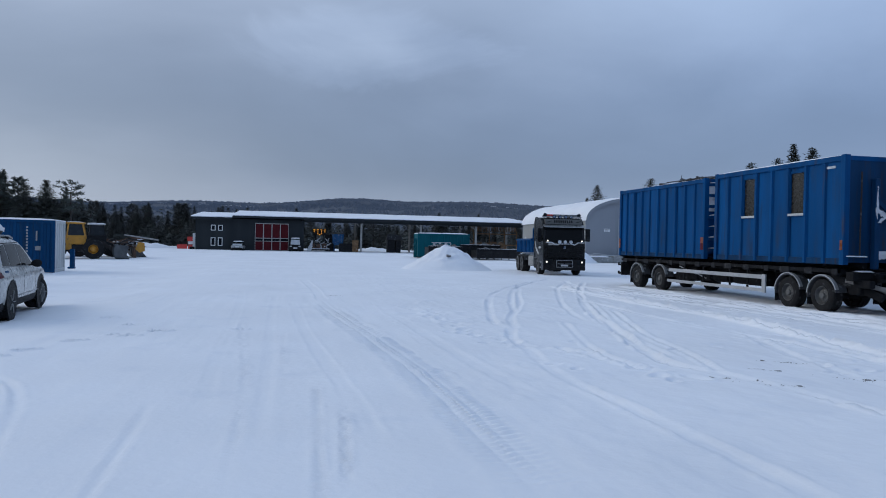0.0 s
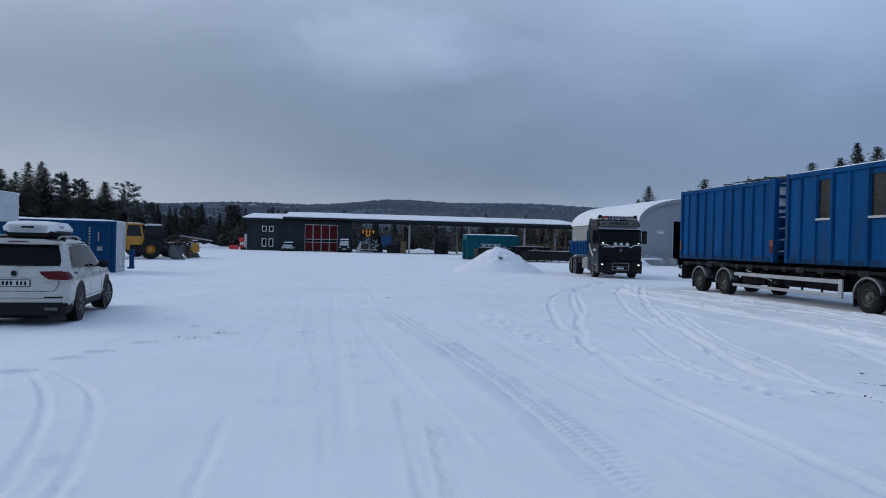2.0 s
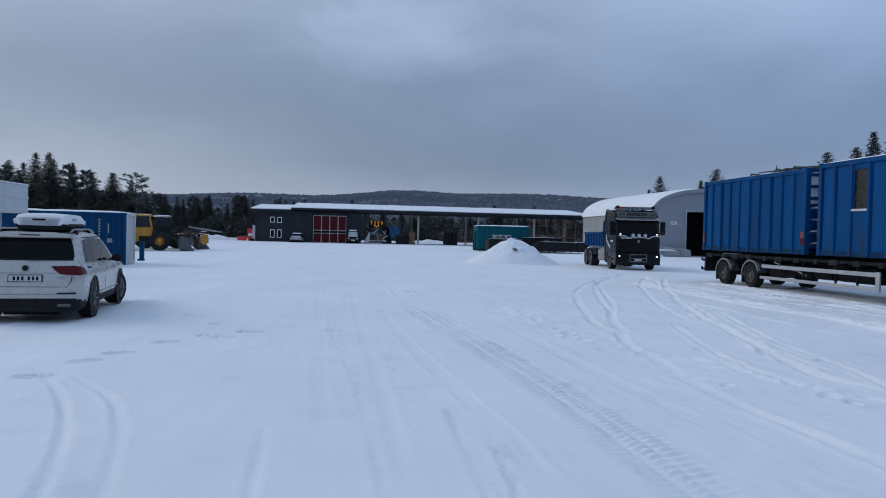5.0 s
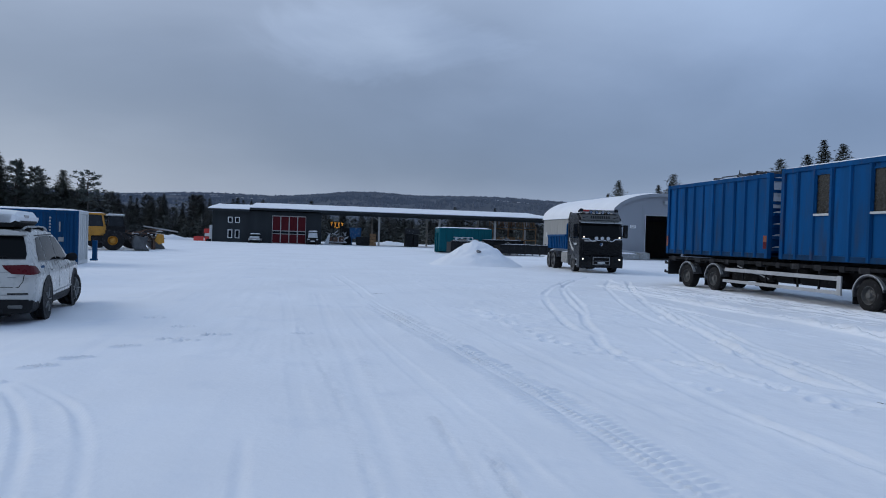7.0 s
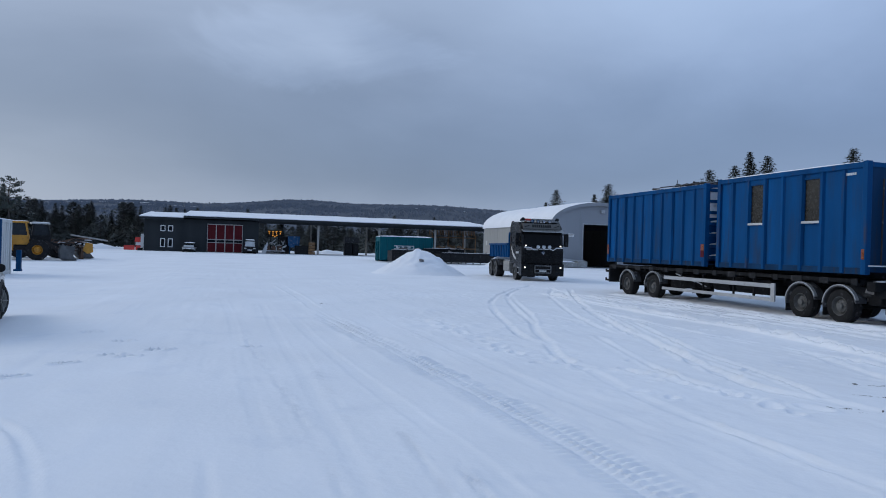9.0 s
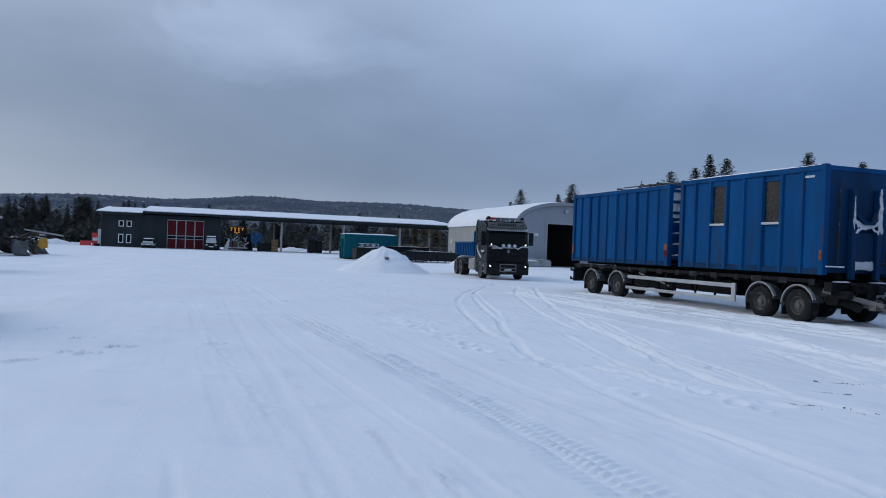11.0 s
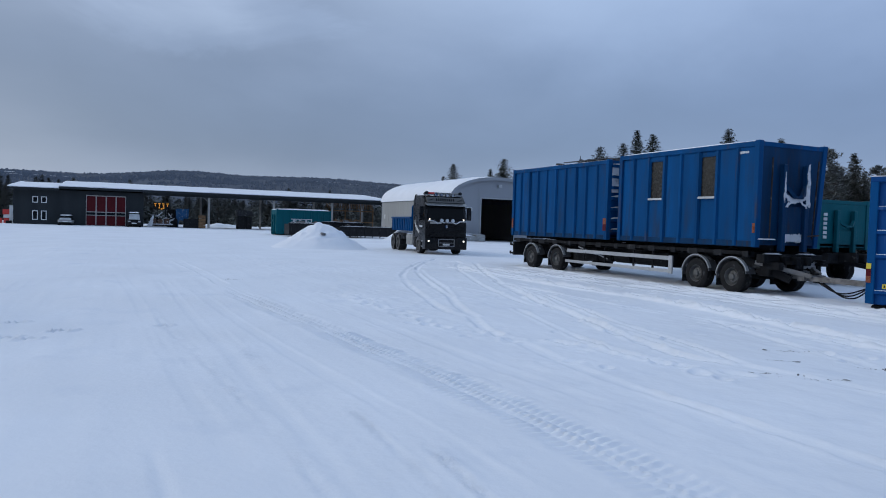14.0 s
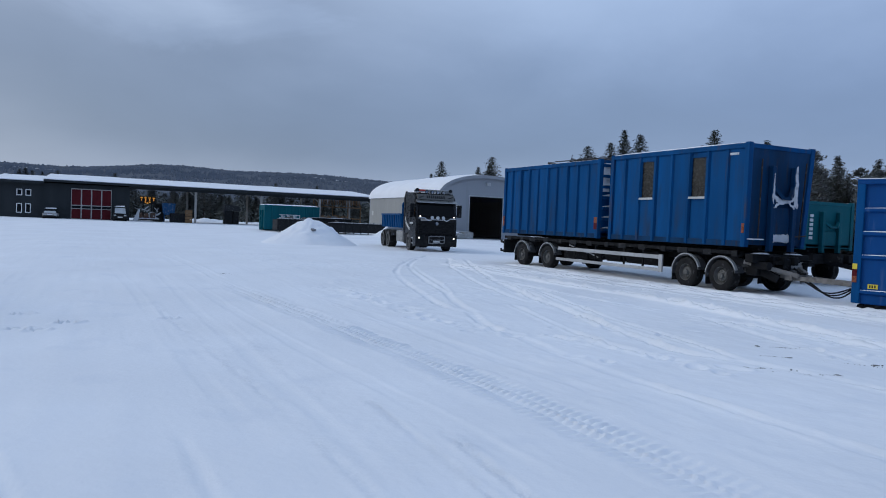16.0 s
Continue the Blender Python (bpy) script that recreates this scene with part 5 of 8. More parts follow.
part("frame", bm, "grime", t2)
for y in (-2.2, 0.9, 2.2):
    for s in (-1, 1):
        wheel(t2, s * 1.03, y, 0.45, 0.45, 0.33, s)


# ---- skips and containers before the barn ----
def lettered_teal():
    c = hook_container("container", 14.9, 71.2, 0.17, 5.3, 2.42, 2.4, 7, "teal roll-off container with pale lettering and snow on top", ("teal", "teal", "teal"), rz=90, hook_end=1, rib_d=0.03, top_snow=0.05)
    bm = bmesh.new()
    for k in range(7):
        x0 = 0.75 - k * 0.29
        box(bm, 1.205, 1.25, x0 - 0.26, x0, 1.22, 1.29)
        box(bm, 1.205, 1.25, x0 - 0.26, x0, 1.50, 1.57)
        if k % 2 == 0:
            box(bm, 1.205, 1.25, x0 - 0.07, x0, 1.29, 1.50)
        else:
            box(bm, 1.205, 1.25, x0 - 0.26, x0 - 0.19, 1.29, 1.50)
            box(bm, 1.205, 1.25, x0 - 0.19, x0, 1.37, 1.42)
    for o in (part("lettering", bm, "letter", c, "pale lettering reduced to bars"),):
        o.matrix_basis = pose(0, 0, 0, 0, 0, 180)
    bm = bmesh.new()
    rough_snow(bm, -1.2, 1.2, -2.65, 2.65, 2.4, 0.12, 10, 16, 8)
    part("snow_layer", bm, "snow", c, smooth=True)


lettered_teal()


def open_skip(x, y, ln, wd, ht, label, rz=0.0, z=0.15, seed=1):
    s = thing("open_skip", x, y, z, rz, label, "skip", "dark skips")
    bm = bmesh.new()
    for yy in (-wd / 2, wd / 2 - 0.06):
        box(bm, -ln / 2, ln / 2, yy, yy + 0.06, 0.12, ht)
    for xx in (-ln / 2, ln / 2 - 0.06):
        box(bm, xx, xx + 0.06, -wd / 2 + 0.06, wd / 2 - 0.06, 0.12, ht)
    box(bm, -ln / 2 + .06, ln / 2 - .06, -wd / 2 + .06, wd / 2 - .06, 0.12, 0.2)
    part("body", bm, "black", s)
    for k in range(8):
        xx = -ln / 2 + 0.2 + k * (ln - 0.5) / 7
        bm = bmesh.new()
        box(bm, xx, xx + 0.1, -wd / 2 - 0.06, -wd / 2, 0.0, ht - 0.05)
        part("rib", bm, "black", s)
    bm = bmesh.new()
    box(bm, -ln / 2 - .03, ln / 2 + .03, -wd / 2 - 0.08, -wd / 2 + 0.08, ht, ht + 0.1)
    part("rim", bm, "black", s)
    bm = bmesh.new()
    rough_snow(bm, -ln / 2, ln / 2, -wd / 2 - 0.06, -wd / 2 + 0.08, ht + 0.1, 0.03, 30, 2, seed, 0.2)
    part("snow_edge", bm, "dirty_snow", s)
    rr = random.Random(seed)
    for k in range(14):
        bm = bmesh.new()
        xx = rr.uniform(-ln / 2 + .3, ln / 2 - .3)
        q = rr.uniform(0.1, 0.3)
        box(bm, xx - q, xx + q, -0.4, 0.4, ht * 0.5, ht + rr.uniform(-0.1, 0.28), 0.03, Euler((rr.uniform(-.4, .4), rr.uniform(-.5, .5), 0)).to_matrix())
        part("scrap_piece", bm, "tarp", s)
    return s


open_skip(20.3, 67.6, 5.7, 2.3, 0.92, "long dark open skip dusted with snow", seed=2)
open_skip(18.6, 70.6, 4.2, 2.3, 1.3, "dark open skip behind a longer one", seed=3)
open_skip(14.2, 67.0, 3.2, 2.0, 1.1, "small dark skip with scrap beside a snow mound", seed=4)


# ---- heaps of ploughed snow ----
def snow_heap(x, y, rx, ry, h, label, seed, lumps=0.25, peak=1.4, z=0.0):
    bm = bmesh.new()
    n, m = 84, 40
    rings = []
    for j in range(m + 1):
        r = j / m
        ring = []
        for i in range(n):
            a = 2 * math.pi * i / n
            wob = 1 + 0.16 * noise.noise((math.cos(a) * 1.5, math.sin(a) * 1.5, seed))
            px, py = r * rx * wob * math.cos(a), r * ry * wob * math.sin(a)
            base = max(0.0, (1.0247 - math.sqrt(r * r + 0.05)) / 0.8011) ** 1.18 if peak < 1 else (1 - r ** peak) ** 1.25 if r < 1 else 0
            zz = h * base * (1 + lumps * noise.noise((px * 0.9, py * 0.9, seed + 5))) + 0.13 * h * noise.noise((px * 2.2, py * 2.6, seed)) * (1 - r)
            zz += (0.07 * noise.noise((px * 3.5, py * 4, seed)) + 0.05 * abs(noise.noise((px * 7, py * 8, seed + 2)))) * h * (1 - r) ** 0.6 * (1 - 0.3 * r)
            ring.append(bm.verts.new((px, py, zz - 0.06 * r * r)))
        rings.append(ring)
    for j in range(m):
        for i in range(n):
            k = (i + 1) % n
            if j == 0:
                if i == 0:
                    bm.faces.new(rings[1])
                continue
            bm.faces.new((rings[j][i], rings[j + 1][i], rings[j + 1][k], rings[j][k]))
    bmesh.ops.delete(bm, geom=rings[0], context="VERTS")
    bmesh.ops.recalc_face_normals(bm, faces=bm.faces[:])
    ob = part("snow_heap", bm, "snow", smooth=True)
    ob.matrix_basis = pose(x, y, z)
    return tagged(ob, label, "snow heap", "ploughed snow heaps")


snow_heap(9.55, 43.0, 3.05, 2.6, 1.42, "tall cone-shaped heap of ploughed snow", 1, lumps=0.12, peak=0.9)
snow_heap(24.6, 63.0, 4.2, 2.2, 1.55, "broad bank of ploughed snow against the hall", 2, lumps=0.35, peak=2.2)
for i, (hx, hy, a, b, c) in enumerate(((-20, 104, 6, 2, 0.9), (-30, 100, 5, 2, 1.1), (-9, 118, 7, 3, 1.0), (13, 116, 5, 2, 0.7), (27, 122, 6, 2, 0.5), (-42, 92, 6, 2, 1.0), (26, 26, 5, 2, 0.8))):
    snow_heap(hx, hy, a, b, c, "low bank of ploughed snow at the yard's edge", 10 + i, lumps=0.4, peak=2.0)
bm = bmesh.new()
box(bm, -0.13, 0.12, -0.1, 0.1, -0.1, 0.03, 0.03)
lump = part("frozen_lump", bm, "gravel")
lump.matrix_basis = pose(9.3, 41.75, 0.90, 10, 5, 20)
tagged(lump, "dark frozen lump in the snow heap", "stone")

# bare gravel showing through
gr = random.Random(12)
for gxp, gyp, sz in ((5.44, 7.75, 0.13), (5.70, 7.40, 0.2), (7.2, 7.6, 0.22), (7.1, 8.82, 0.14), (1.41, 21.1, 0.12), (7.6, 7.4, 0.2), (6.3, 8.35, 0.08)):
    bm = bmesh.new()
    for k in range(34):
        u = gr.gauss(0, 1)
        px, py = gxp + u * sz * 0.9, gyp - u * sz * 0.55 + gr.gauss(0, sz * 0.16)
        i, j = min(nxg - 1, np.searchsorted(gx, px)), min(nyg - 1, np.searchsorted(gy, py))
        r = gr.uniform(0.004, 0.011) if k else 0.035
        box(bm, px - r, px + r, py - r * 0.7, py + r * 0.7, H[j, i] - 0.02, H[j, i] + min(r * 0.25, 0.012), r * 0.25, Euler((0, 0, gr.uniform(0, 3))).to_matrix())
    tagged(part("gravel_patch", bm, "gravel"), "bare dark gravel showing through the snow", "gravel", kind="stuff")
# ---- the white car with a roof box ----
from mathutils.bvhtree import BVHTree


def loft(bm, sections, close=True):
    """Skin between closed sections (lists of points of equal count), with caps."""
    rows = [[bm.verts.new(p) for p in s] for s in sections]
    n = len(rows[0])
    fs = []
    for a, b in zip(rows[:-1], rows[1:]):
        for i in range(n):
            j = (i + 1) % n
            fs.append(bm.faces.new((a[i], a[j], b[j], b[i])))
    fs += [bm.faces.new(rows[0]), bm.faces.new(rows[-1])]
    bmesh.ops.recalc_face_normals(bm, faces=fs)
    return rows


def quadpatch(bm, pts, thick):
    """A flat panel with a little thickness along its normal."""
    a, b, c = Vector(pts[0]), Vector(pts[1]), Vector(pts[2])
    nrm = (b - a).cross(c - a).normalized() * thick
    lo, hi = [bm.verts.new(p) for p in pts], [bm.verts.new(Vector(p) + nrm) for p in pts]
    k = len(pts)
    fs = [bm.faces.new(lo), bm.faces.new(hi)] + [bm.faces.new((lo[i], lo[(i + 1) % k], hi[(i + 1) % k], hi[i])) for i in range(k)]
    bmesh.ops.recalc_face_normals(bm, faces=fs)


def cling(bm, tree, rows, axis, off=0.006, n=8, m=4, sign=1):
    """A thin panel laid on a skin: rows of (start, end) in the two other axes, cast along the axis onto the skin."""
    pts = []
    for (a0, b0), (a1, b1) in zip(rows[:-1], rows[1:]):
        for k in range(m if (a1, b1) != rows[-1] else m + 1):
            u = k / m
            pts.append([tuple(p + (q - p) * u for p, q in zip(a0, a1)), tuple(p + (q - p) * u for p, q in zip(b0, b1))])
    outer, inner = [], []
    for a, b in pts:
        ro, ri = [], []
        for i in range(n + 1):
            p, q = (a[k] + (b[k] - a[k]) * i / n for k in (0, 1))
            o = Vector((p, -4.0 * sign, q)) if axis == "y" else Vector((4.0 * sign, p, q))
            d = Vector((0, sign, 0)) if axis == "y" else Vector((-sign, 0, 0))
            hit, nrm, _, _ = tree.ray_cast(o, d)
            if hit is None:
                hit, nrm, _, _ = tree.find_nearest(Vector((p, -0.9 * sign, q)) if axis == "y" else Vector((0.85 * sign, p, q)))
            if nrm.dot(d) > 0:
                nrm = -nrm
            ro.append(bm.verts.new(hit + nrm * off))
            ri.append(bm.verts.new(hit - nrm * 0.012))
        outer.append(ro)
        inner.append(ri)
    h = len(pts)
    fs = []
    for j in range(h - 1):
        for i in range(n):
            fs.append(bm.faces.new((outer[j][i], outer[j][i + 1], outer[j + 1][i + 1], outer[j + 1][i])))
            fs.append(bm.faces.new((inner[j][i], inner[j + 1][i], inner[j + 1][i + 1], inner[j][i + 1])))
    rim_o = outer[0] + [r[-1] for r in outer[1:]] + outer[-1][-2::-1] + [r[0] for r in outer[-2:0:-1]]
    rim_i = inner[0] + [r[-1] for r in inner[1:]] + inner[-1][-2::-1] + [r[0] for r in inner[-2:0:-1]]
    for i in range(len(rim_o)):
        j = (i + 1) % len(rim_o)
        fs.append(bm.faces.new((rim_o[i], rim_o[j], rim_i[j], rim_i[i])))
    bmesh.ops.recalc_face_normals(bm, faces=fs)


def estate_car():
    c = thing("parked_car", -6.15, 15.45, -0.115, 7.5, "salt-stained white family car with a white roof box on snow", "car")
    knots = (-0.99, -0.97, -0.94, -0.90, -0.84, -0.76, -0.66, -0.60, -0.50, -0.2, 0.4, 1.0, 1.4, 1.75, 2.05, 2.35, 2.6, 3.0, 3.35, 3.55, 3.66, 3.71)
    tops = (0.74, 0.99, 1.035, 1.10, 1.22, 1.37, 1.54, 1.585, 1.605, 1.64, 1.655, 1.645, 1.60, 1.47, 1.30, 1.12, 1.045, 0.995, 0.92, 0.82, 0.72, 0.62)
    wide = (0.60, 0.735, 0.80, 0.845, 0.875, 0.895, 0.905, 0.908, 0.912, 0.92, 0.925, 0.925, 0.925, 0.925, 0.925, 0.925, 0.92, 0.91, 0.88, 0.82, 0.73, 0.60)
    lows = (0.46, 0.40, 0.36, 0.33, 0.30, 0.28, 0.27, 0.26, 0.25, 0.24, 0.24, 0.24, 0.24, 0.24, 0.24, 0.24, 0.24, 0.25, 0.27, 0.30, 0.36, 0.44)

    def section(y):
        zt, w, zb = (float(np.interp(y, knots, v)) for v in (tops, wide, lows))
        half, belt = [], 1.0
        zside = min(zt - 0.06, belt)
        for u in (0.0, 0.1, 0.3, 0.5, 0.7, 0.84, 0.94, 1.0):   # sill to shoulder, with a soft crease below the belt
            z = zb + (zside - zb) * u
            x = w - 0.07 * (1 - min(1, u / 0.28)) ** 2 - 0.05 * max(0.0, (z - 0.80) / 0.2) ** 2 + 0.006 * math.exp(-((z - 0.80) / 0.05) ** 2)
            half.append((x, z))
        xs, zs = half[-1]
        rise_ = zt - zs
        if rise_ > 0.12:   # glasshouse leaning in, then a rounded roof edge
            lean = 0.30 * (rise_ - 0.08)
            for u in (0.25, 0.5, 0.75, 1.0):
                half.append((xs - lean * (u + 0.12 * u * u) / 1.12, zs + (rise_ - 0.10) * u))
            xe, ze = half[-1]
        else:
            for u in (0.25, 0.5, 0.75, 1.0):
                half.append((xs - 0.012 * u, zs + 0.012 * u))
            xe, ze = half[-1]
        r = zt - ze
        for a in (25, 50, 75):
            half.append((xe - 0.20 * (1 - math.cos(radians(a))), ze + r * 0.86 * math.sin(radians(a))))
        half.append((xe * 0.45, zt - r * 0.05))
        half.append((0.02, zt))
        return [(x, y, z) for x, z in half] + [(-x, y, z) for x, z in half[::-1]]
    ys = sorted({*knots, *[float(v) for v in np.arange(-0.95, 3.6, 0.09)]})
    bm = bmesh.new()
    loft(bm, [section(y) for y in ys])
    from_body = BVHTree.FromBMesh(bm)
    part("body", bm, "car_white", c, smooth=True)

    def patch(name, rows, mat, axis="y", off=0.006, n=10, m=4, sign=1, label="", smooth=True, parent=None):
        b = bmesh.new()
        cling(b, from_body, rows, axis, off, n, m, sign)
        return part(name, b, mat, parent or c, label, smooth)
    patch("rear_window", [((-0.735, 1.135), (0.735, 1.135)), ((-0.745, 1.19), (0.745, 1.19)), ((-0.71, 1.34), (0.71, 1.34)), ((-0.65, 1.50), (0.65, 1.50))], "car_glass", n=16, label="dark rear window")
    bm = bmesh.new()   # roof spoiler over the rear window
    loft(bm, [[(x * k, y, z) for x, z in ((0.70, 1.520), (0.69, 1.575), (0.40, 1.612), (-0.40, 1.612), (-0.69, 1.575), (-0.70, 1.520))] for y, k in ((-0.76, 0.97), (-0.74, 1.0), (-0.5, 1.0))])
    sp_ = part("spoiler", bm, "car_white", c)
    bm = bmesh.new()
    box(bm, -0.17, 0.17, -0.772, -0.755, 1.55, 1.568)
    part("brake_lamp", bm, "red_lens", sp_)
    for s in (-1, 1):
        patch("rear_side_window", [((-0.42, 1.075), (0.10, 1.06)), ((-0.36, 1.25), (0.10, 1.25)), ((-0.16, 1.47), (0.08, 1.49))], "car_glass", "x", 0.005, 5, 3, s)
        patch("door_window", [((0.15, 1.06), (1.00, 1.05)), ((0.15, 1.25), (1.00, 1.25)), ((0.14, 1.495), (0.98, 1.505))], "car_glass", "x", 0.005, 6, 3, s)
        patch("front_door_window", [((1.06, 1.05), (2.06, 1.04)), ((1.06, 1.25), (1.86, 1.25)), ((1.05, 1.50), (1.48, 1.47))], "car_glass", "x", 0.005, 6, 3, s)
        patch("window_trim", [((-0.46, 1.045), (2.12, 1.02)), ((-0.46, 1.063), (2.12, 1.038))], "dull_chrome", "x", 0.008, 16, 1, s)
        patch("roof_trim", [((-0.20, 1.505), (1.35, 1.52)), ((-0.18, 1.52), (1.33, 1.535))], "plastic", "x", 0.006, 12, 1, s)
        bm = bmesh.new()
        prev = None
        for k in range(13):   # roof rail, bowed down at both ends
            u = k / 12
            p = Vector((s * 0.60, -0.50 + 1.9 * u, 1.615 + 0.05 * min(1.0, 8 * u, 8 * (1 - u)) - 0.02 * (u - 0.5) ** 2))
            if prev is not None:
                tube(bm, prev, p, 0.022, 8)
            prev = p
        part("roof_rail", bm, "dull_chrome", c, "silver roof rail", smooth=True)
        bm = bmesh.new()
        bmesh.ops.create_icosphere(bm, subdivisions=3, radius=1.0)
        for v in bm.verts:
            p = v.co.copy()
            v.co = Vector((s * 1.02 + p.x * 0.11, 1.72 + (p.y * 0.085 if p.y > 0 else p.y * 0.03), 1.075 + p.z * 0.085 * (1.0 + 0.15 * s * p.x)))
        mi = part("mirror", bm, "plastic", c, "dark door mirror", smooth=True)
        bm = bmesh.new()
        bar(bm, (s * 0.86, 1.76, 1.03), (s * 0.96, 1.74, 1.05), 0.05, 0.04)
        part("mirror_arm", bm, "plastic", mi)
        for y in (0.28, 1.18):
            bm = bmesh.new()
            box(bm, min(s * .915, s * .95), max(s * .915, s * .95), y, y + 0.2, 0.87, 0.895, 0.008)
            part("door_handle", bm, "car_white", c)
        for ya, yb in ((0.10, 0.03), (1.03, 1.03), (2.12, 2.02)):   # shut lines
            patch("door_gap", [((ya, 0.42), (ya + 0.012, 0.42)), ((ya, 0.8), (ya + 0.012, 0.8)), ((yb, 1.03), (yb + 0.012, 1.03))], "plastic", "x", 0.002, 1, 4, s)
        patch("sill", [((0.36, 0.245), (2.42, 0.245)), ((0.36, 0.39), (2.42, 0.39))], "plastic", "x", 0.012, 8, 3, s)
        patch("side_strip", [((0.40, 0.445), (2.38, 0.455)), ((0.40, 0.462), (2.38, 0.472))], "dull_chrome", "x", 0.012, 10, 1, s)
        for y in (0.0, 2.72):
            bm = bmesh.new()
            arch(bm, (y, 0.36), 0.385, 0.44, s * 0.78, s * 0.932, -14, 194, 22)
            part("wheel_arch", bm, "plastic", c, smooth=True)
            bm = bmesh.new()
            cyl(bm, (s * 0.912, y, 0.36), (1, 0, 0), 0.395, 0.03, 30)
            part("arch_liner", bm, "plastic", c)
            wh = wheel(c, s * (0.80 if y == 0 else 0.81), y, 0.355, 0.355, 0.225, s, "tank", 5, hubr=0.245)
            if y:   # front wheels turned to the right
                at = Matrix.Translation((s * 0.81, y, 0.355))
                wh.matrix_basis = at @ Matrix.Rotation(radians(-20), 4, "Z") @ at.inverted()
        # tail lamp: a part on the tailgate and one wrapping the corner
        patch("tail_lamp", [((s * 0.41, 1.005), (s * 0.775, 1.02)), ((s * 0.46, 0.945), (s * 0.845, 0.955)), ((s * 0.56, 0.870), (s * 0.855, 0.850))], "red_lens", n=8, off=0.012, label="dark red wrap-round tail lamp")
        patch("corner_lamp", [((-0.88, 1.01), (-0.72, 0.99)), ((-0.915, 0.93), (-0.64, 0.925)), ((-0.915, 0.850), (-0.58, 0.868))], "red_lens", "x", 0.012, 6, 3, s, "dark red wrap-round tail lamp")
        patch("bumper_reflector", [((s * 0.50, 0.520), (s * 0.80, 0.520)), ((s * 0.50, 0.545), (s * 0.80, 0.545))], "plastic", n=6, m=1, off=0.008)
        patch("quarter_marking", [((-0.42, 0.945), (-0.12, 0.945)), ((-0.40, 0.985), (-0.14, 0.985))], "navy_cont", "x", 0.003, 4, 2, s, "small faded blue marking")
    bm = bmesh.new()
    prof_ = ((-1.0, 0.60), (-0.985, 0.70), (-0.94, 0.80), (-0.85, 0.86), (-0.62, 0.89), (-0.40, 0.89))
    loft(bm, [[(x * w, y, z) for x, z in ((0.93, 0.20), (0.99, 0.27), (1.0, 0.40), (0.98, 0.435), (-0.98, 0.435), (-1.0, 0.40), (-0.99, 0.27), (-0.93, 0.20))] for y, w in prof_])
    lb_ = part("lower_bumper", bm, "plastic", c, "black plastic lower bumper", smooth=False)
    for s in (-1, 1):
        bm = bmesh.new()
        box(bm, s * 0.62 - 0.11, s * 0.62 + 0.11, -1.012, -0.96, 0.285, 0.345, 0.02)
        part("exhaust_trim", bm, "rim", lb_)
    bm = bmesh.new()
    box(bm, -0.45, 0.45, -1.008, -0.97, 0.215, 0.275, 0.015)
    part("skid_plate", bm, "black", lb_)
    patch("bumper_trim", [((-0.80, 0.508), (0.80, 0.508)), ((-0.80, 0.518), (0.80, 0.518))], "dull_chrome", n=16, m=1, off=0.008)
    bm = bmesh.new()
    box(bm, -0.70, 0.70, -0.80, 3.3, 0.17, 0.32, 0.03)
    cyl(bm, (0.0, -0.55, 0.22), (1, 0, 0), 0.11, 0.9, 16)
    part("underbody", bm, "plastic", c)
    # tailgate lines and the plate's shallow recess
    patch("tailgate_gap", [((-0.66, 0.640), (0.66, 0.640)), ((-0.66, 0.650), (0.66, 0.650))], "plastic", n=14, m=1, off=0.002)
    for s in (-1, 1):
        patch("tailgate_gap", [((s * 0.655, 0.64), (s * 0.668, 0.64)), ((s * 0.72, 0.74), (s * 0.733, 0.74)), ((s * 0.735, 0.85), (s * 0.748, 0.85))], "plastic", n=1, m=3, off=0.002)
    # the crease's line of shade, laid on as a thin darker strip
    patch("tailgate_crease", [((-0.60, 0.885), (0.60, 0.885)), ((-0.60, 0.895), (0.60, 0.895))], "tank", n=14, m=1, off=0.003)
    patch("window_ledge", [((-0.74, 1.11), (0.74, 1.11)), ((-0.74, 1.13), (0.74, 1.13))], "plastic", n=14, m=1, off=0.012)
    bm = bmesh.new()
    box(bm, -0.275, 0.275, -1.006, -0.975, 0.73, 0.86, 0.008)
    plate = part("number_plate", bm, "plastic", c, "number plate with plain dark bars")
    bm = bmesh.new()
    box(bm, -0.258, 0.258, -1.011, -1.006, 0.742, 0.848)
    part("plate_face", bm, "white_cont", plate)
    for k in range(6):
        x = -0.19 + k * 0.066 + (0.035 if k > 2 else 0)
        bm = bmesh.new()
        box(bm, x, x + 0.036, -1.015, -1.0115, 0.76, 0.83)
        part("plate_bar", bm, "plastic", plate)
    bm = bmesh.new()
    cyl(bm, (0, -0.985, 0.975), (0, 1, 0), 0.058, 0.03, 24)
    bd_ = part("badge", bm, "dull_chrome", c, "plain round badge")
    bm = bmesh.new()
    cyl(bm, (0, -1.002, 0.975), (0, 1, 0), 0.047, 0.006, 24)
    part("badge_face", bm, "plastic", bd_)
    patch("maker_mark", [((0.50, 0.800), (0.62, 0.800)), ((0.50, 0.815), (0.62, 0.815))], "dull_chrome", n=3, m=1)
    bm = bmesh.new()
    bar(bm, (0.0, -0.93, 1.125), (0.46, -0.915, 1.165), 0.018, 0.014)
    part("rear_wiper", bm, "plastic", c)
    patch("windscreen", [((-0.76, 1.10), (0.76, 1.10)), ((-0.66, 1.55), (0.66, 1.55))], "car_glass", n=12, m=6, sign=-1)
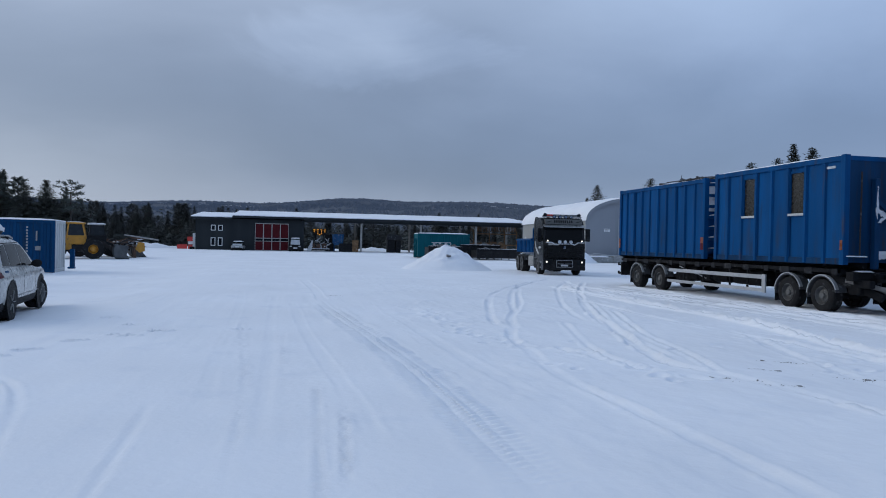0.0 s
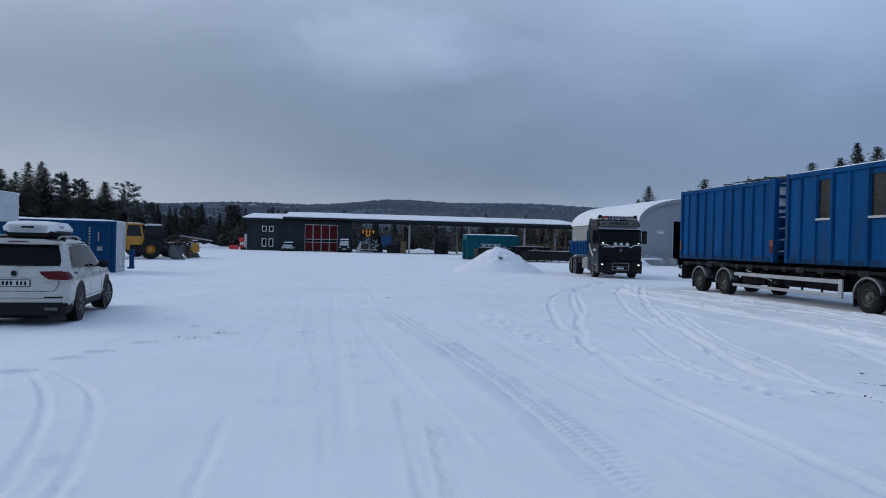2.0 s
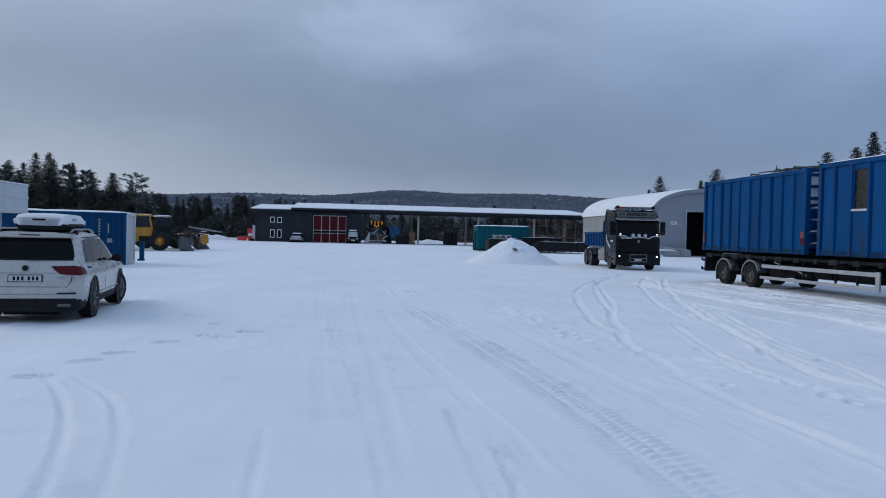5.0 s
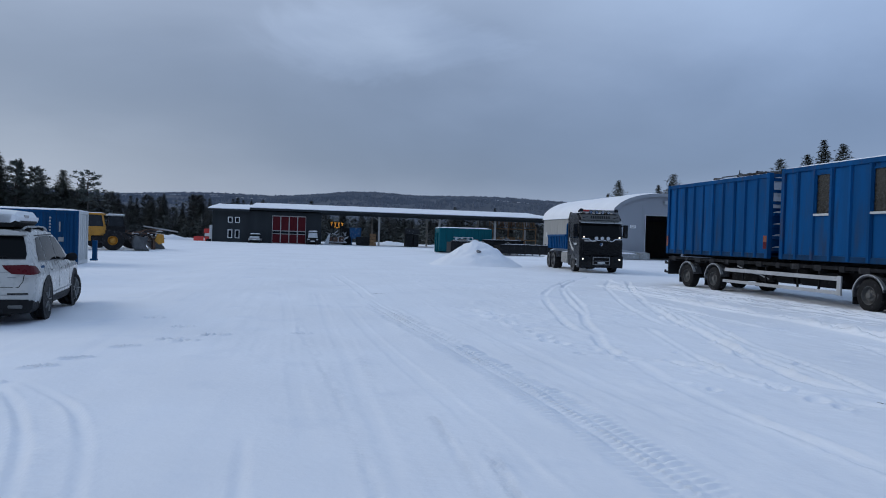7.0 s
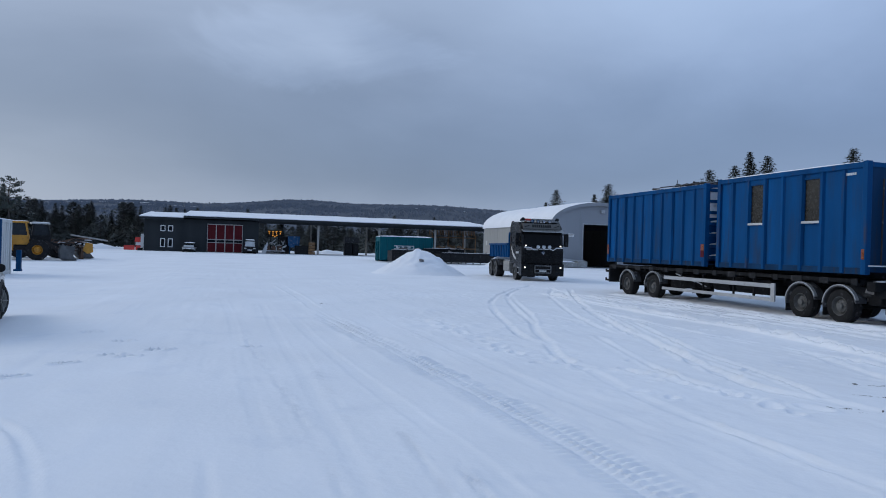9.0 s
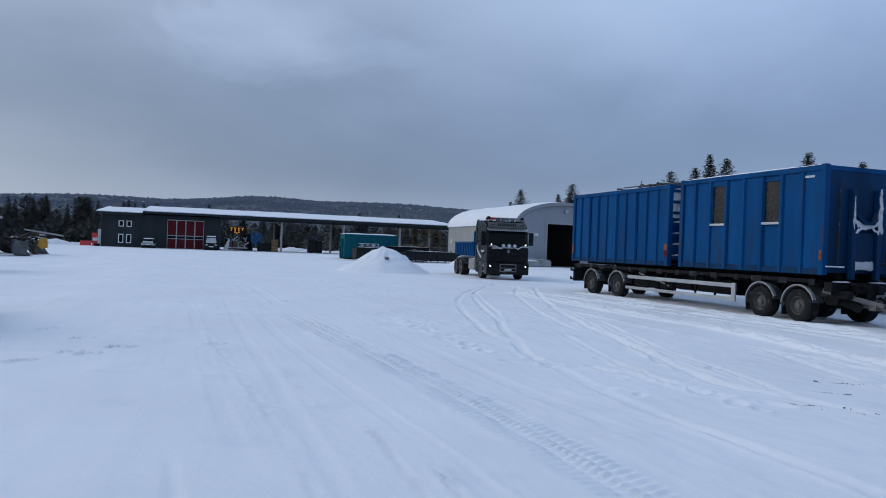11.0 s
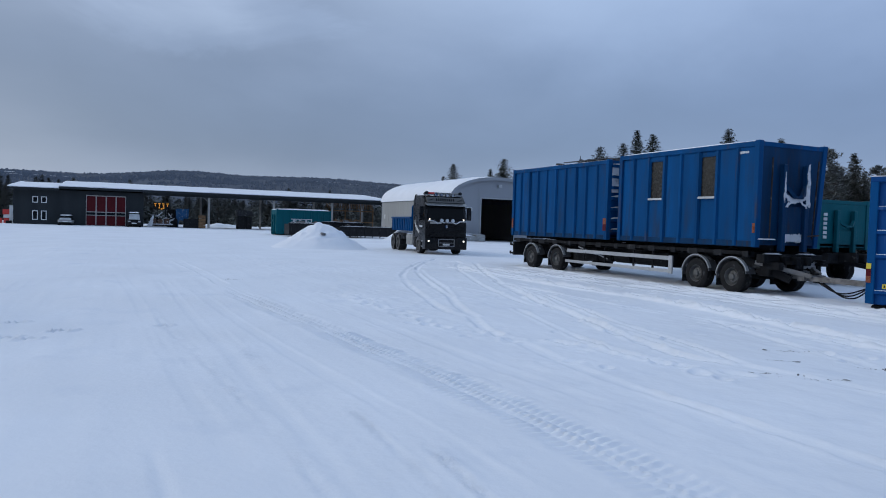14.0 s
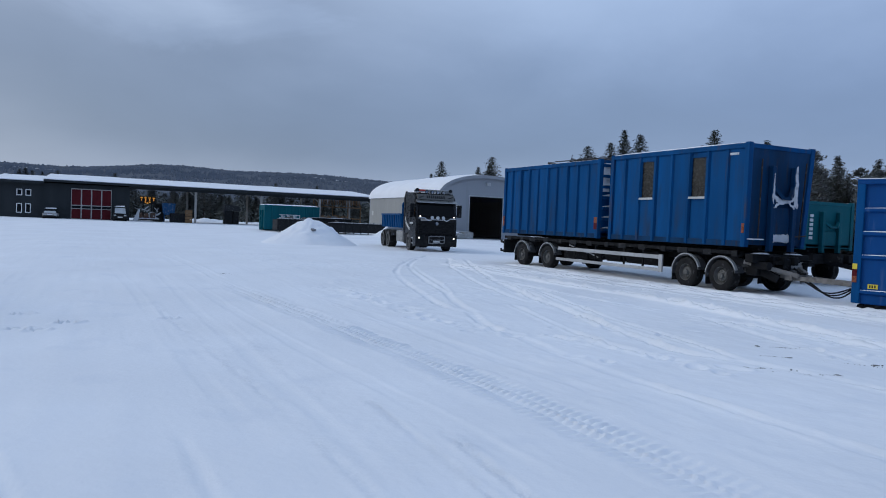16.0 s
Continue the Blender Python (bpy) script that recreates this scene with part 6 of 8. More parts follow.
    for s in (-1, 1):
        patch("headlamp", [((s * 0.45, 0.70), (s * 0.72, 0.70)), ((s * 0.45, 0.80), (s * 0.78, 0.80))], "window_dark", n=5, m=2, sign=-1)
    return c


estate_car()
rb = thing("roof_box", -6.15, 15.45, -0.345, 7.5, "white roof box with black base on a car's roof bars", "roof box")
bm = bmesh.new()
OX = 0.12


def rbsec(y, w, z0, z1):
    half = [(w * 0.96, z0), (w, z0 + 0.08), (w * 0.97, z1 - 0.1), (w * 0.86, z1 - 0.02), (w * 0.4, z1)]
    return [(OX + x, y, z) for x, z in half] + [(OX - x, y, z) for x, z in half[::-1]]


loft(bm, [rbsec(-0.625, 0.34, 2.03, 2.06), rbsec(-0.615, 0.39, 2.01, 2.09), rbsec(-0.595, 0.425, 1.995, 2.12), rbsec(-0.55, 0.448, 1.985, 2.15), rbsec(-0.45, 0.456, 1.98, 2.175), rbsec(-0.2, 0.46, 1.98, 2.19), rbsec(0.7, 0.45, 1.98, 2.19), rbsec(1.2, 0.39, 1.98, 2.13), rbsec(1.45, 0.29, 1.99, 2.06)])
part("lid", bm, "white_paint", rb)
bm = bmesh.new()
loft(bm, [[(OX + x, y, z) for x, z in ((w, 2.0), (w * 0.98, 1.96), (w * 0.84, 1.885), (-w * 0.84, 1.885), (-w * 0.98, 1.96), (-w, 2.0))] for y, w in ((-0.595, 0.39), (-0.5, 0.44), (-0.2, 0.452), (0.8, 0.445), (1.4, 0.27))])
part("base", bm, "plastic", rb)
bm = bmesh.new()
box(bm, OX - 0.12, OX + 0.1, -0.632, -0.60, 2.05, 2.085, 0.006)
part("badge", bm, "plastic", rb)
bm = bmesh.new()
box(bm, OX + 0.44, OX + 0.462, -0.25, 0.05, 2.05, 2.1)
part("lettering", bm, "frame", rb)
for y in (-0.25, 0.75):
    bm = bmesh.new()
    box(bm, -0.68, 0.68, y - 0.035, y + 0.035, 1.85, 1.885, 0.01)
    b_ = part("cross_bar", bm, "plastic", rb)
    for s in (-1, 1):
        bm = bmesh.new()
        box(bm, s * 0.62 - 0.06, s * 0.62 + 0.06, y - 0.06, y + 0.06, 1.72, 1.875, 0.02)
        part("foot", bm, "plastic", b_)


# ---- containers behind the car ----
def ship_container(x, y, ln, ht, wd, label, side="navy_cont", end="white_cont", z=0.0, rz=0.0):
    """Its near right corner at (x, y); the long side runs towards -x, corrugated in steps."""
    c = thing("shipping_container", x, y, z, rz, label, "container", "shipping containers")
    bm = bmesh.new()
    prof, k, xx = [], 0, -ln + 0.12
    while xx < -0.12:
        prof += [(xx, 0.0 if k % 2 == 0 else 0.04), (xx + 0.1, 0.0 if k % 2 == 0 else 0.04)]
        xx += 0.14
        k += 1
    poly = [(p, q + 0.03) for p, q in prof] + [(-0.12, 0.2), (-ln + 0.12, 0.2)]
    prism(bm, poly, 0.18, ht - 0.12, "z")
    part("side_wall", bm, side, c)
    bm = bmesh.new()
    box(bm, -ln + 0.1, -0.1, 0.21, wd - 0.05, 0.15, ht - 0.06)
    part("core", bm, side, c)
    bm = bmesh.new()
    prof = []
    for k in range(9):
        y0 = 0.14 + k * (wd - 0.28) / 9
        prof += [(-0.035 if k % 2 else -0.075, y0), (-0.035 if k % 2 else -0.075, y0 + (wd - 0.28) / 9 - 0.03)]
    prism(bm, prof + [(-0.1, wd - 0.14), (-0.1, 0.14)], 0.18, ht - 0.12, "z")
    part("end_wall", bm, end, c, "pale corrugated end wall")
    for xa in (-ln, -0.13):
        for ya in (0, wd - 0.13):
            bm = bmesh.new()
            box(bm, xa, xa + 0.13, ya, ya + 0.13, 0, ht, 0.01)
            part("corner_post", bm, side if ya == 0 else end, c)
    for ya in (0, wd - 0.1):
        for za, zb in ((0.02, 0.18), (ht - 0.12, ht)):
            bm = bmesh.new()
            box(bm, -ln + 0.13, -0.13, ya, ya + 0.1, za, zb)
            part("rail", bm, side, c)
    for za, zb in ((0.02, 0.18), (ht - 0.12, ht)):
        bm = bmesh.new()
        box(bm, -0.11, -0.01, 0.13, wd - 0.13, za, zb)
        part("end_rail", bm, end, c)
    bm = bmesh.new()
    rough_snow(bm, -ln - 0.02, 0.02, -0.02, wd, ht, 0.09, 30, 10, int(x) % 7)
    part("snow_layer", bm, "snow", c, smooth=True)
    return c


blue_ship = ship_container(-10.85, 36.5, 6.06, 2.47, 2.44, "faded blue shipping container with pale end and snowy roof", rz=6.0, z=-0.17)
bm = bmesh.new()
for k in range(9):
    z = 2.08 - k * 0.14
    box(bm, -1.2, -1.13, -0.004, 0.028, z, z + 0.08)
part("lettering", bm, "frame", blue_ship, "faint upright lettering reduced to bars")
bm = bmesh.new()
box(bm, -0.82, -0.6, -0.004, 0.028, 1.05, 1.25)
box(bm, -0.8, -0.74, -0.004, 0.028, 1.5, 1.95)
part("label_plate", bm, "tank", blue_ship)
light_ship = ship_container(-17.7, 36.0, 6.06, 2.47, 2.44, "pale blue shipping container standing in line with another", "bright_blue", z=-0.17)
bm = bmesh.new()
box(bm, -0.11, 0.11, -0.1, 0.1, 0, 1.05, 0.02)
box(bm, -0.2, 0.13, -0.15, 0.15, 0, 0.1, 0.02)
bol = part("steel_bollard", bm, "navy_cont")
bol.matrix_basis = pose(-11.35, 41.0, -0.15)
tagged(bol, "short dark blue steel bollard beside a container", "bollard")

# pale sheet-metal canopy on posts with a red cabinet under it
cnp = thing("canopy", -14.25, 28.0, -0.15, 0, "pale sheet-metal canopy box on steel posts", "canopy")
bm = bmesh.new()
box(bm, -3.2, 1.85, -0.6, 1.8, 2.22, 3.26, 0.02)
part("box_body", bm, "silver", cnp)
bm = bmesh.new()
for z in (2.20, 2.74, 3.22):
    box(bm, -3.22, 1.88, -0.63, 1.83, z, z + 0.06, 0.01)
part("edge_trim", bm, "white_cont", cnp)
for x in (-2.9, 0.95):
    for y in (-0.3, 1.5):
        bm = bmesh.new()
        box(bm, x - 0.08, x + 0.08, y - 0.08, y + 0.08, 0, 2.2)
        part("post", bm, "galv", cnp)
bm = bmesh.new()
rough_snow(bm, -3.2, 1.85, -0.6, 1.8, 3.28, 0.08, 12, 6, 5)
part("snow_layer", bm, "snow", cnp, smooth=True)
bm = bmesh.new()
box(bm, 1.5, 1.7, -0.5, -0.2, 2.05, 2.22, 0.02)
part("lamp", bm, "plastic", cnp)
cab = thing("red_cabinet", -13.35, 27.7, -0.15, 0, "red and white cabinet with a plain round mark under a canopy", "cabinet")
bm = bmesh.new()
box(bm, -0.6, 0.55, -0.3, 0.6, 0.05, 2.1, 0.03)
part("body", bm, "red_barrier", cab)
bm = bmesh.new()
box(bm, 0.1, 0.5, -0.335, -0.3, 0.9, 2.0, 0.01)
fr_ = part("front_panel", bm, "white_paint", cab)
bm = bmesh.new()
cyl(bm, (0.3, -0.345, 1.6), (0, 1, 0), 0.16, 0.02, 24)
part("round_mark", bm, "navy_cont", fr_)
bm = bmesh.new()
cyl(bm, (0.3, -0.358, 1.6), (0, 1, 0), 0.10, 0.006, 24)
part("round_mark_centre", bm, "white_paint", fr_)


# ---- black tipper truck ----
def tipper_truck():
    t = thing("tipper_truck", 14.76, 37.8, 0.0, -7.0, "black tipper truck with blue body, lit lamps and snow-caked chassis", "truck")
    # cab: front at y = -1.38, back at 0.95
    bm = bmesh.new()
    prism(bm, [(-1.36, 0.95), (-1.38, 1.75), (-1.30, 1.95), (-1.10, 2.85), (-0.95, 3.12), (-0.55, 3.40), (0.85, 3.44), (0.95, 3.34), (0.95, 0.95)], -1.22, 1.22, "x")
    bmesh.ops.bevel(bm, geom=bm.edges[:], offset=0.06, segments=2, affect="EDGES", profile=0.5)
    part("cab", bm, "truck_black", t)
    bm = bmesh.new()
    prism(bm, [(-1.43, 0.30), (-1.45, 0.95), (-1.36, 1.0), (0.2, 1.0), (0.2, 0.75), (-0.75, 0.75), (-0.9, 0.30)], -1.23, 1.23, "x")
    part("bumper", bm, "truck_black", t)
    bm = bmesh.new()
    quadpatch(bm, [(-1.08, -1.325, 2.0), (1.08, -1.325, 2.0), (1.02, -1.135, 2.82), (-1.02, -1.135, 2.82)], -0.02)
    for v in bm.verts:
        v.co.y -= 0.03
    part("windscreen", bm, "car_glass", t, "dark windscreen")
    bm = bmesh.new()
    prism(bm, [(-1.46, 2.80), (-1.44, 2.84), (-1.12, 2.97), (-1.02, 2.97), (-1.06, 2.88)], -1.18, 1.18, "x")
    part("sun_visor", bm, "dull_chrome", t, "pale snow-dusted sun visor")
    bm = bmesh.new()   # pale sign box over the windscreen
    prism(bm, [(-1.14, 2.99), (-1.0, 3.30), (-0.80, 3.30), (-0.86, 2.99)], -1.08, 1.08, "x")
    rs = part("roof_sign", bm, "rim", t, "pale roof sign with dark bars")
    for k in range(9):
        bm = bmesh.new()
        x = -0.52 + k * 0.125
        bar(bm, (x, -1.105, 3.08), (x, -1.035, 3.23), 0.07, 0.03)
        part("sign_bar", bm, "plastic", rs)
    for x in (-0.86, 0.86):
        bm = bmesh.new()
        bar(bm, (x - 0.14, -1.095, 3.10), (x + 0.14, -1.055, 3.19), 0.05, 0.03)
        part("sign_bar", bm, "plastic", rs)
    bm = bmesh.new()
    tube(bm, (-1.12, -0.80, 3.44), (1.12, -0.80, 3.44), 0.03)
    for x in (-1.08, -0.4, 0.4, 1.08):
        tube(bm, (x, -0.70, 3.30), (x, -0.80, 3.44), 0.025)
    lb = part("lamp_bar", bm, "dull_chrome", t)
    for x in (-0.5, -0.17, 0.17, 0.5):
        bm = bmesh.new()
        cyl(bm, (x, -0.85, 3.44), (0, 1, 0), 0.105, 0.1, 18)
        sl = part("spot_lamp", bm, "black", lb)
        bm = bmesh.new()
        cyl(bm, (x, -0.905, 3.44), (0, 1, 0), 0.085, 0.012, 18)
        part("lens", bm, "chrome", sl)
    bm = bmesh.new()   # warning-light bar on the roof
    box(bm, -0.98, 0.98, -0.62, -0.34, 3.47, 3.60, 0.03)
    wb = part("warning_bar", bm, "tank", t, "warning-light bar with a red end")
    for x0, x1, mt in ((-0.97, -0.52, "red_barrier"), (-0.46, -0.05, "tank"), (0.05, 0.46, "tank"), (0.52, 0.97, "dull_chrome")):
        bm = bmesh.new()
        box(bm, x0, x1, -0.65, -0.61, 3.485, 3.585, 0.012)
        part("lens", bm, mt, wb)
    for x in (-1.06, 1.06):   # corner marker lamps and handrails on the cab's front
        bm = bmesh.new()
        tube(bm, (x, -1.40, 1.10), (x, -1.40, 1.70), 0.018)
        part("handrail", bm, "black", t)
    for s_ in (-1, 1):
        bm = bmesh.new()
        for z in (0.42, 0.72):
            box(bm, min(s_ * 1.18, s_ * 1.25), max(s_ * 1.18, s_ * 1.25), -0.98, -0.62, z, z + 0.05, 0.01)
        part("entry_step", bm, "galv", t)
        for yw, xw in ((0.0, 1.228), (4.55, 1.305), (5.92, 1.305)):
            bm = bmesh.new()
            lathe(bm, [(xw * s_, 0.33), ((xw + 0.012) * s_, 0.36), ((xw + 0.012) * s_, 0.45), (xw * s_, 0.49)], (0, yw, 0.5), cap=False)
            part("snow_ring", bm, "fender", t, "snow packed on the tyre wall", smooth=True)
    for x in (-1.0, 1.0):
        bm = bmesh.new()
        cyl(bm, (x * 0.6, 0.25, 3.52), (0, 0, 1), 0.09, 0.18, 14)
        part("beacon", bm, "orange", t)
        bm = bmesh.new()
        tube(bm, (x * 1.0, -0.2, 3.5), (x * 1.0, -0.7, 3.55), 0.06, 10, 0.11)
        part("air_horn", bm, "black", t)
    bm = bmesh.new()   # grille slats
    box(bm, -0.95, 0.95, -1.40, -1.37, 1.05, 1.72)
    gr_ = part("grille", bm, "plastic", t)
    for k in range(5):
        bm = bmesh.new()
        box(bm, -0.93, 0.93, -1.43, -1.40, 1.10 + k * 0.125, 1.16 + k * 0.125, 0.008)
        part("slat", bm, "truck_black", gr_)
    bm = bmesh.new()
    cyl(bm, (0, -1.44, 1.62), (0, 1, 0), 0.09, 0.03, 20)
    part("badge", bm, "chrome", gr_)
    bm = bmesh.new()
    box(bm, -0.95, -0.3, -1.415, -1.395, 1.76, 1.86)
    part("maker_mark", bm, "frame", t)
    bm = bmesh.new()
    for x0, x1, z0, z1 in ((-0.48, 0.48, 0.86, 0.90), (-0.48, 0.48, 0.46, 0.50), (-0.48, -0.44, 0.46, 0.90), (0.44, 0.48, 0.46, 0.90), (-0.42, 0.42, 0.66, 0.69)):
        box(bm, x0, x1, -1.53, -1.47, z0, z1, 0.008)
    part("bull_bar", bm, "dull_chrome", t, "dull metal bull bar")
    bm = bmesh.new()
    box(bm, -0.2, 0.2, -1.52, -1.46, 0.53, 0.63)
    part("number_plate", bm, "white_cont", t, "plain pale number plate")
    # light bar with round lamps across the front
    bm = bmesh.new()
    pts = [(-1.12, 1.92), (-0.75, 1.92), (-0.55, 1.78), (-0.4, 1.84), (0.4, 1.84), (0.55, 1.78), (0.75, 1.92), (1.12, 1.92)]
    for a, b in zip(pts[:-1], pts[1:]):
        tube(bm, (a[0], -1.52, a[1]), (b[0], -1.52, b[1]), 0.03)
    fb = part("front_lamp_bar", bm, "chrome", t, "chrome lamp bar")
    for x in (-0.33, 0.0, 0.33):
        bm = bmesh.new()
        cyl(bm, (x, -1.52, 1.95), (0, 1, 0), 0.12, 0.1, 20)
        sl = part("spot_lamp", bm, "black", fb)
        bm = bmesh.new()
        cyl(bm, (x, -1.575, 1.95), (0, 1, 0), 0.10, 0.012, 20)
        part("lens", bm, "silver", sl)
    for x, z, r in ((-1.0, 2.02, 0.035), (1.0, 2.02, 0.035), (-1.03, 0.78, 0.045), (1.03, 0.78, 0.045)):
        bm = bmesh.new()
        cyl(bm, (x, -1.46, z), (0, 1, 0), r, 0.06, 16)
        part("lit_lamp", bm, "headlamp", t, "lit white lamp")
    for s in (-1, 1):
        bm = bmesh.new()
        box(bm, min(s * .72, s * 1.18), max(s * .72, s * 1.18), -1.46, -1.40, 0.62, 0.92, 0.03)
        part("headlamp", bm, "window_dark", t)
        bm = bmesh.new()
        box(bm, s * 1.42 - 0.12, s * 1.42 + 0.12, -1.25, -1.02, 2.0, 2.75, 0.04)
        mi = part("mirror", bm, "truck_black", t)
        bm = bmesh.new()
        tube(bm, (s * 1.15, -1.1, 2.7), (s * 1.38, -1.12, 2.7), 0.03)
        tube(bm, (s * 1.15, -1.1, 2.1), (s * 1.38, -1.12, 2.1), 0.03)
        part("mirror_arm", bm, "black", mi)
        bm = bmesh.new()
        quadpatch(bm, [(s * 1.222, -1.12, 1.98), (s * 1.222, -0.1, 1.92), (s * 1.222, -0.1, 2.72), (s * 1.222, -0.98, 2.72)], 0.01 * s)
        part("side_window", bm, "car_glass", t)
        bm = bmesh.new()   # pale swoosh and lettering on the door
        for k in range(7):
            u = k / 6
            box(bm, min(s * 1.221, s * 1.228), max(s * 1.221, s * 1.228), 0.75 - 0.9 * u, 0.9 - 0.9 * u, 1.74 - 0.56 * u ** 0.6, 1.97 - 0.62 * u ** 0.6)
        part("swoosh", bm, "white_cont", t, "pale curved stripe on the cab side")
        bm = bmesh.new()
        for k in range(5):
            box(bm, min(s * 1.221, s * 1.228), max(s * 1.221, s * 1.228), -0.75 + k * 0.13, -0.66 + k * 0.13, 1.55, 1.67)
        part("lettering", bm, "letter", t)
        bm = bmesh.new()
        box(bm, min(s * 1.0, s * 1.24), max(s * 1.0, s * 1.24), 0.55, 1.0, 0.35, 0.95, 0.03)
        part("cab_step", bm, "black", t)
        bm = bmesh.new()
        prism(bm, [(1.0, 1.0), (1.0, 3.45), (1.3, 3.1), (1.25, 1.0)], s * 1.18, s * 1.22, "x")
        part("air_deflector", bm, "truck_black", t)
        bm = bmesh.new()
        box(bm, min(s * .75, s * 1.2), max(s * .75, s * 1.2), 1.5, 2.95, 0.42, 1.08, 0.08)
        part("fuel_tank", bm, "tank", t, "pale snow-dusted fuel tank", smooth=True)
        for y, r in ((0.0, 0.5), (4.55, 0.5), (5.92, 0.5)):
            wheel(t, s * 1.05, y, 0.5, 0.5, 0.34 if y == 0 else 0.5, s)
        bm = bmesh.new()
        arch(bm, (0.0, 0.5), 0.56, 0.60, s * 0.88, s * 1.23, 5, 175)
        part("front_mudguard", bm, "truck_black", t, smooth=True)
        for y in (4.55, 5.92):
            bm = bmesh.new()
            arch(bm, (y, 0.5), 0.57, 0.60, s * 0.78, s * 1.22, 25, 155)
            part("mudguard", bm, "fender", t, smooth=True)
        bm = bmesh.new()
        box(bm, min(s * .8, s * 1.22), max(s * .8, s * 1.22), 6.5, 6.53, 0.2, 0.8)
        part("mudflap", bm, "rubber", t)
    bm = bmesh.new()
    tube(bm, (-1.08, 1.2, 1.0), (-1.08, 1.2, 3.5), 0.06, 10)
    part("exhaust_stack", bm, "black", t)
    bm = bmesh.new()
    for sx in (-0.43, 0.43):
        box(bm, sx - 0.05, sx + 0.05, -0.6, 7.3, 0.78, 1.05)
    box(bm, -1.1, 1.1, 7.1, 7.3, 0.5, 0.8, 0.02)
    part("chassis", bm, "grime", t)
    bm = bmesh.new()
    rough_snow(bm, -0.9, 0.9, 6.7, 7.35, 1.06, 0.18, 10, 6, 3)
    part("snow_cake", bm, "dirty_snow", t)
    # tipping body
    bm = bmesh.new()
    y0, y1, z0, z1 = 1.75, 6.6, 1.28, 2.12
    box(bm, -1.2, 1.2, y0, y1, z0, z0 + 0.08)
    for s in (-1, 1):
        box(bm, min(s * 1.17, s * 1.22), max(s * 1.17, s * 1.22), y0, y1, z0, z1)
    box(bm, -1.17, 1.17, y1 - 0.06, y1, z0, z1 - 0.05)
    tb = part("tipper_body", bm, "blue", t, "blue ribbed steel tipper body")
    for s in (-1, 1):
        for k in range(11):
            yk = y0 + 0.25 + k * (y1 - y0 - 0.45) / 10
            bm = bmesh.new()
            box(bm, min(s * 1.22, s * 1.27), max(s * 1.22, s * 1.27), yk - 0.05, yk + 0.05, z0, z1 - 0.08, 0.012)
            part("rib", bm, "blue_rib", tb)
        bm = bmesh.new()
        box(bm, min(s * 1.16, s * 1.29), max(s * 1.16, s * 1.29), y0, y1, z1 - 0.08, z1 + 0.04, 0.01)
        part("top_rail", bm, "blue_rib", tb)
    bm = bmesh.new()
    prism(bm, [(y0 - 0.05, z0), (y0 + 0.03, z0), (y0 + 0.03, 2.75), (y0 - 0.25, 2.85), (y0 - 0.25, 2.78), (y0 - 0.05, 2.7)], -1.2, 1.2, "x")
    part("headboard", bm, "blue", tb)
    bm = bmesh.new()
    rough_snow(bm, -1.15, 1.15, y0 + 0.1, y1 - 0.1, z0 + 0.08, 0.2, 8, 14, 2)
    part("snow_load", bm, "dirty_snow", tb)
    t.scale = (0.95, 0.95, 0.93)
    return t


tipper_truck()


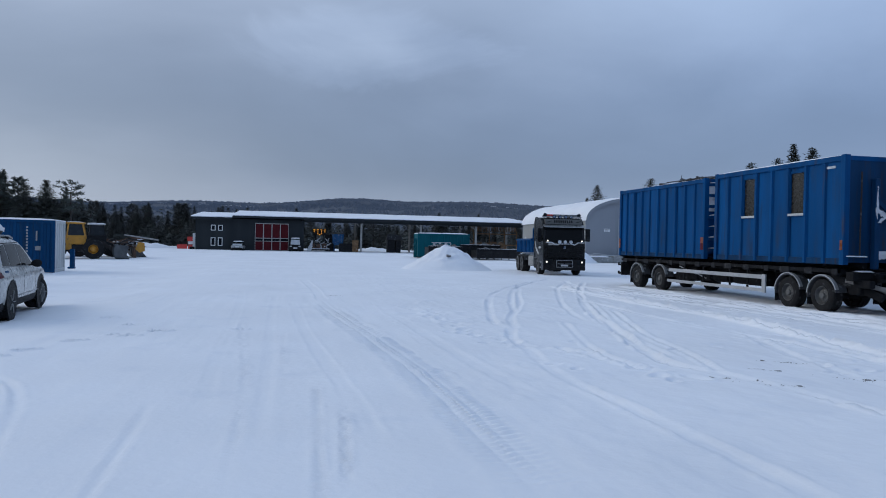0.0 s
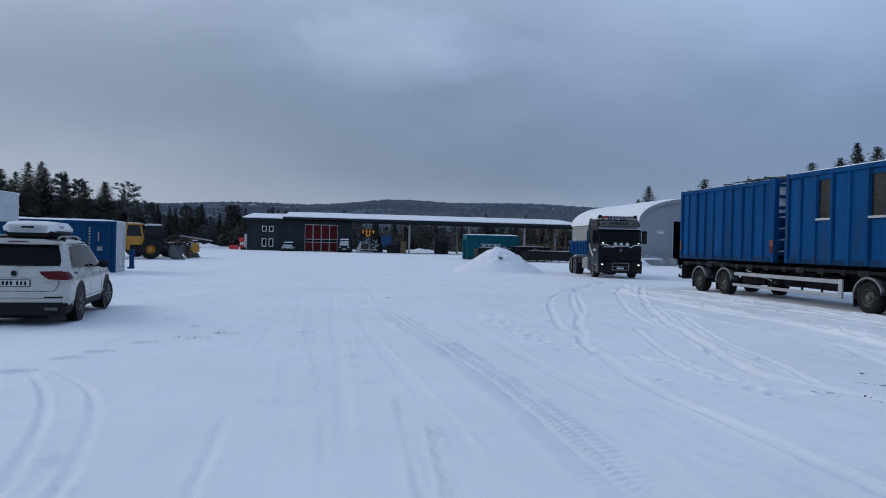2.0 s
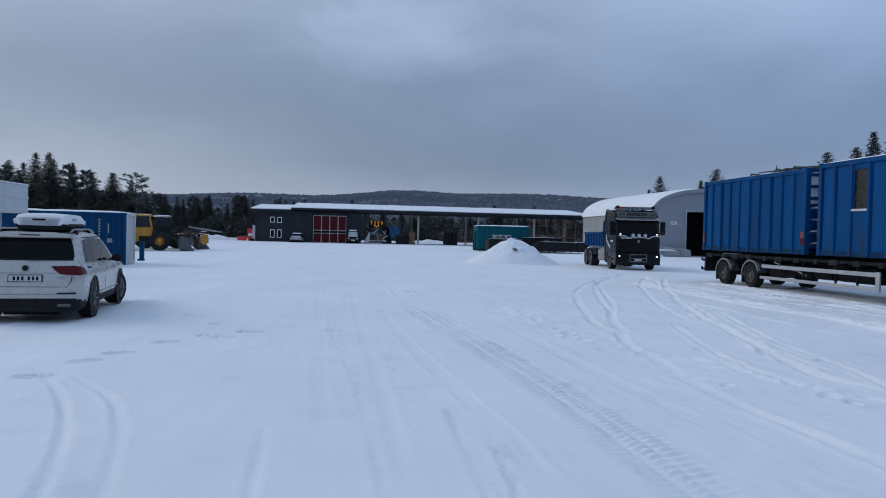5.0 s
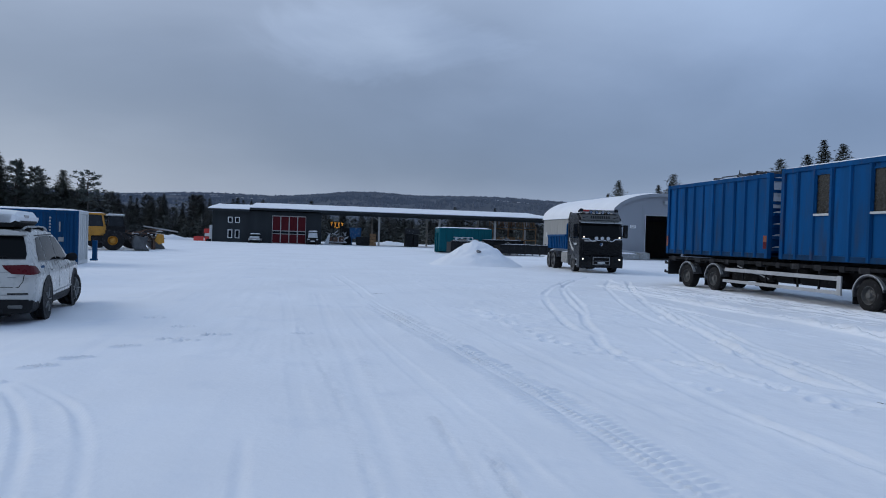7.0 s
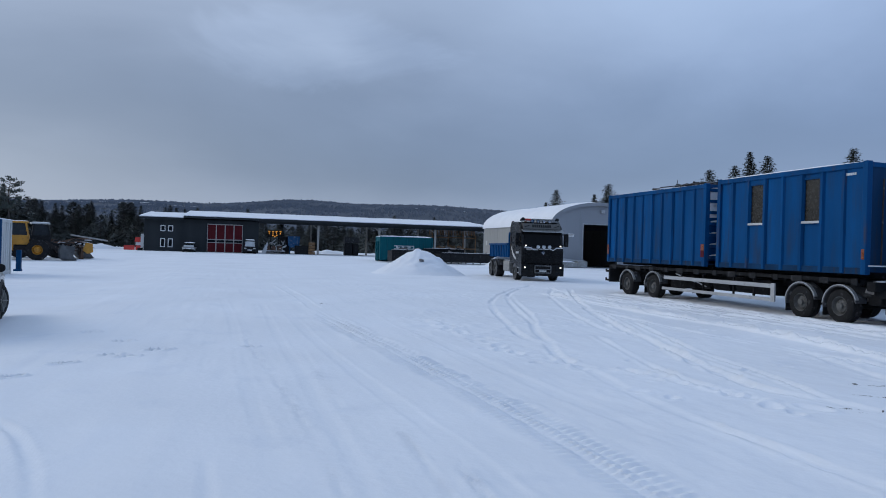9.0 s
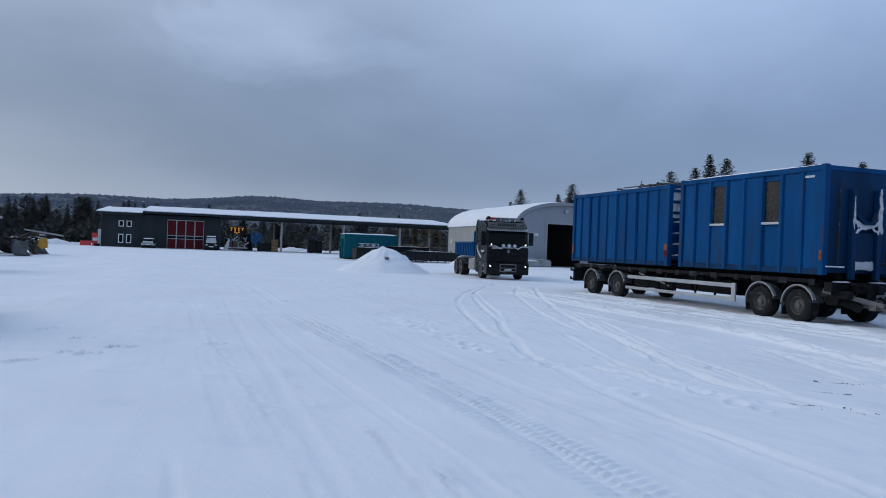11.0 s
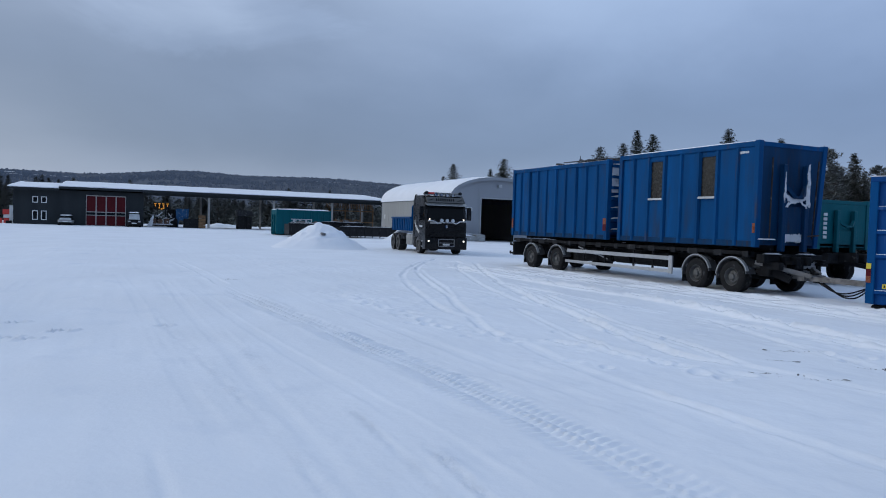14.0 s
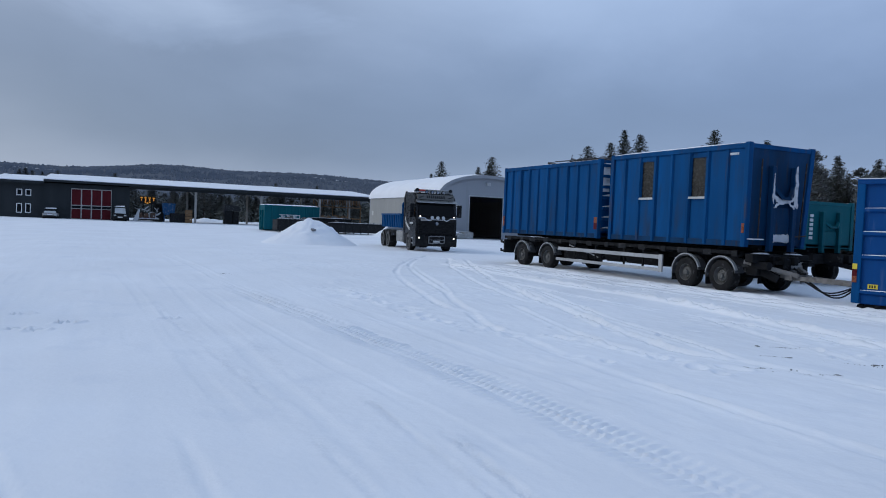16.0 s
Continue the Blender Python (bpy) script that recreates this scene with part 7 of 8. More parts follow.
# ---- wheel loaders ----
def wheel_loader(x, y, rz, label, body="yellow", cabm="yellow", k=1.0, old=False, z=0.0):
    """An articulated loader that faces local +y."""
    L = thing("wheel_loader", x, y, z, rz, label, "wheel loader", "wheel loaders")
    bm = bmesh.new()
    prism(bm, [(-2.9 * k, 0.75 * k), (-2.9 * k, 1.5 * k), (-2.6 * k, 1.75 * k), (-0.9 * k, 1.95 * k), (-0.5 * k, 1.9 * k), (-0.5 * k, 0.75 * k)], -0.75 * k, 0.75 * k, "x")
    part("engine_hood", bm, body, L)
    bm = bmesh.new()
    box(bm, -0.95 * k, 0.95 * k, -3.05 * k, -2.75 * k, 0.7 * k, 1.25 * k, 0.04)
    part("counterweight", bm, "black", L)
    bm = bmesh.new()
    box(bm, -0.65 * k, 0.65 * k, -0.5 * k, 1.6 * k, 0.6 * k, 1.15 * k, 0.05)
    part("front_frame", bm, "black", L)
    # cab: four pillars, roof, lower panels, panes
    bm = bmesh.new()
    box(bm, -0.72 * k, 0.72 * k, -0.95 * k, 0.55 * k, 1.2 * k, 1.95 * k, 0.04)
    cb = part("cab", bm, cabm, L)
    for sx in (-0.66, 0.66):
        for yy, yt in ((-0.85, -0.75), (0.48, 0.3)):
            bm = bmesh.new()
            bar(bm, (sx * k, yy * k, 1.95 * k), (sx * 0.95 * k, yt * k, 2.92 * k), 0.09 * k, 0.09 * k)
            part("pillar", bm, cabm, cb)
    bm = bmesh.new()
    box(bm, -0.74 * k, 0.74 * k, -0.92 * k, 0.48 * k, 2.9 * k, 3.04 * k, 0.03)
    part("cab_roof", bm, "white_cont" if old else cabm, cb)
    for pts in ([(-0.64, -0.78, 1.97), (-0.64, 0.42, 1.97), (-0.6, 0.26, 2.88), (-0.6, -0.7, 2.88)], [(0.64, -0.78, 1.97), (0.64, 0.42, 1.97), (0.6, 0.26, 2.88), (0.6, -0.7, 2.88)],
                [(-0.6, 0.47, 1.97), (0.6, 0.47, 1.97), (0.56, 0.3, 2.88), (-0.56, 0.3, 2.88)], [(-0.6, -0.84, 1.97), (0.6, -0.84, 1.97), (0.56, -0.75, 2.88), (-0.56, -0.75, 2.88)]):
        bm = bmesh.new()
        quadpatch(bm, [tuple(v * k for v in p) for p in pts], 0.01)
        part("pane", bm, "loader_glass", cb)
    bm = bmesh.new()
    rough_snow(bm, -0.7 * k, 0.7 * k, -0.9 * k, 0.45 * k, 3.04 * k, 0.05, 6, 6, 2)
    part("snow_layer", bm, "snow", cb)
    for sx in (-1, 1):
        for yy in (-1.75, 1.15):
            wheel(L, sx * 1.02 * k, yy * k, 0.82 * k, 0.82 * k, 0.58 * k, sx, "rust" if old else "yellow", hubr=0.38 * k)
        bm = bmesh.new()
        arch(bm, (-1.75 * k, 0.82 * k), 0.88 * k, 0.93 * k, sx * 0.75 * k, sx * 1.3 * k, 20, 160)
        part("mudguard", bm, "black", L, smooth=True)
        bm = bmesh.new()
        bar(bm, (sx * 0.45 * k, 0.55 * k, 1.55 * k), (sx * 0.45 * k, 1.9 * k, 1.35 * k), 0.14 * k, 0.28 * k)
        bar(bm, (sx * 0.45 * k, 1.9 * k, 1.35 * k), (sx * 0.45 * k, 2.75 * k, 0.6 * k), 0.14 * k, 0.24 * k)
        part("lift_arm", bm, "rust" if old else "dark_rust", L)
        bm = bmesh.new()
        tube(bm, (sx * 0.3 * k, 0.6 * k, 1.1 * k), (sx * 0.3 * k, 1.8 * k, 1.25 * k), 0.07 * k)
        part("lift_cylinder", bm, "chrome", L)
    bm = bmesh.new()
    bar(bm, (0, 1.2 * k, 1.6 * k), (0, 2.6 * k, 1.2 * k), 0.18 * k, 0.25 * k)
    part("tilt_link", bm, "black", L)
    # bucket: curved shell with side plates
    bm = bmesh.new()
    pr = [(3.9, 0.06), (2.85, 0.05), (2.6, 0.35), (2.55, 0.85), (2.75, 1.25), (2.95, 1.3), (2.85, 1.2), (2.68, 0.85), (2.72, 0.4), (2.95, 0.16), (3.9, 0.12)]
    for a, b in zip(range(5), range(10, 5, -1)):
        p = [pr[a], pr[a + 1], pr[b - 1], pr[b]]
        prism(bm, [(q[0] * k, q[1] * k) for q in p], -1.3 * k, 1.3 * k, "x")
    bk = part("bucket", bm, "bucket", L, "worn grey steel bucket")
    for sx in (-1.3, 1.27):
        bm = bmesh.new()
        prism(bm, [(q[0] * k, q[1] * k) for q in [(3.9, 0.06), (2.85, 0.05), (2.6, 0.35), (2.55, 0.85), (2.75, 1.25), (2.95, 1.3)]], sx * k, (sx + 0.03) * k, "x")
        part("side_plate", bm, "bucket", bk)
    return L


wheel_loader(-16.5, 60.8, -78, "yellow wheel loader with grey steel bucket on snow", k=0.94, z=float(rise(60.8)) - 0.25)
wheel_loader(-16.4, 66.2, -70, "older dark wheel loader with rusty attachment", "black", "black", 0.94, old=True, z=float(rise(66)) - 0.25)
att = thing("timber_grapple", -13.7, 64.6, float(rise(64.6)) - 0.25, 20, "rusty grapple and blade leaning before a loader", "grapple")
ar = random.Random(5)
for k in range(26):   # bent tines, links and hoses
    bm = bmesh.new()
    y_ = ar.uniform(-0.6, 0.6)
    p0 = Vector((-1.5 + ar.uniform(-.4, 1.0), y_, 0.75 + ar.uniform(0, .5)))
    p2 = Vector((0.5 + ar.uniform(-.6, 1.0), y_ + ar.uniform(-.4, .4), 0.9 + ar.uniform(-.3, .85)))
    p1 = (p0 + p2) / 2 + Vector((ar.uniform(-.2, .2), 0, ar.uniform(-0.1, 0.55)))
    th = ar.uniform(0.04, 0.15)
    bar(bm, p0, p1, th, th)
    bar(bm, p1, p2, th * 0.9, th * 0.9)
    part("arm", bm, ("rust", "grime", "steel_post", "dark_rust", "rust")[k % 5], att)
for k in range(7):
    bm = bmesh.new()
    x_, z_ = ar.uniform(-1.2, 1.0), ar.uniform(1.0, 1.55)
    rough_snow(bm, x_ - 0.25, x_ + 0.25, -0.55, 0.1, z_, 0.06, 5, 4, k)
    part("snow_patch", bm, "dirty_snow", att)
bm = bmesh.new()
bar(bm, (-0.3, 0, 1.95), (2.4, -0.3, 1.55), 0.09, 0.12)
part("boom", bm, "steel_post", att)
bm = bmesh.new()
prism(bm, [(0.50, 0.75), (0.72, 1.35), (1.20, 1.30), (1.25, 0.60), (0.85, 0.45)], -0.75, -0.4, "y")
part("plate", bm, "yellow", att)
bm = bmesh.new()
prism(bm, [(-1.25, 1.15), (-0.05, 1.0), (-0.25, 0.03), (-0.60, 0.0)], -0.95, -0.80, "y")
part("blade", bm, "bucket", att, "worn grey pointed blade")
for sx in (-0.7, 0.5):
    bm = bmesh.new()
    box(bm, sx - .1, sx + .1, -0.5, 0.5, 0, 1.0)
    part("stand", bm, "rust", att)


# ---- vehicles and gear at the barn ----
def small_car(name, x, y, wd, ht, label, van=False, paint="plastic"):
    c = thing(name, x, y, 0.16, 0, label, "car", "cars by the barn")
    w = wd / 2
    hb = ht * (0.52 if van else 0.56)
    bm = bmesh.new()
    loft(bm, [[(q * wx, y0, z) for q, z in ((w * 0.93, 0.28), (w, 0.5), (w, hb - 0.1), (w * 0.92, hb), (-w * 0.92, hb), (-w, hb - 0.1), (-w, 0.5), (-w * 0.93, 0.28))] for y0, wx in ((-1.9, 0.92), (-1.8, 1), (1.9, 1), (2.1, 0.9))])
    part("body", bm, paint, c, smooth=True)
    bm = bmesh.new()
    y0 = -1.2 if not van else -1.5
    loft(bm, [[(w * 0.88, y0 - 0.5, hb - .02), (-w * 0.88, y0 - 0.5, hb - .02), (-w * 0.86, y0 - 0.46, hb + .02), (w * 0.86, y0 - 0.46, hb + .02)],
              [(w * 0.9, y0, hb - .02), (-w * 0.9, y0, hb - .02), (-w * 0.72, y0, ht - .06), (w * 0.72, y0, ht - .06)],
              [(w * 0.9, 1.6, hb - .02), (-w * 0.9, 1.6, hb - .02), (-w * 0.72, 1.5, ht), (w * 0.72, 1.5, ht)]])
    part("glasshouse", bm, "car_glass", c)
    bm = bmesh.new()
    rough_snow(bm, -w * 0.74, w * 0.74, y0 - 0.05, 1.5, ht - 0.03, 0.1, 8, 8, 3)
    part("roof_snow", bm, "snow", c, "snow lying on the roof", smooth=True)
    bm = bmesh.new()
    rough_snow(bm, -w * 0.86, w * 0.86, -1.8, y0 - 0.45, hb, 0.06, 8, 4, 4)
    quadpatch(bm, [(-w * 0.8, y0 - 0.48, hb + 0.04), (w * 0.8, y0 - 0.48, hb + 0.04), (w * 0.72, y0 - 0.1, ht - 0.18), (-w * 0.72, y0 - 0.1, ht - 0.18)], -0.03)
    part("window_snow", bm, "galv", c, "snow on the sloping window")
    for s in (-1, 1):
        for yy in (-1.25, 1.35):
            wheel(c, s * (w - 0.1), yy, 0.32, 0.32, 0.2, s)
        bm = bmesh.new()
        box(bm, s * w * 0.72 - 0.14, s * w * 0.72 + 0.14, -1.96, -1.85, hb - 0.28, hb - 0.12, 0.03)
        part("lamp", bm, "galv", c)
    bm = bmesh.new()
    box(bm, -0.26, 0.26, -1.945, -1.90, 0.45, 0.56)
    part("number_plate", bm, "white_paint", c, "plain pale number plate")
    bm = bmesh.new()
    box(bm, -w * 0.9, w * 0.9, -1.97, -1.8, 0.26, 0.42, 0.03)
    part("bumper", bm, "plastic", c)
    return c


small_car("parked_car", -6.95, 95.0, 1.5, 1.2, "low grey car under snow beside the barn wall", paint="tank")
small_car("parked_van", 0.25, 95.0, 1.5, 1.75, "small dark van dusted with snow before the barn", True)

# road-works sign trailer with a lit amber arrow board
sg = thing("sign_trailer", 3.5, 99.3, 0.22, 0, "road-works trailer with lit amber lamp board in a bay", "trailer")
bm = bmesh.new()
box(bm, -0.95, 0.95, -0.05, 0.05, 2.2, 3.1)
for x in (-0.5, 0.5):
    box(bm, x - 0.06, x + 0.06, 0.0, 0.1, 0.6, 3.0)
part("board", bm, "black", sg)
bm = bmesh.new()
for k in range(4):
    x = -0.72 + k * 0.48
    box(bm, x - 0.14, x + 0.14, -0.08, -0.05, 2.9, 3.0)
    box(bm, x - 0.05, x + 0.05, -0.08, -0.05, 2.6, 2.82)
for x, z in ((-0.25, 2.42), (0.0, 2.3), (0.25, 2.42)):
    box(bm, x - 0.09, x + 0.09, -0.08, -0.05, z - 0.06, z + 0.06)
part("lamp_row", bm, "amber", sg, "lit amber lamps")
bm = bmesh.new()
br = random.Random(8)
for k in range(30):
    x, z = br.uniform(-1.2, 1.2), br.uniform(0.35, 1.55)
    bar(bm, (x, br.uniform(-1.0, .2), z), (x + br.uniform(-.7, .7), br.uniform(-1.0, .2), z + br.uniform(-.3, .5)), br.uniform(0.05, 0.13), 0.1)
box(bm, -1.3, 1.35, -1.1, 0.6, 0.28, 0.42, 0.03)
part("machinery", bm, "dirty_snow", sg, "snow-dusted steel machinery")
bm = bmesh.new()
for x in (-0.9, -0.2, 0.6):
    box(bm, x - 0.25, x + 0.3, -0.9, 0.3, 0.42, 0.8 + 0.35 * br.random(), 0.05)
part("gearbox", bm, "rust", sg)
bm = bmesh.new()
box(bm, -1.2, 1.25, -1.12, -1.05, 0.12, 0.30, 0.02)
part("tail_board", bm, "dark_rust", sg)
for s in (-1, 1):
    wheel(sg, s * 1.1, 0.3, 0.32, 0.32, 0.2, s)
bm = bmesh.new()
prism(bm, [(-0.35, 0), (0.3, 0), (0.5, 1.35), (0.3, 1.4)], -0.03, 0.03, "y")
pn = part("white_sheet", bm, "white_paint")
pn.matrix_basis = pose(2.1, 98.2, 0.22)
tagged(pn, "white sheet leaning against machinery", "panel")
bm = bmesh.new()
prism(bm, [(-0.72, 1.15), (-0.8, 2.4), (0.8, 2.4), (0.72, 1.15), (0.4, 0.9), (-0.4, 0.9)], -0.6, 0.6, "y")
for x in (-0.5, 0.5):
    box(bm, x - 0.05, x + 0.05, -0.5, 0.5, 0, 1.0)
hp = part("blue_hopper", bm, "light_blue")
hp.matrix_basis = pose(6.05, 100.0, 0.22)
tagged(hp, "bright blue sheet-metal hopper on legs in a bay", "hopper")
bm = bmesh.new()
box(bm, -1.15, 1.15, -0.7, 0.7, 0, 1.15, 0.05)
for k in range(5):
    box(bm, -1.05 + k * .45, -0.75 + k * .45, -0.74, -0.7, 0.1, 1.05)
sk = part("dark_bin", bm, "black")
sk.matrix_basis = pose(7.3, 98.6, 0.22)
tagged(sk, "dark steel bin standing in a bay", "bin")
bm = bmesh.new()
box(bm, -0.7, 0.7, -0.6, 0.6, 0, 2.3, 0.04)
bb = part("dark_cabinet", bm, "barn_in")
bb.matrix_basis = pose(5.0, 101.5, 0.22)
tagged(bb, "tall brown-black cabinet in a bay", "cabinet")
bm = bmesh.new()
for z in (0.0, 0.42, 0.84, 1.26):
    box(bm, -0.42, 0.42, -0.4, 0.4, z, z + 0.38, 0.03)
st = part("timber_stack", bm, "timber")
st.matrix_basis = pose(8.3, 97.9, 0.22)
tagged(st, "stack of raw timber boxes by a post", "timber stack")
tk = thing("dark_tank", 13.9, 100.0, 0.22, 0, "dark steel tank with an overhanging lid in a bay", "tank")
bm = bmesh.new()
box(bm, -0.95, 0.1, -0.7, 0.7, 0, 1.75, 0.08)
box(bm, 0.2, 0.95, -0.6, 0.6, 0, 1.7, 0.08)
part("body", bm, "black", tk)
bm = bmesh.new()
prism(bm, [(-1.05, 1.75), (-1.0, 2.5), (-0.7, 2.62), (0.9, 2.4), (1.2, 1.85), (1.0, 1.75)], -0.8, 0.8, "y")
part("lid", bm, "tarp", tk)

# red and white plastic barriers stacked at the barn's corner
for k, (x, z, mt) in enumerate(((-14.6, 0.2, "red_barrier"), (-13.2, 0.2, "red_barrier"), (-13.2, 0.85, "white_paint"), (-13.3, 1.25, "red_barrier"))):
    bm = bmesh.new()
    prism(bm, [(-0.3, 0), (0.3, 0), (0.22, 0.3), (0.14, 0.6), (-0.14, 0.6), (-0.22, 0.3)], -0.62, 0.62, "x")
    for s in (-1, 1):
        box(bm, s * 0.3 - 0.12, s * 0.3 + 0.12, -0.31, -0.2, 0.05, 0.2)
    o = part("plastic_barrier", bm, mt)
    o.matrix_basis = pose(x, 100.2, z)
    tagged(o, "red plastic road barrier stacked outdoors" if mt != "white_paint" else "white plastic road barrier in a stack", "barrier", "road barriers")
bm = bmesh.new()
box(bm, -0.33, 0.33, -0.4, 0.4, 0.0, 2.1, 0.02)
for k in range(4):
    box(bm, -0.34, 0.34, -0.42, -0.4, 0.2 + k * .5, 0.25 + k * .5)
o = part("white_crate", bm, "white_paint")
o.matrix_basis = pose(-12.75, 99.2, 0.22)
tagged(o, "tall white crate stack beside the barn", "crate")
bm = bmesh.new()
box(bm, -0.3, 0.3, -0.3, 0.3, 0.0, 0.35, 0.03)
o = part("black_box", bm, "plastic")
o.matrix_basis = pose(-13.0, 97.8, 0.2)
tagged(o, "small black box on the snow by the barn", "box")


# ---- trees ----
def needle_mesh(name, verts, faces, mat, parent):
    me_ = bpy.data.meshes.new(name)
    me_.from_pydata(verts, [], faces)
    me_.materials.append(M[mat])
    ob = new(name, me_)
    ob.parent = parent
    return ob


def spray(verts, faces, p, d, s, r, n=3):
    """A few thin needle-covered twigs about p, along d."""
    for _ in range(n):
        q = Vector((r.uniform(-1, 1), r.uniform(-1, 1), r.uniform(-0.6, 0.4))) * s * 0.5 + p
        e = (d + Vector((r.uniform(-.8, .8), r.uniform(-.8, .8), r.uniform(-.5, .35)))).normalized() * s * r.uniform(0.7, 1.3)
        side = e.cross(Vector((r.uniform(-.4, .4), r.uniform(-.4, .4), 1))).normalized() * s * r.uniform(0.18, 0.34)
        b = len(verts)
        verts += [tuple(q - side), tuple(q + e * 0.5 + side * 0.4 + Vector((0, 0, -s * 0.1))), tuple(q + e), tuple(q + side)]
        faces += [(b, b + 1, b + 2), (b, b + 2, b + 3)]


def spruce(h, width, seed, mat="needles", label="dark spruce with drooping branches"):
    r = random.Random(seed)
    t = thing("spruce", 0, 0, 0, 0, label, "tree", "trees round the yard")
    bm = bmesh.new()
    lean = Vector((r.uniform(-.02, .02), r.uniform(-.02, .02), 1))
    tube(bm, (0, 0, -0.2), lean * h * 0.98, 0.018 * h, 8, 0.01)
    part("trunk", bm, "bark", t)
    verts, faces = [], []
    z = h * r.uniform(0.05, 0.12)
    while z < h * 0.985:
        f = 1 - z / h
        reach = width * (f ** 0.72 * r.uniform(0.8, 1.12) + 0.02) * (1 - 0.35 * max(0, f - 0.8) / 0.2)
        n = max(4, int(6 + 4 * f))
        a0 = r.uniform(0, 6.3)
        for k in range(n):
            a = a0 + 6.283 * k / n + r.uniform(-.3, .3)
            ln = reach * r.uniform(0.55, 1.18)
            if r.random() < 0.06:
                continue
            out = Vector((math.cos(a), math.sin(a), 0))
            steps = max(3, int(ln / 0.24))
            for s in range(steps):
                u = (s + 0.6) / steps
                lift = 0.55 * (1 - f) - 0.05
                p = lean * z + out * ln * u + Vector((0, 0, lift * ln * u - 0.30 * f * ln * u * u + r.uniform(-.12, .12)))
                spray(verts, faces, p, out * 1.0 + Vector((0, 0, lift - 0.2)), (0.135 + 0.2 * min(1, f * 2.2)) * (1.15 - 0.3 * u), r, 6 if f < 0.45 else 4)
        z += h * 0.013 * r.uniform(0.6, 1.4) + 0.03
    for q in range(6):
        spray(verts, faces, lean * h * (0.93 + 0.012 * q), Vector((0, 0, 1.5)), 0.2 - 0.02 * q, r, 3)
    needle_mesh("crown", verts, faces, mat, t)
    return t


def pine(h, width, seed, mat="pine", bare=0.42, label="pine with a bare trunk and clumped crown", flat=False):
    r = random.Random(seed)
    t = thing("pine", 0, 0, 0, 0, label, "tree", "trees round the yard")
    bm = bmesh.new()
    verts, faces = [], []
    pts = [Vector((0, 0, -0.2))]
    for k in range(1, 7):
        pts.append(Vector((r.uniform(-.08, .08) * k * 0.4, r.uniform(-.08, .08) * k * 0.4, h * 0.95 * k / 6)))
    for a, b, k in zip(pts[:-1], pts[1:], range(6)):
        tube(bm, a, b, 0.02 * h * (1 - k / 7), 8, 0.02 * h * (1 - (k + 1) / 7))
    part("trunk", bm, "bark", t)
    bl = bmesh.new()
    nb = 60 if not flat else 30
    for k in range(nb):
        f = k / nb
        z = h * (bare + (0.97 - bare) * f)
        base = Vector((0, 0, z))
        a = k * 2.4 + r.uniform(-.5, .5)
        prof = math.sin(math.pi * min(1, 0.18 + 0.80 * f)) ** 0.7 if not flat else (0.55 + 0.45 * f) * (1 if f < 0.9 else 0.6)
        ln = width * prof * r.uniform(0.6, 1.15)
        tip = base + Vector((math.cos(a) * ln, math.sin(a) * ln, ln * r.uniform(0.05, 0.4)))
        tube(bl, base, tip, 0.05, 5, 0.012)
        for s in range(9):
            u = r.uniform(0.35, 1.05)
            p = base.lerp(tip, u) + Vector((r.uniform(-.25, .25), r.uniform(-.25, .25), r.uniform(-.08, .22)))
            spray(verts, faces, p, (tip - base).normalized() + Vector((0, 0, 0.5)), 0.34, r, 5)
    part("branchwork", bl, "bark", t)
    needle_mesh("crown", verts, faces, mat, t)
    return t


def bare_birch(h, seed):
    r = random.Random(seed)
    t = thing("bare_birch", 0, 0, 0, 0, "leafless birch with fine twigs", "tree", "trees round the yard")
    bm = bmesh.new()
    tube(bm, (0, 0, -0.2), (0.1, 0, h * 0.8), 0.07, 6, 0.02)
    part("trunk", bm, "birch", t)
    bm = bmesh.new()
    for k in range(60):
        z = h * r.uniform(0.3, 0.85)
        a = r.uniform(0, 6.28)
        ln = (1.05 * h - z) * 0.4
        p1 = Vector((math.cos(a) * ln * 0.6, math.sin(a) * ln * 0.6, z + ln * 0.8))
        tube(bm, (0.1 * z / h, 0, z), p1, 0.018, 4, 0.01)
        for q in range(3):
            tube(bm, p1, p1 + Vector((r.uniform(-.5, .5), r.uniform(-.5, .5), r.uniform(0.1, .6))), 0.01, 3, 0.004)
    part("twigs", bm, "birch", t)
    return t


kinds = [spruce(10.0, 3.1, 1), spruce(10.0, 2.8, 2), spruce(10.0, 3.4, 3), pine(10.0, 2.1, 4, bare=0.3), pine(10.0, 2.3, 5, bare=0.2), spruce(10.0, 1.9, 6)]
frost = [spruce(10.0, 2.7, 21, "frosted", "spruce dusted with snow"), pine(10.0, 2.1, 22, "frosted", 0.22, "bushy pine dusted with snow"), pine(10.0, 1.8, 23, "frosted", 0.3, "bushy pine dusted with snow"), spruce(10.0, 2.3, 24, "frosted", "spruce dusted with snow")]
# mid-belt trees: needle colour lightened to grey for haze
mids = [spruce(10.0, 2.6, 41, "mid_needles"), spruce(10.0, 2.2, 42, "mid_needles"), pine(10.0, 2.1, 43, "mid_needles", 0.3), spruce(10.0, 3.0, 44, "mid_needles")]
lone = pine(10.0, 2.3, 31, "pine", 0.5, "tall old pine with a flat layered crown", flat=True)
birch = bare_birch(8.5, 5)
used = set()


def ground_z(x, y):
    return float(rise(y)) - 0.05


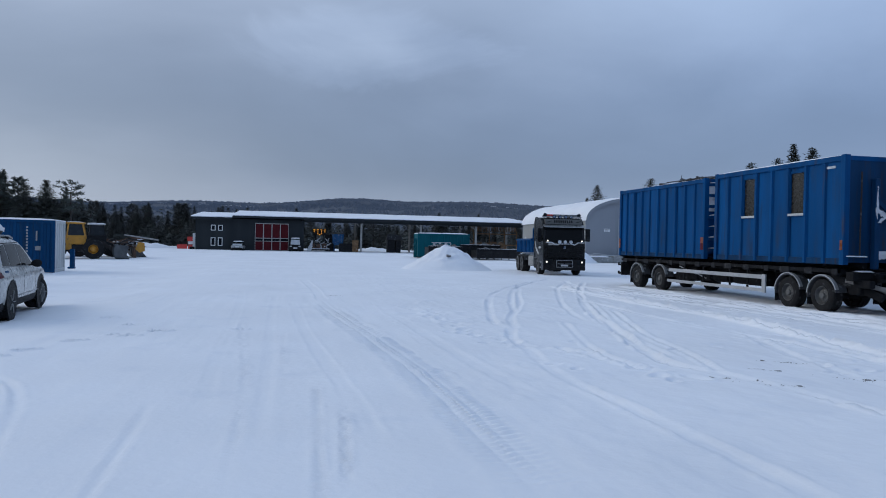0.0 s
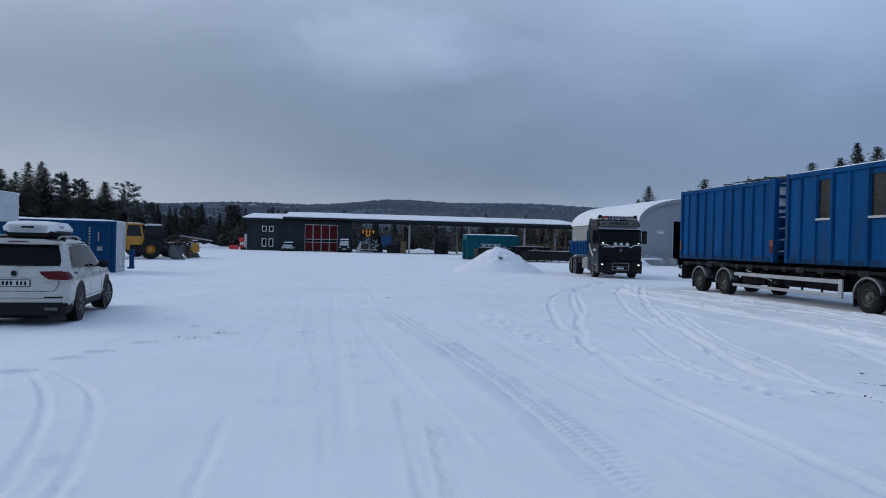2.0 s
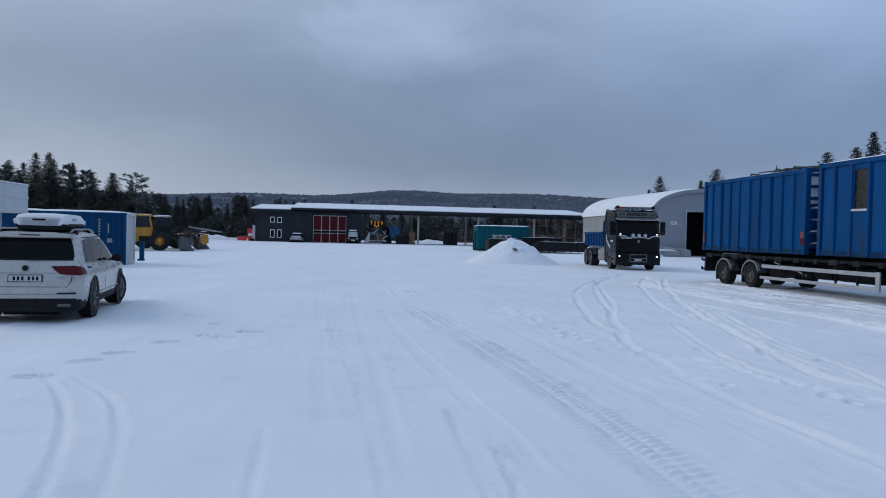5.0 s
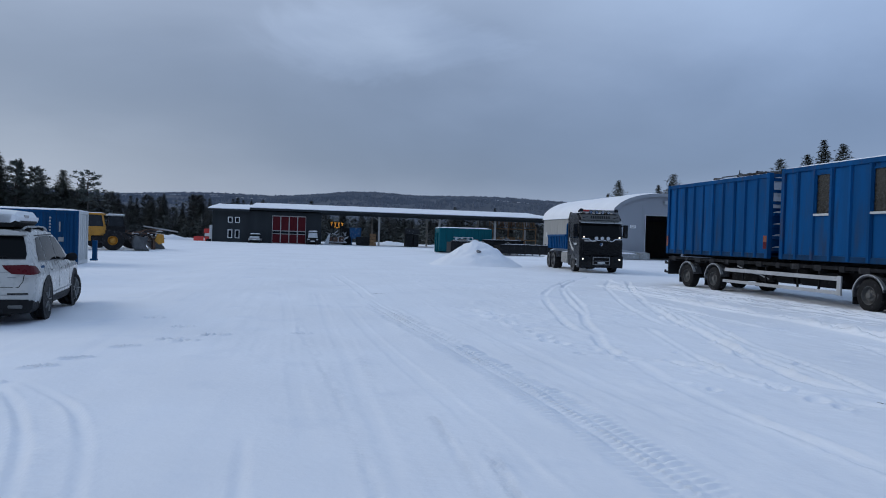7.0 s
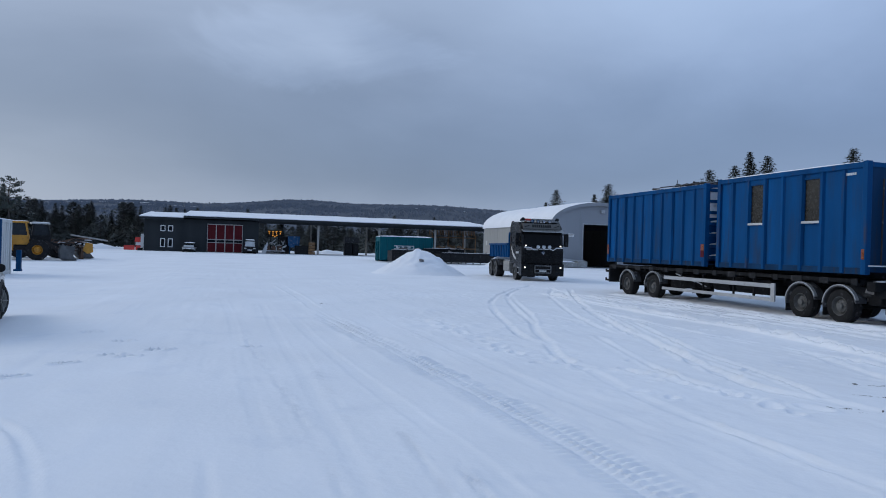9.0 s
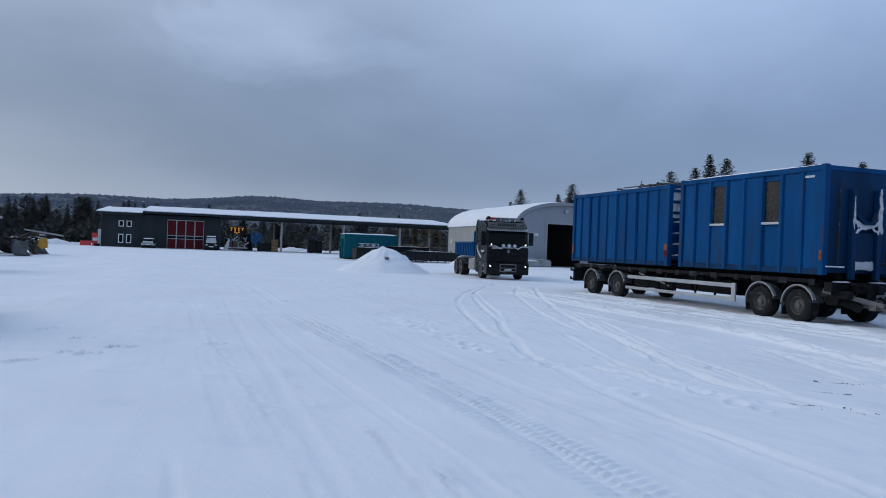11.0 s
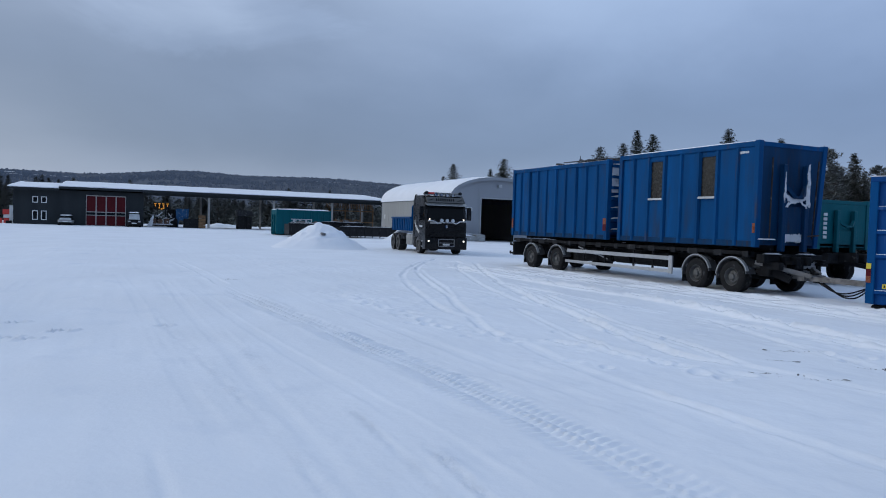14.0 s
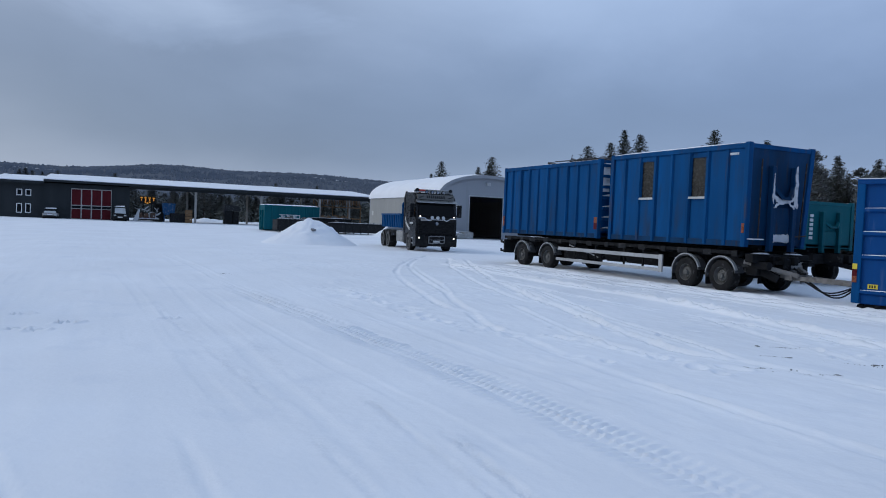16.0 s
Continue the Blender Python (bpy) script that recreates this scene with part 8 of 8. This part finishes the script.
def plant(src, x, y, h, turn):
    """The first tree of a kind stands where it is first planted; the others are copies."""
    m = pose(x, y, ground_z(x, y), 0, 0, turn)
    s = h / 10.0
    if src.name not in used:
        used.add(src.name)
        src.scale = (s, s, s)
        src.location, src.rotation_euler = (x, y, ground_z(x, y)), (0, 0, radians(turn))
        return src
    old = src.scale.copy()
    src.scale = (s, s, s)
    o = copy_thing(src, m)
    src.scale = old
    return o


tr = random.Random(77)
# tall dark group at the yard's left edge
for x, y, h in ((-53, 98, 9.5), (-50.5, 103, 10.4), (-48, 99, 9.4), (-46, 104, 10.2), (-44.5, 100, 9.3), (-43, 105, 11.4), (-41.5, 98, 9.4), (-40, 103, 10.4), (-39, 99, 10.9), (-37.8, 104, 10.2), (-36.8, 100, 9.6), (-35.6, 103, 9.2),
                (-33.6, 99, 8.4), (-32.8, 104, 8.9), (-31.3, 100, 8.6), (-30.6, 106, 8.2), (-57, 97, 10), (-61, 99, 10.5), (-65, 98, 9.8), (-70, 96, 10.6), (-55, 106, 11)):
    plant(kinds[(0, 1, 2, 5, 3, 1, 4)[tr.randrange(7)]], x, y, h, tr.uniform(0, 360))
for k in range(16):   # fuller row behind
    plant(kinds[(0, 2, 1, 5)[k % 4]], -58 + k * 1.85 + tr.uniform(-.5, .5), 110 + tr.uniform(-2, 2), tr.uniform(7.6, 9.2) if k < 9 else tr.uniform(4.8, 6.2), tr.uniform(0, 360))
plant(lone, -28.3, 100, 8.6, 40)
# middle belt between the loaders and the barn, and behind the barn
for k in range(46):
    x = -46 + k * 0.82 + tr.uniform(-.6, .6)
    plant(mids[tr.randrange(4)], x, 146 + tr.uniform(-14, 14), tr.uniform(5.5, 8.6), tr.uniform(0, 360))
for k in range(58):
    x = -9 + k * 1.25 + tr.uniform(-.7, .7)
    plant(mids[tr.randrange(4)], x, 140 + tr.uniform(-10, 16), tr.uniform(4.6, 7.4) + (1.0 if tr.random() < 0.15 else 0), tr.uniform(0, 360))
# single trees behind the hall and the trailer
for x, y, h, k in ((42.6, 95, 10.3, 0), (41.6, 97, 8.6, 5), (48.6, 95, 10.0, 5), (50.6, 95, 11.6, 2), (51.8, 97, 10.6, 1), (49.4, 70, 11.2, 2), (53.8, 71, 12.0, 0), (54.9, 70, 13.6, 5), (56.9, 70, 13.2, 0), (60.2, 71, 11.4, 1),
                   (66.4, 71, 12.6, 5), (69.7, 70, 15.0, 0), (68.6, 72, 12.8, 5), (73, 74, 13.0, 2)):
    plant(kinds[k], x, y, h, tr.uniform(0, 360))
plant(birch, 45.6, 95, 9.6, 0)
plant(birch, 47.0, 68, 11.0, 60)
# snow-dusted wood at the right edge
for k in range(110):
    az = radians(50.0 + k * 0.36 + tr.uniform(-.5, .5))
    d = 54 + tr.uniform(-6, 14)
    plant(frost[(0, 3, 3, 1, 0, 2)[tr.randrange(6)]], -1.5 + d * math.sin(az), 2 + d * math.cos(az), tr.uniform(5.2, 7.4) * (1.18 if k % 7 == 0 else 1), tr.uniform(0, 360))

# undergrowth and further rows of the same wood, joined
wr = random.Random(15)
verts, faces = [], []
for k in range(900):
    if k % 3 == 0:
        x, y, h = wr.uniform(-75, -29), wr.uniform(106, 116), wr.uniform(4, 7.5)
    elif k % 3 == 1:
        x, y, h = wr.uniform(-60, 66), wr.uniform(156, 185), wr.uniform(4.5, 8)
    else:
        x, y, h = wr.uniform(-52, 66), wr.uniform(132, 156), wr.uniform(1.5, 4.5)
    z0, z = ground_z(x, y), 0.0
    w = h * 0.2
    while z < h:
        f = 1 - z / h
        for q in range(5):
            a = wr.uniform(0, 6.28)
            ln = w * f * wr.uniform(0.7, 1.2) + 0.15
            spray(verts, faces, Vector((x + math.cos(a) * ln * 0.6, y + math.sin(a) * ln * 0.6, z0 + z)), Vector((math.cos(a), math.sin(a), -0.3)), ln * 0.9 + 0.3, wr, 2)
        z += h * 0.1
me_ = bpy.data.meshes.new("wood_edge")
me_.from_pydata(verts, [], faces)
# same haze-lightened colour as the mid-belt
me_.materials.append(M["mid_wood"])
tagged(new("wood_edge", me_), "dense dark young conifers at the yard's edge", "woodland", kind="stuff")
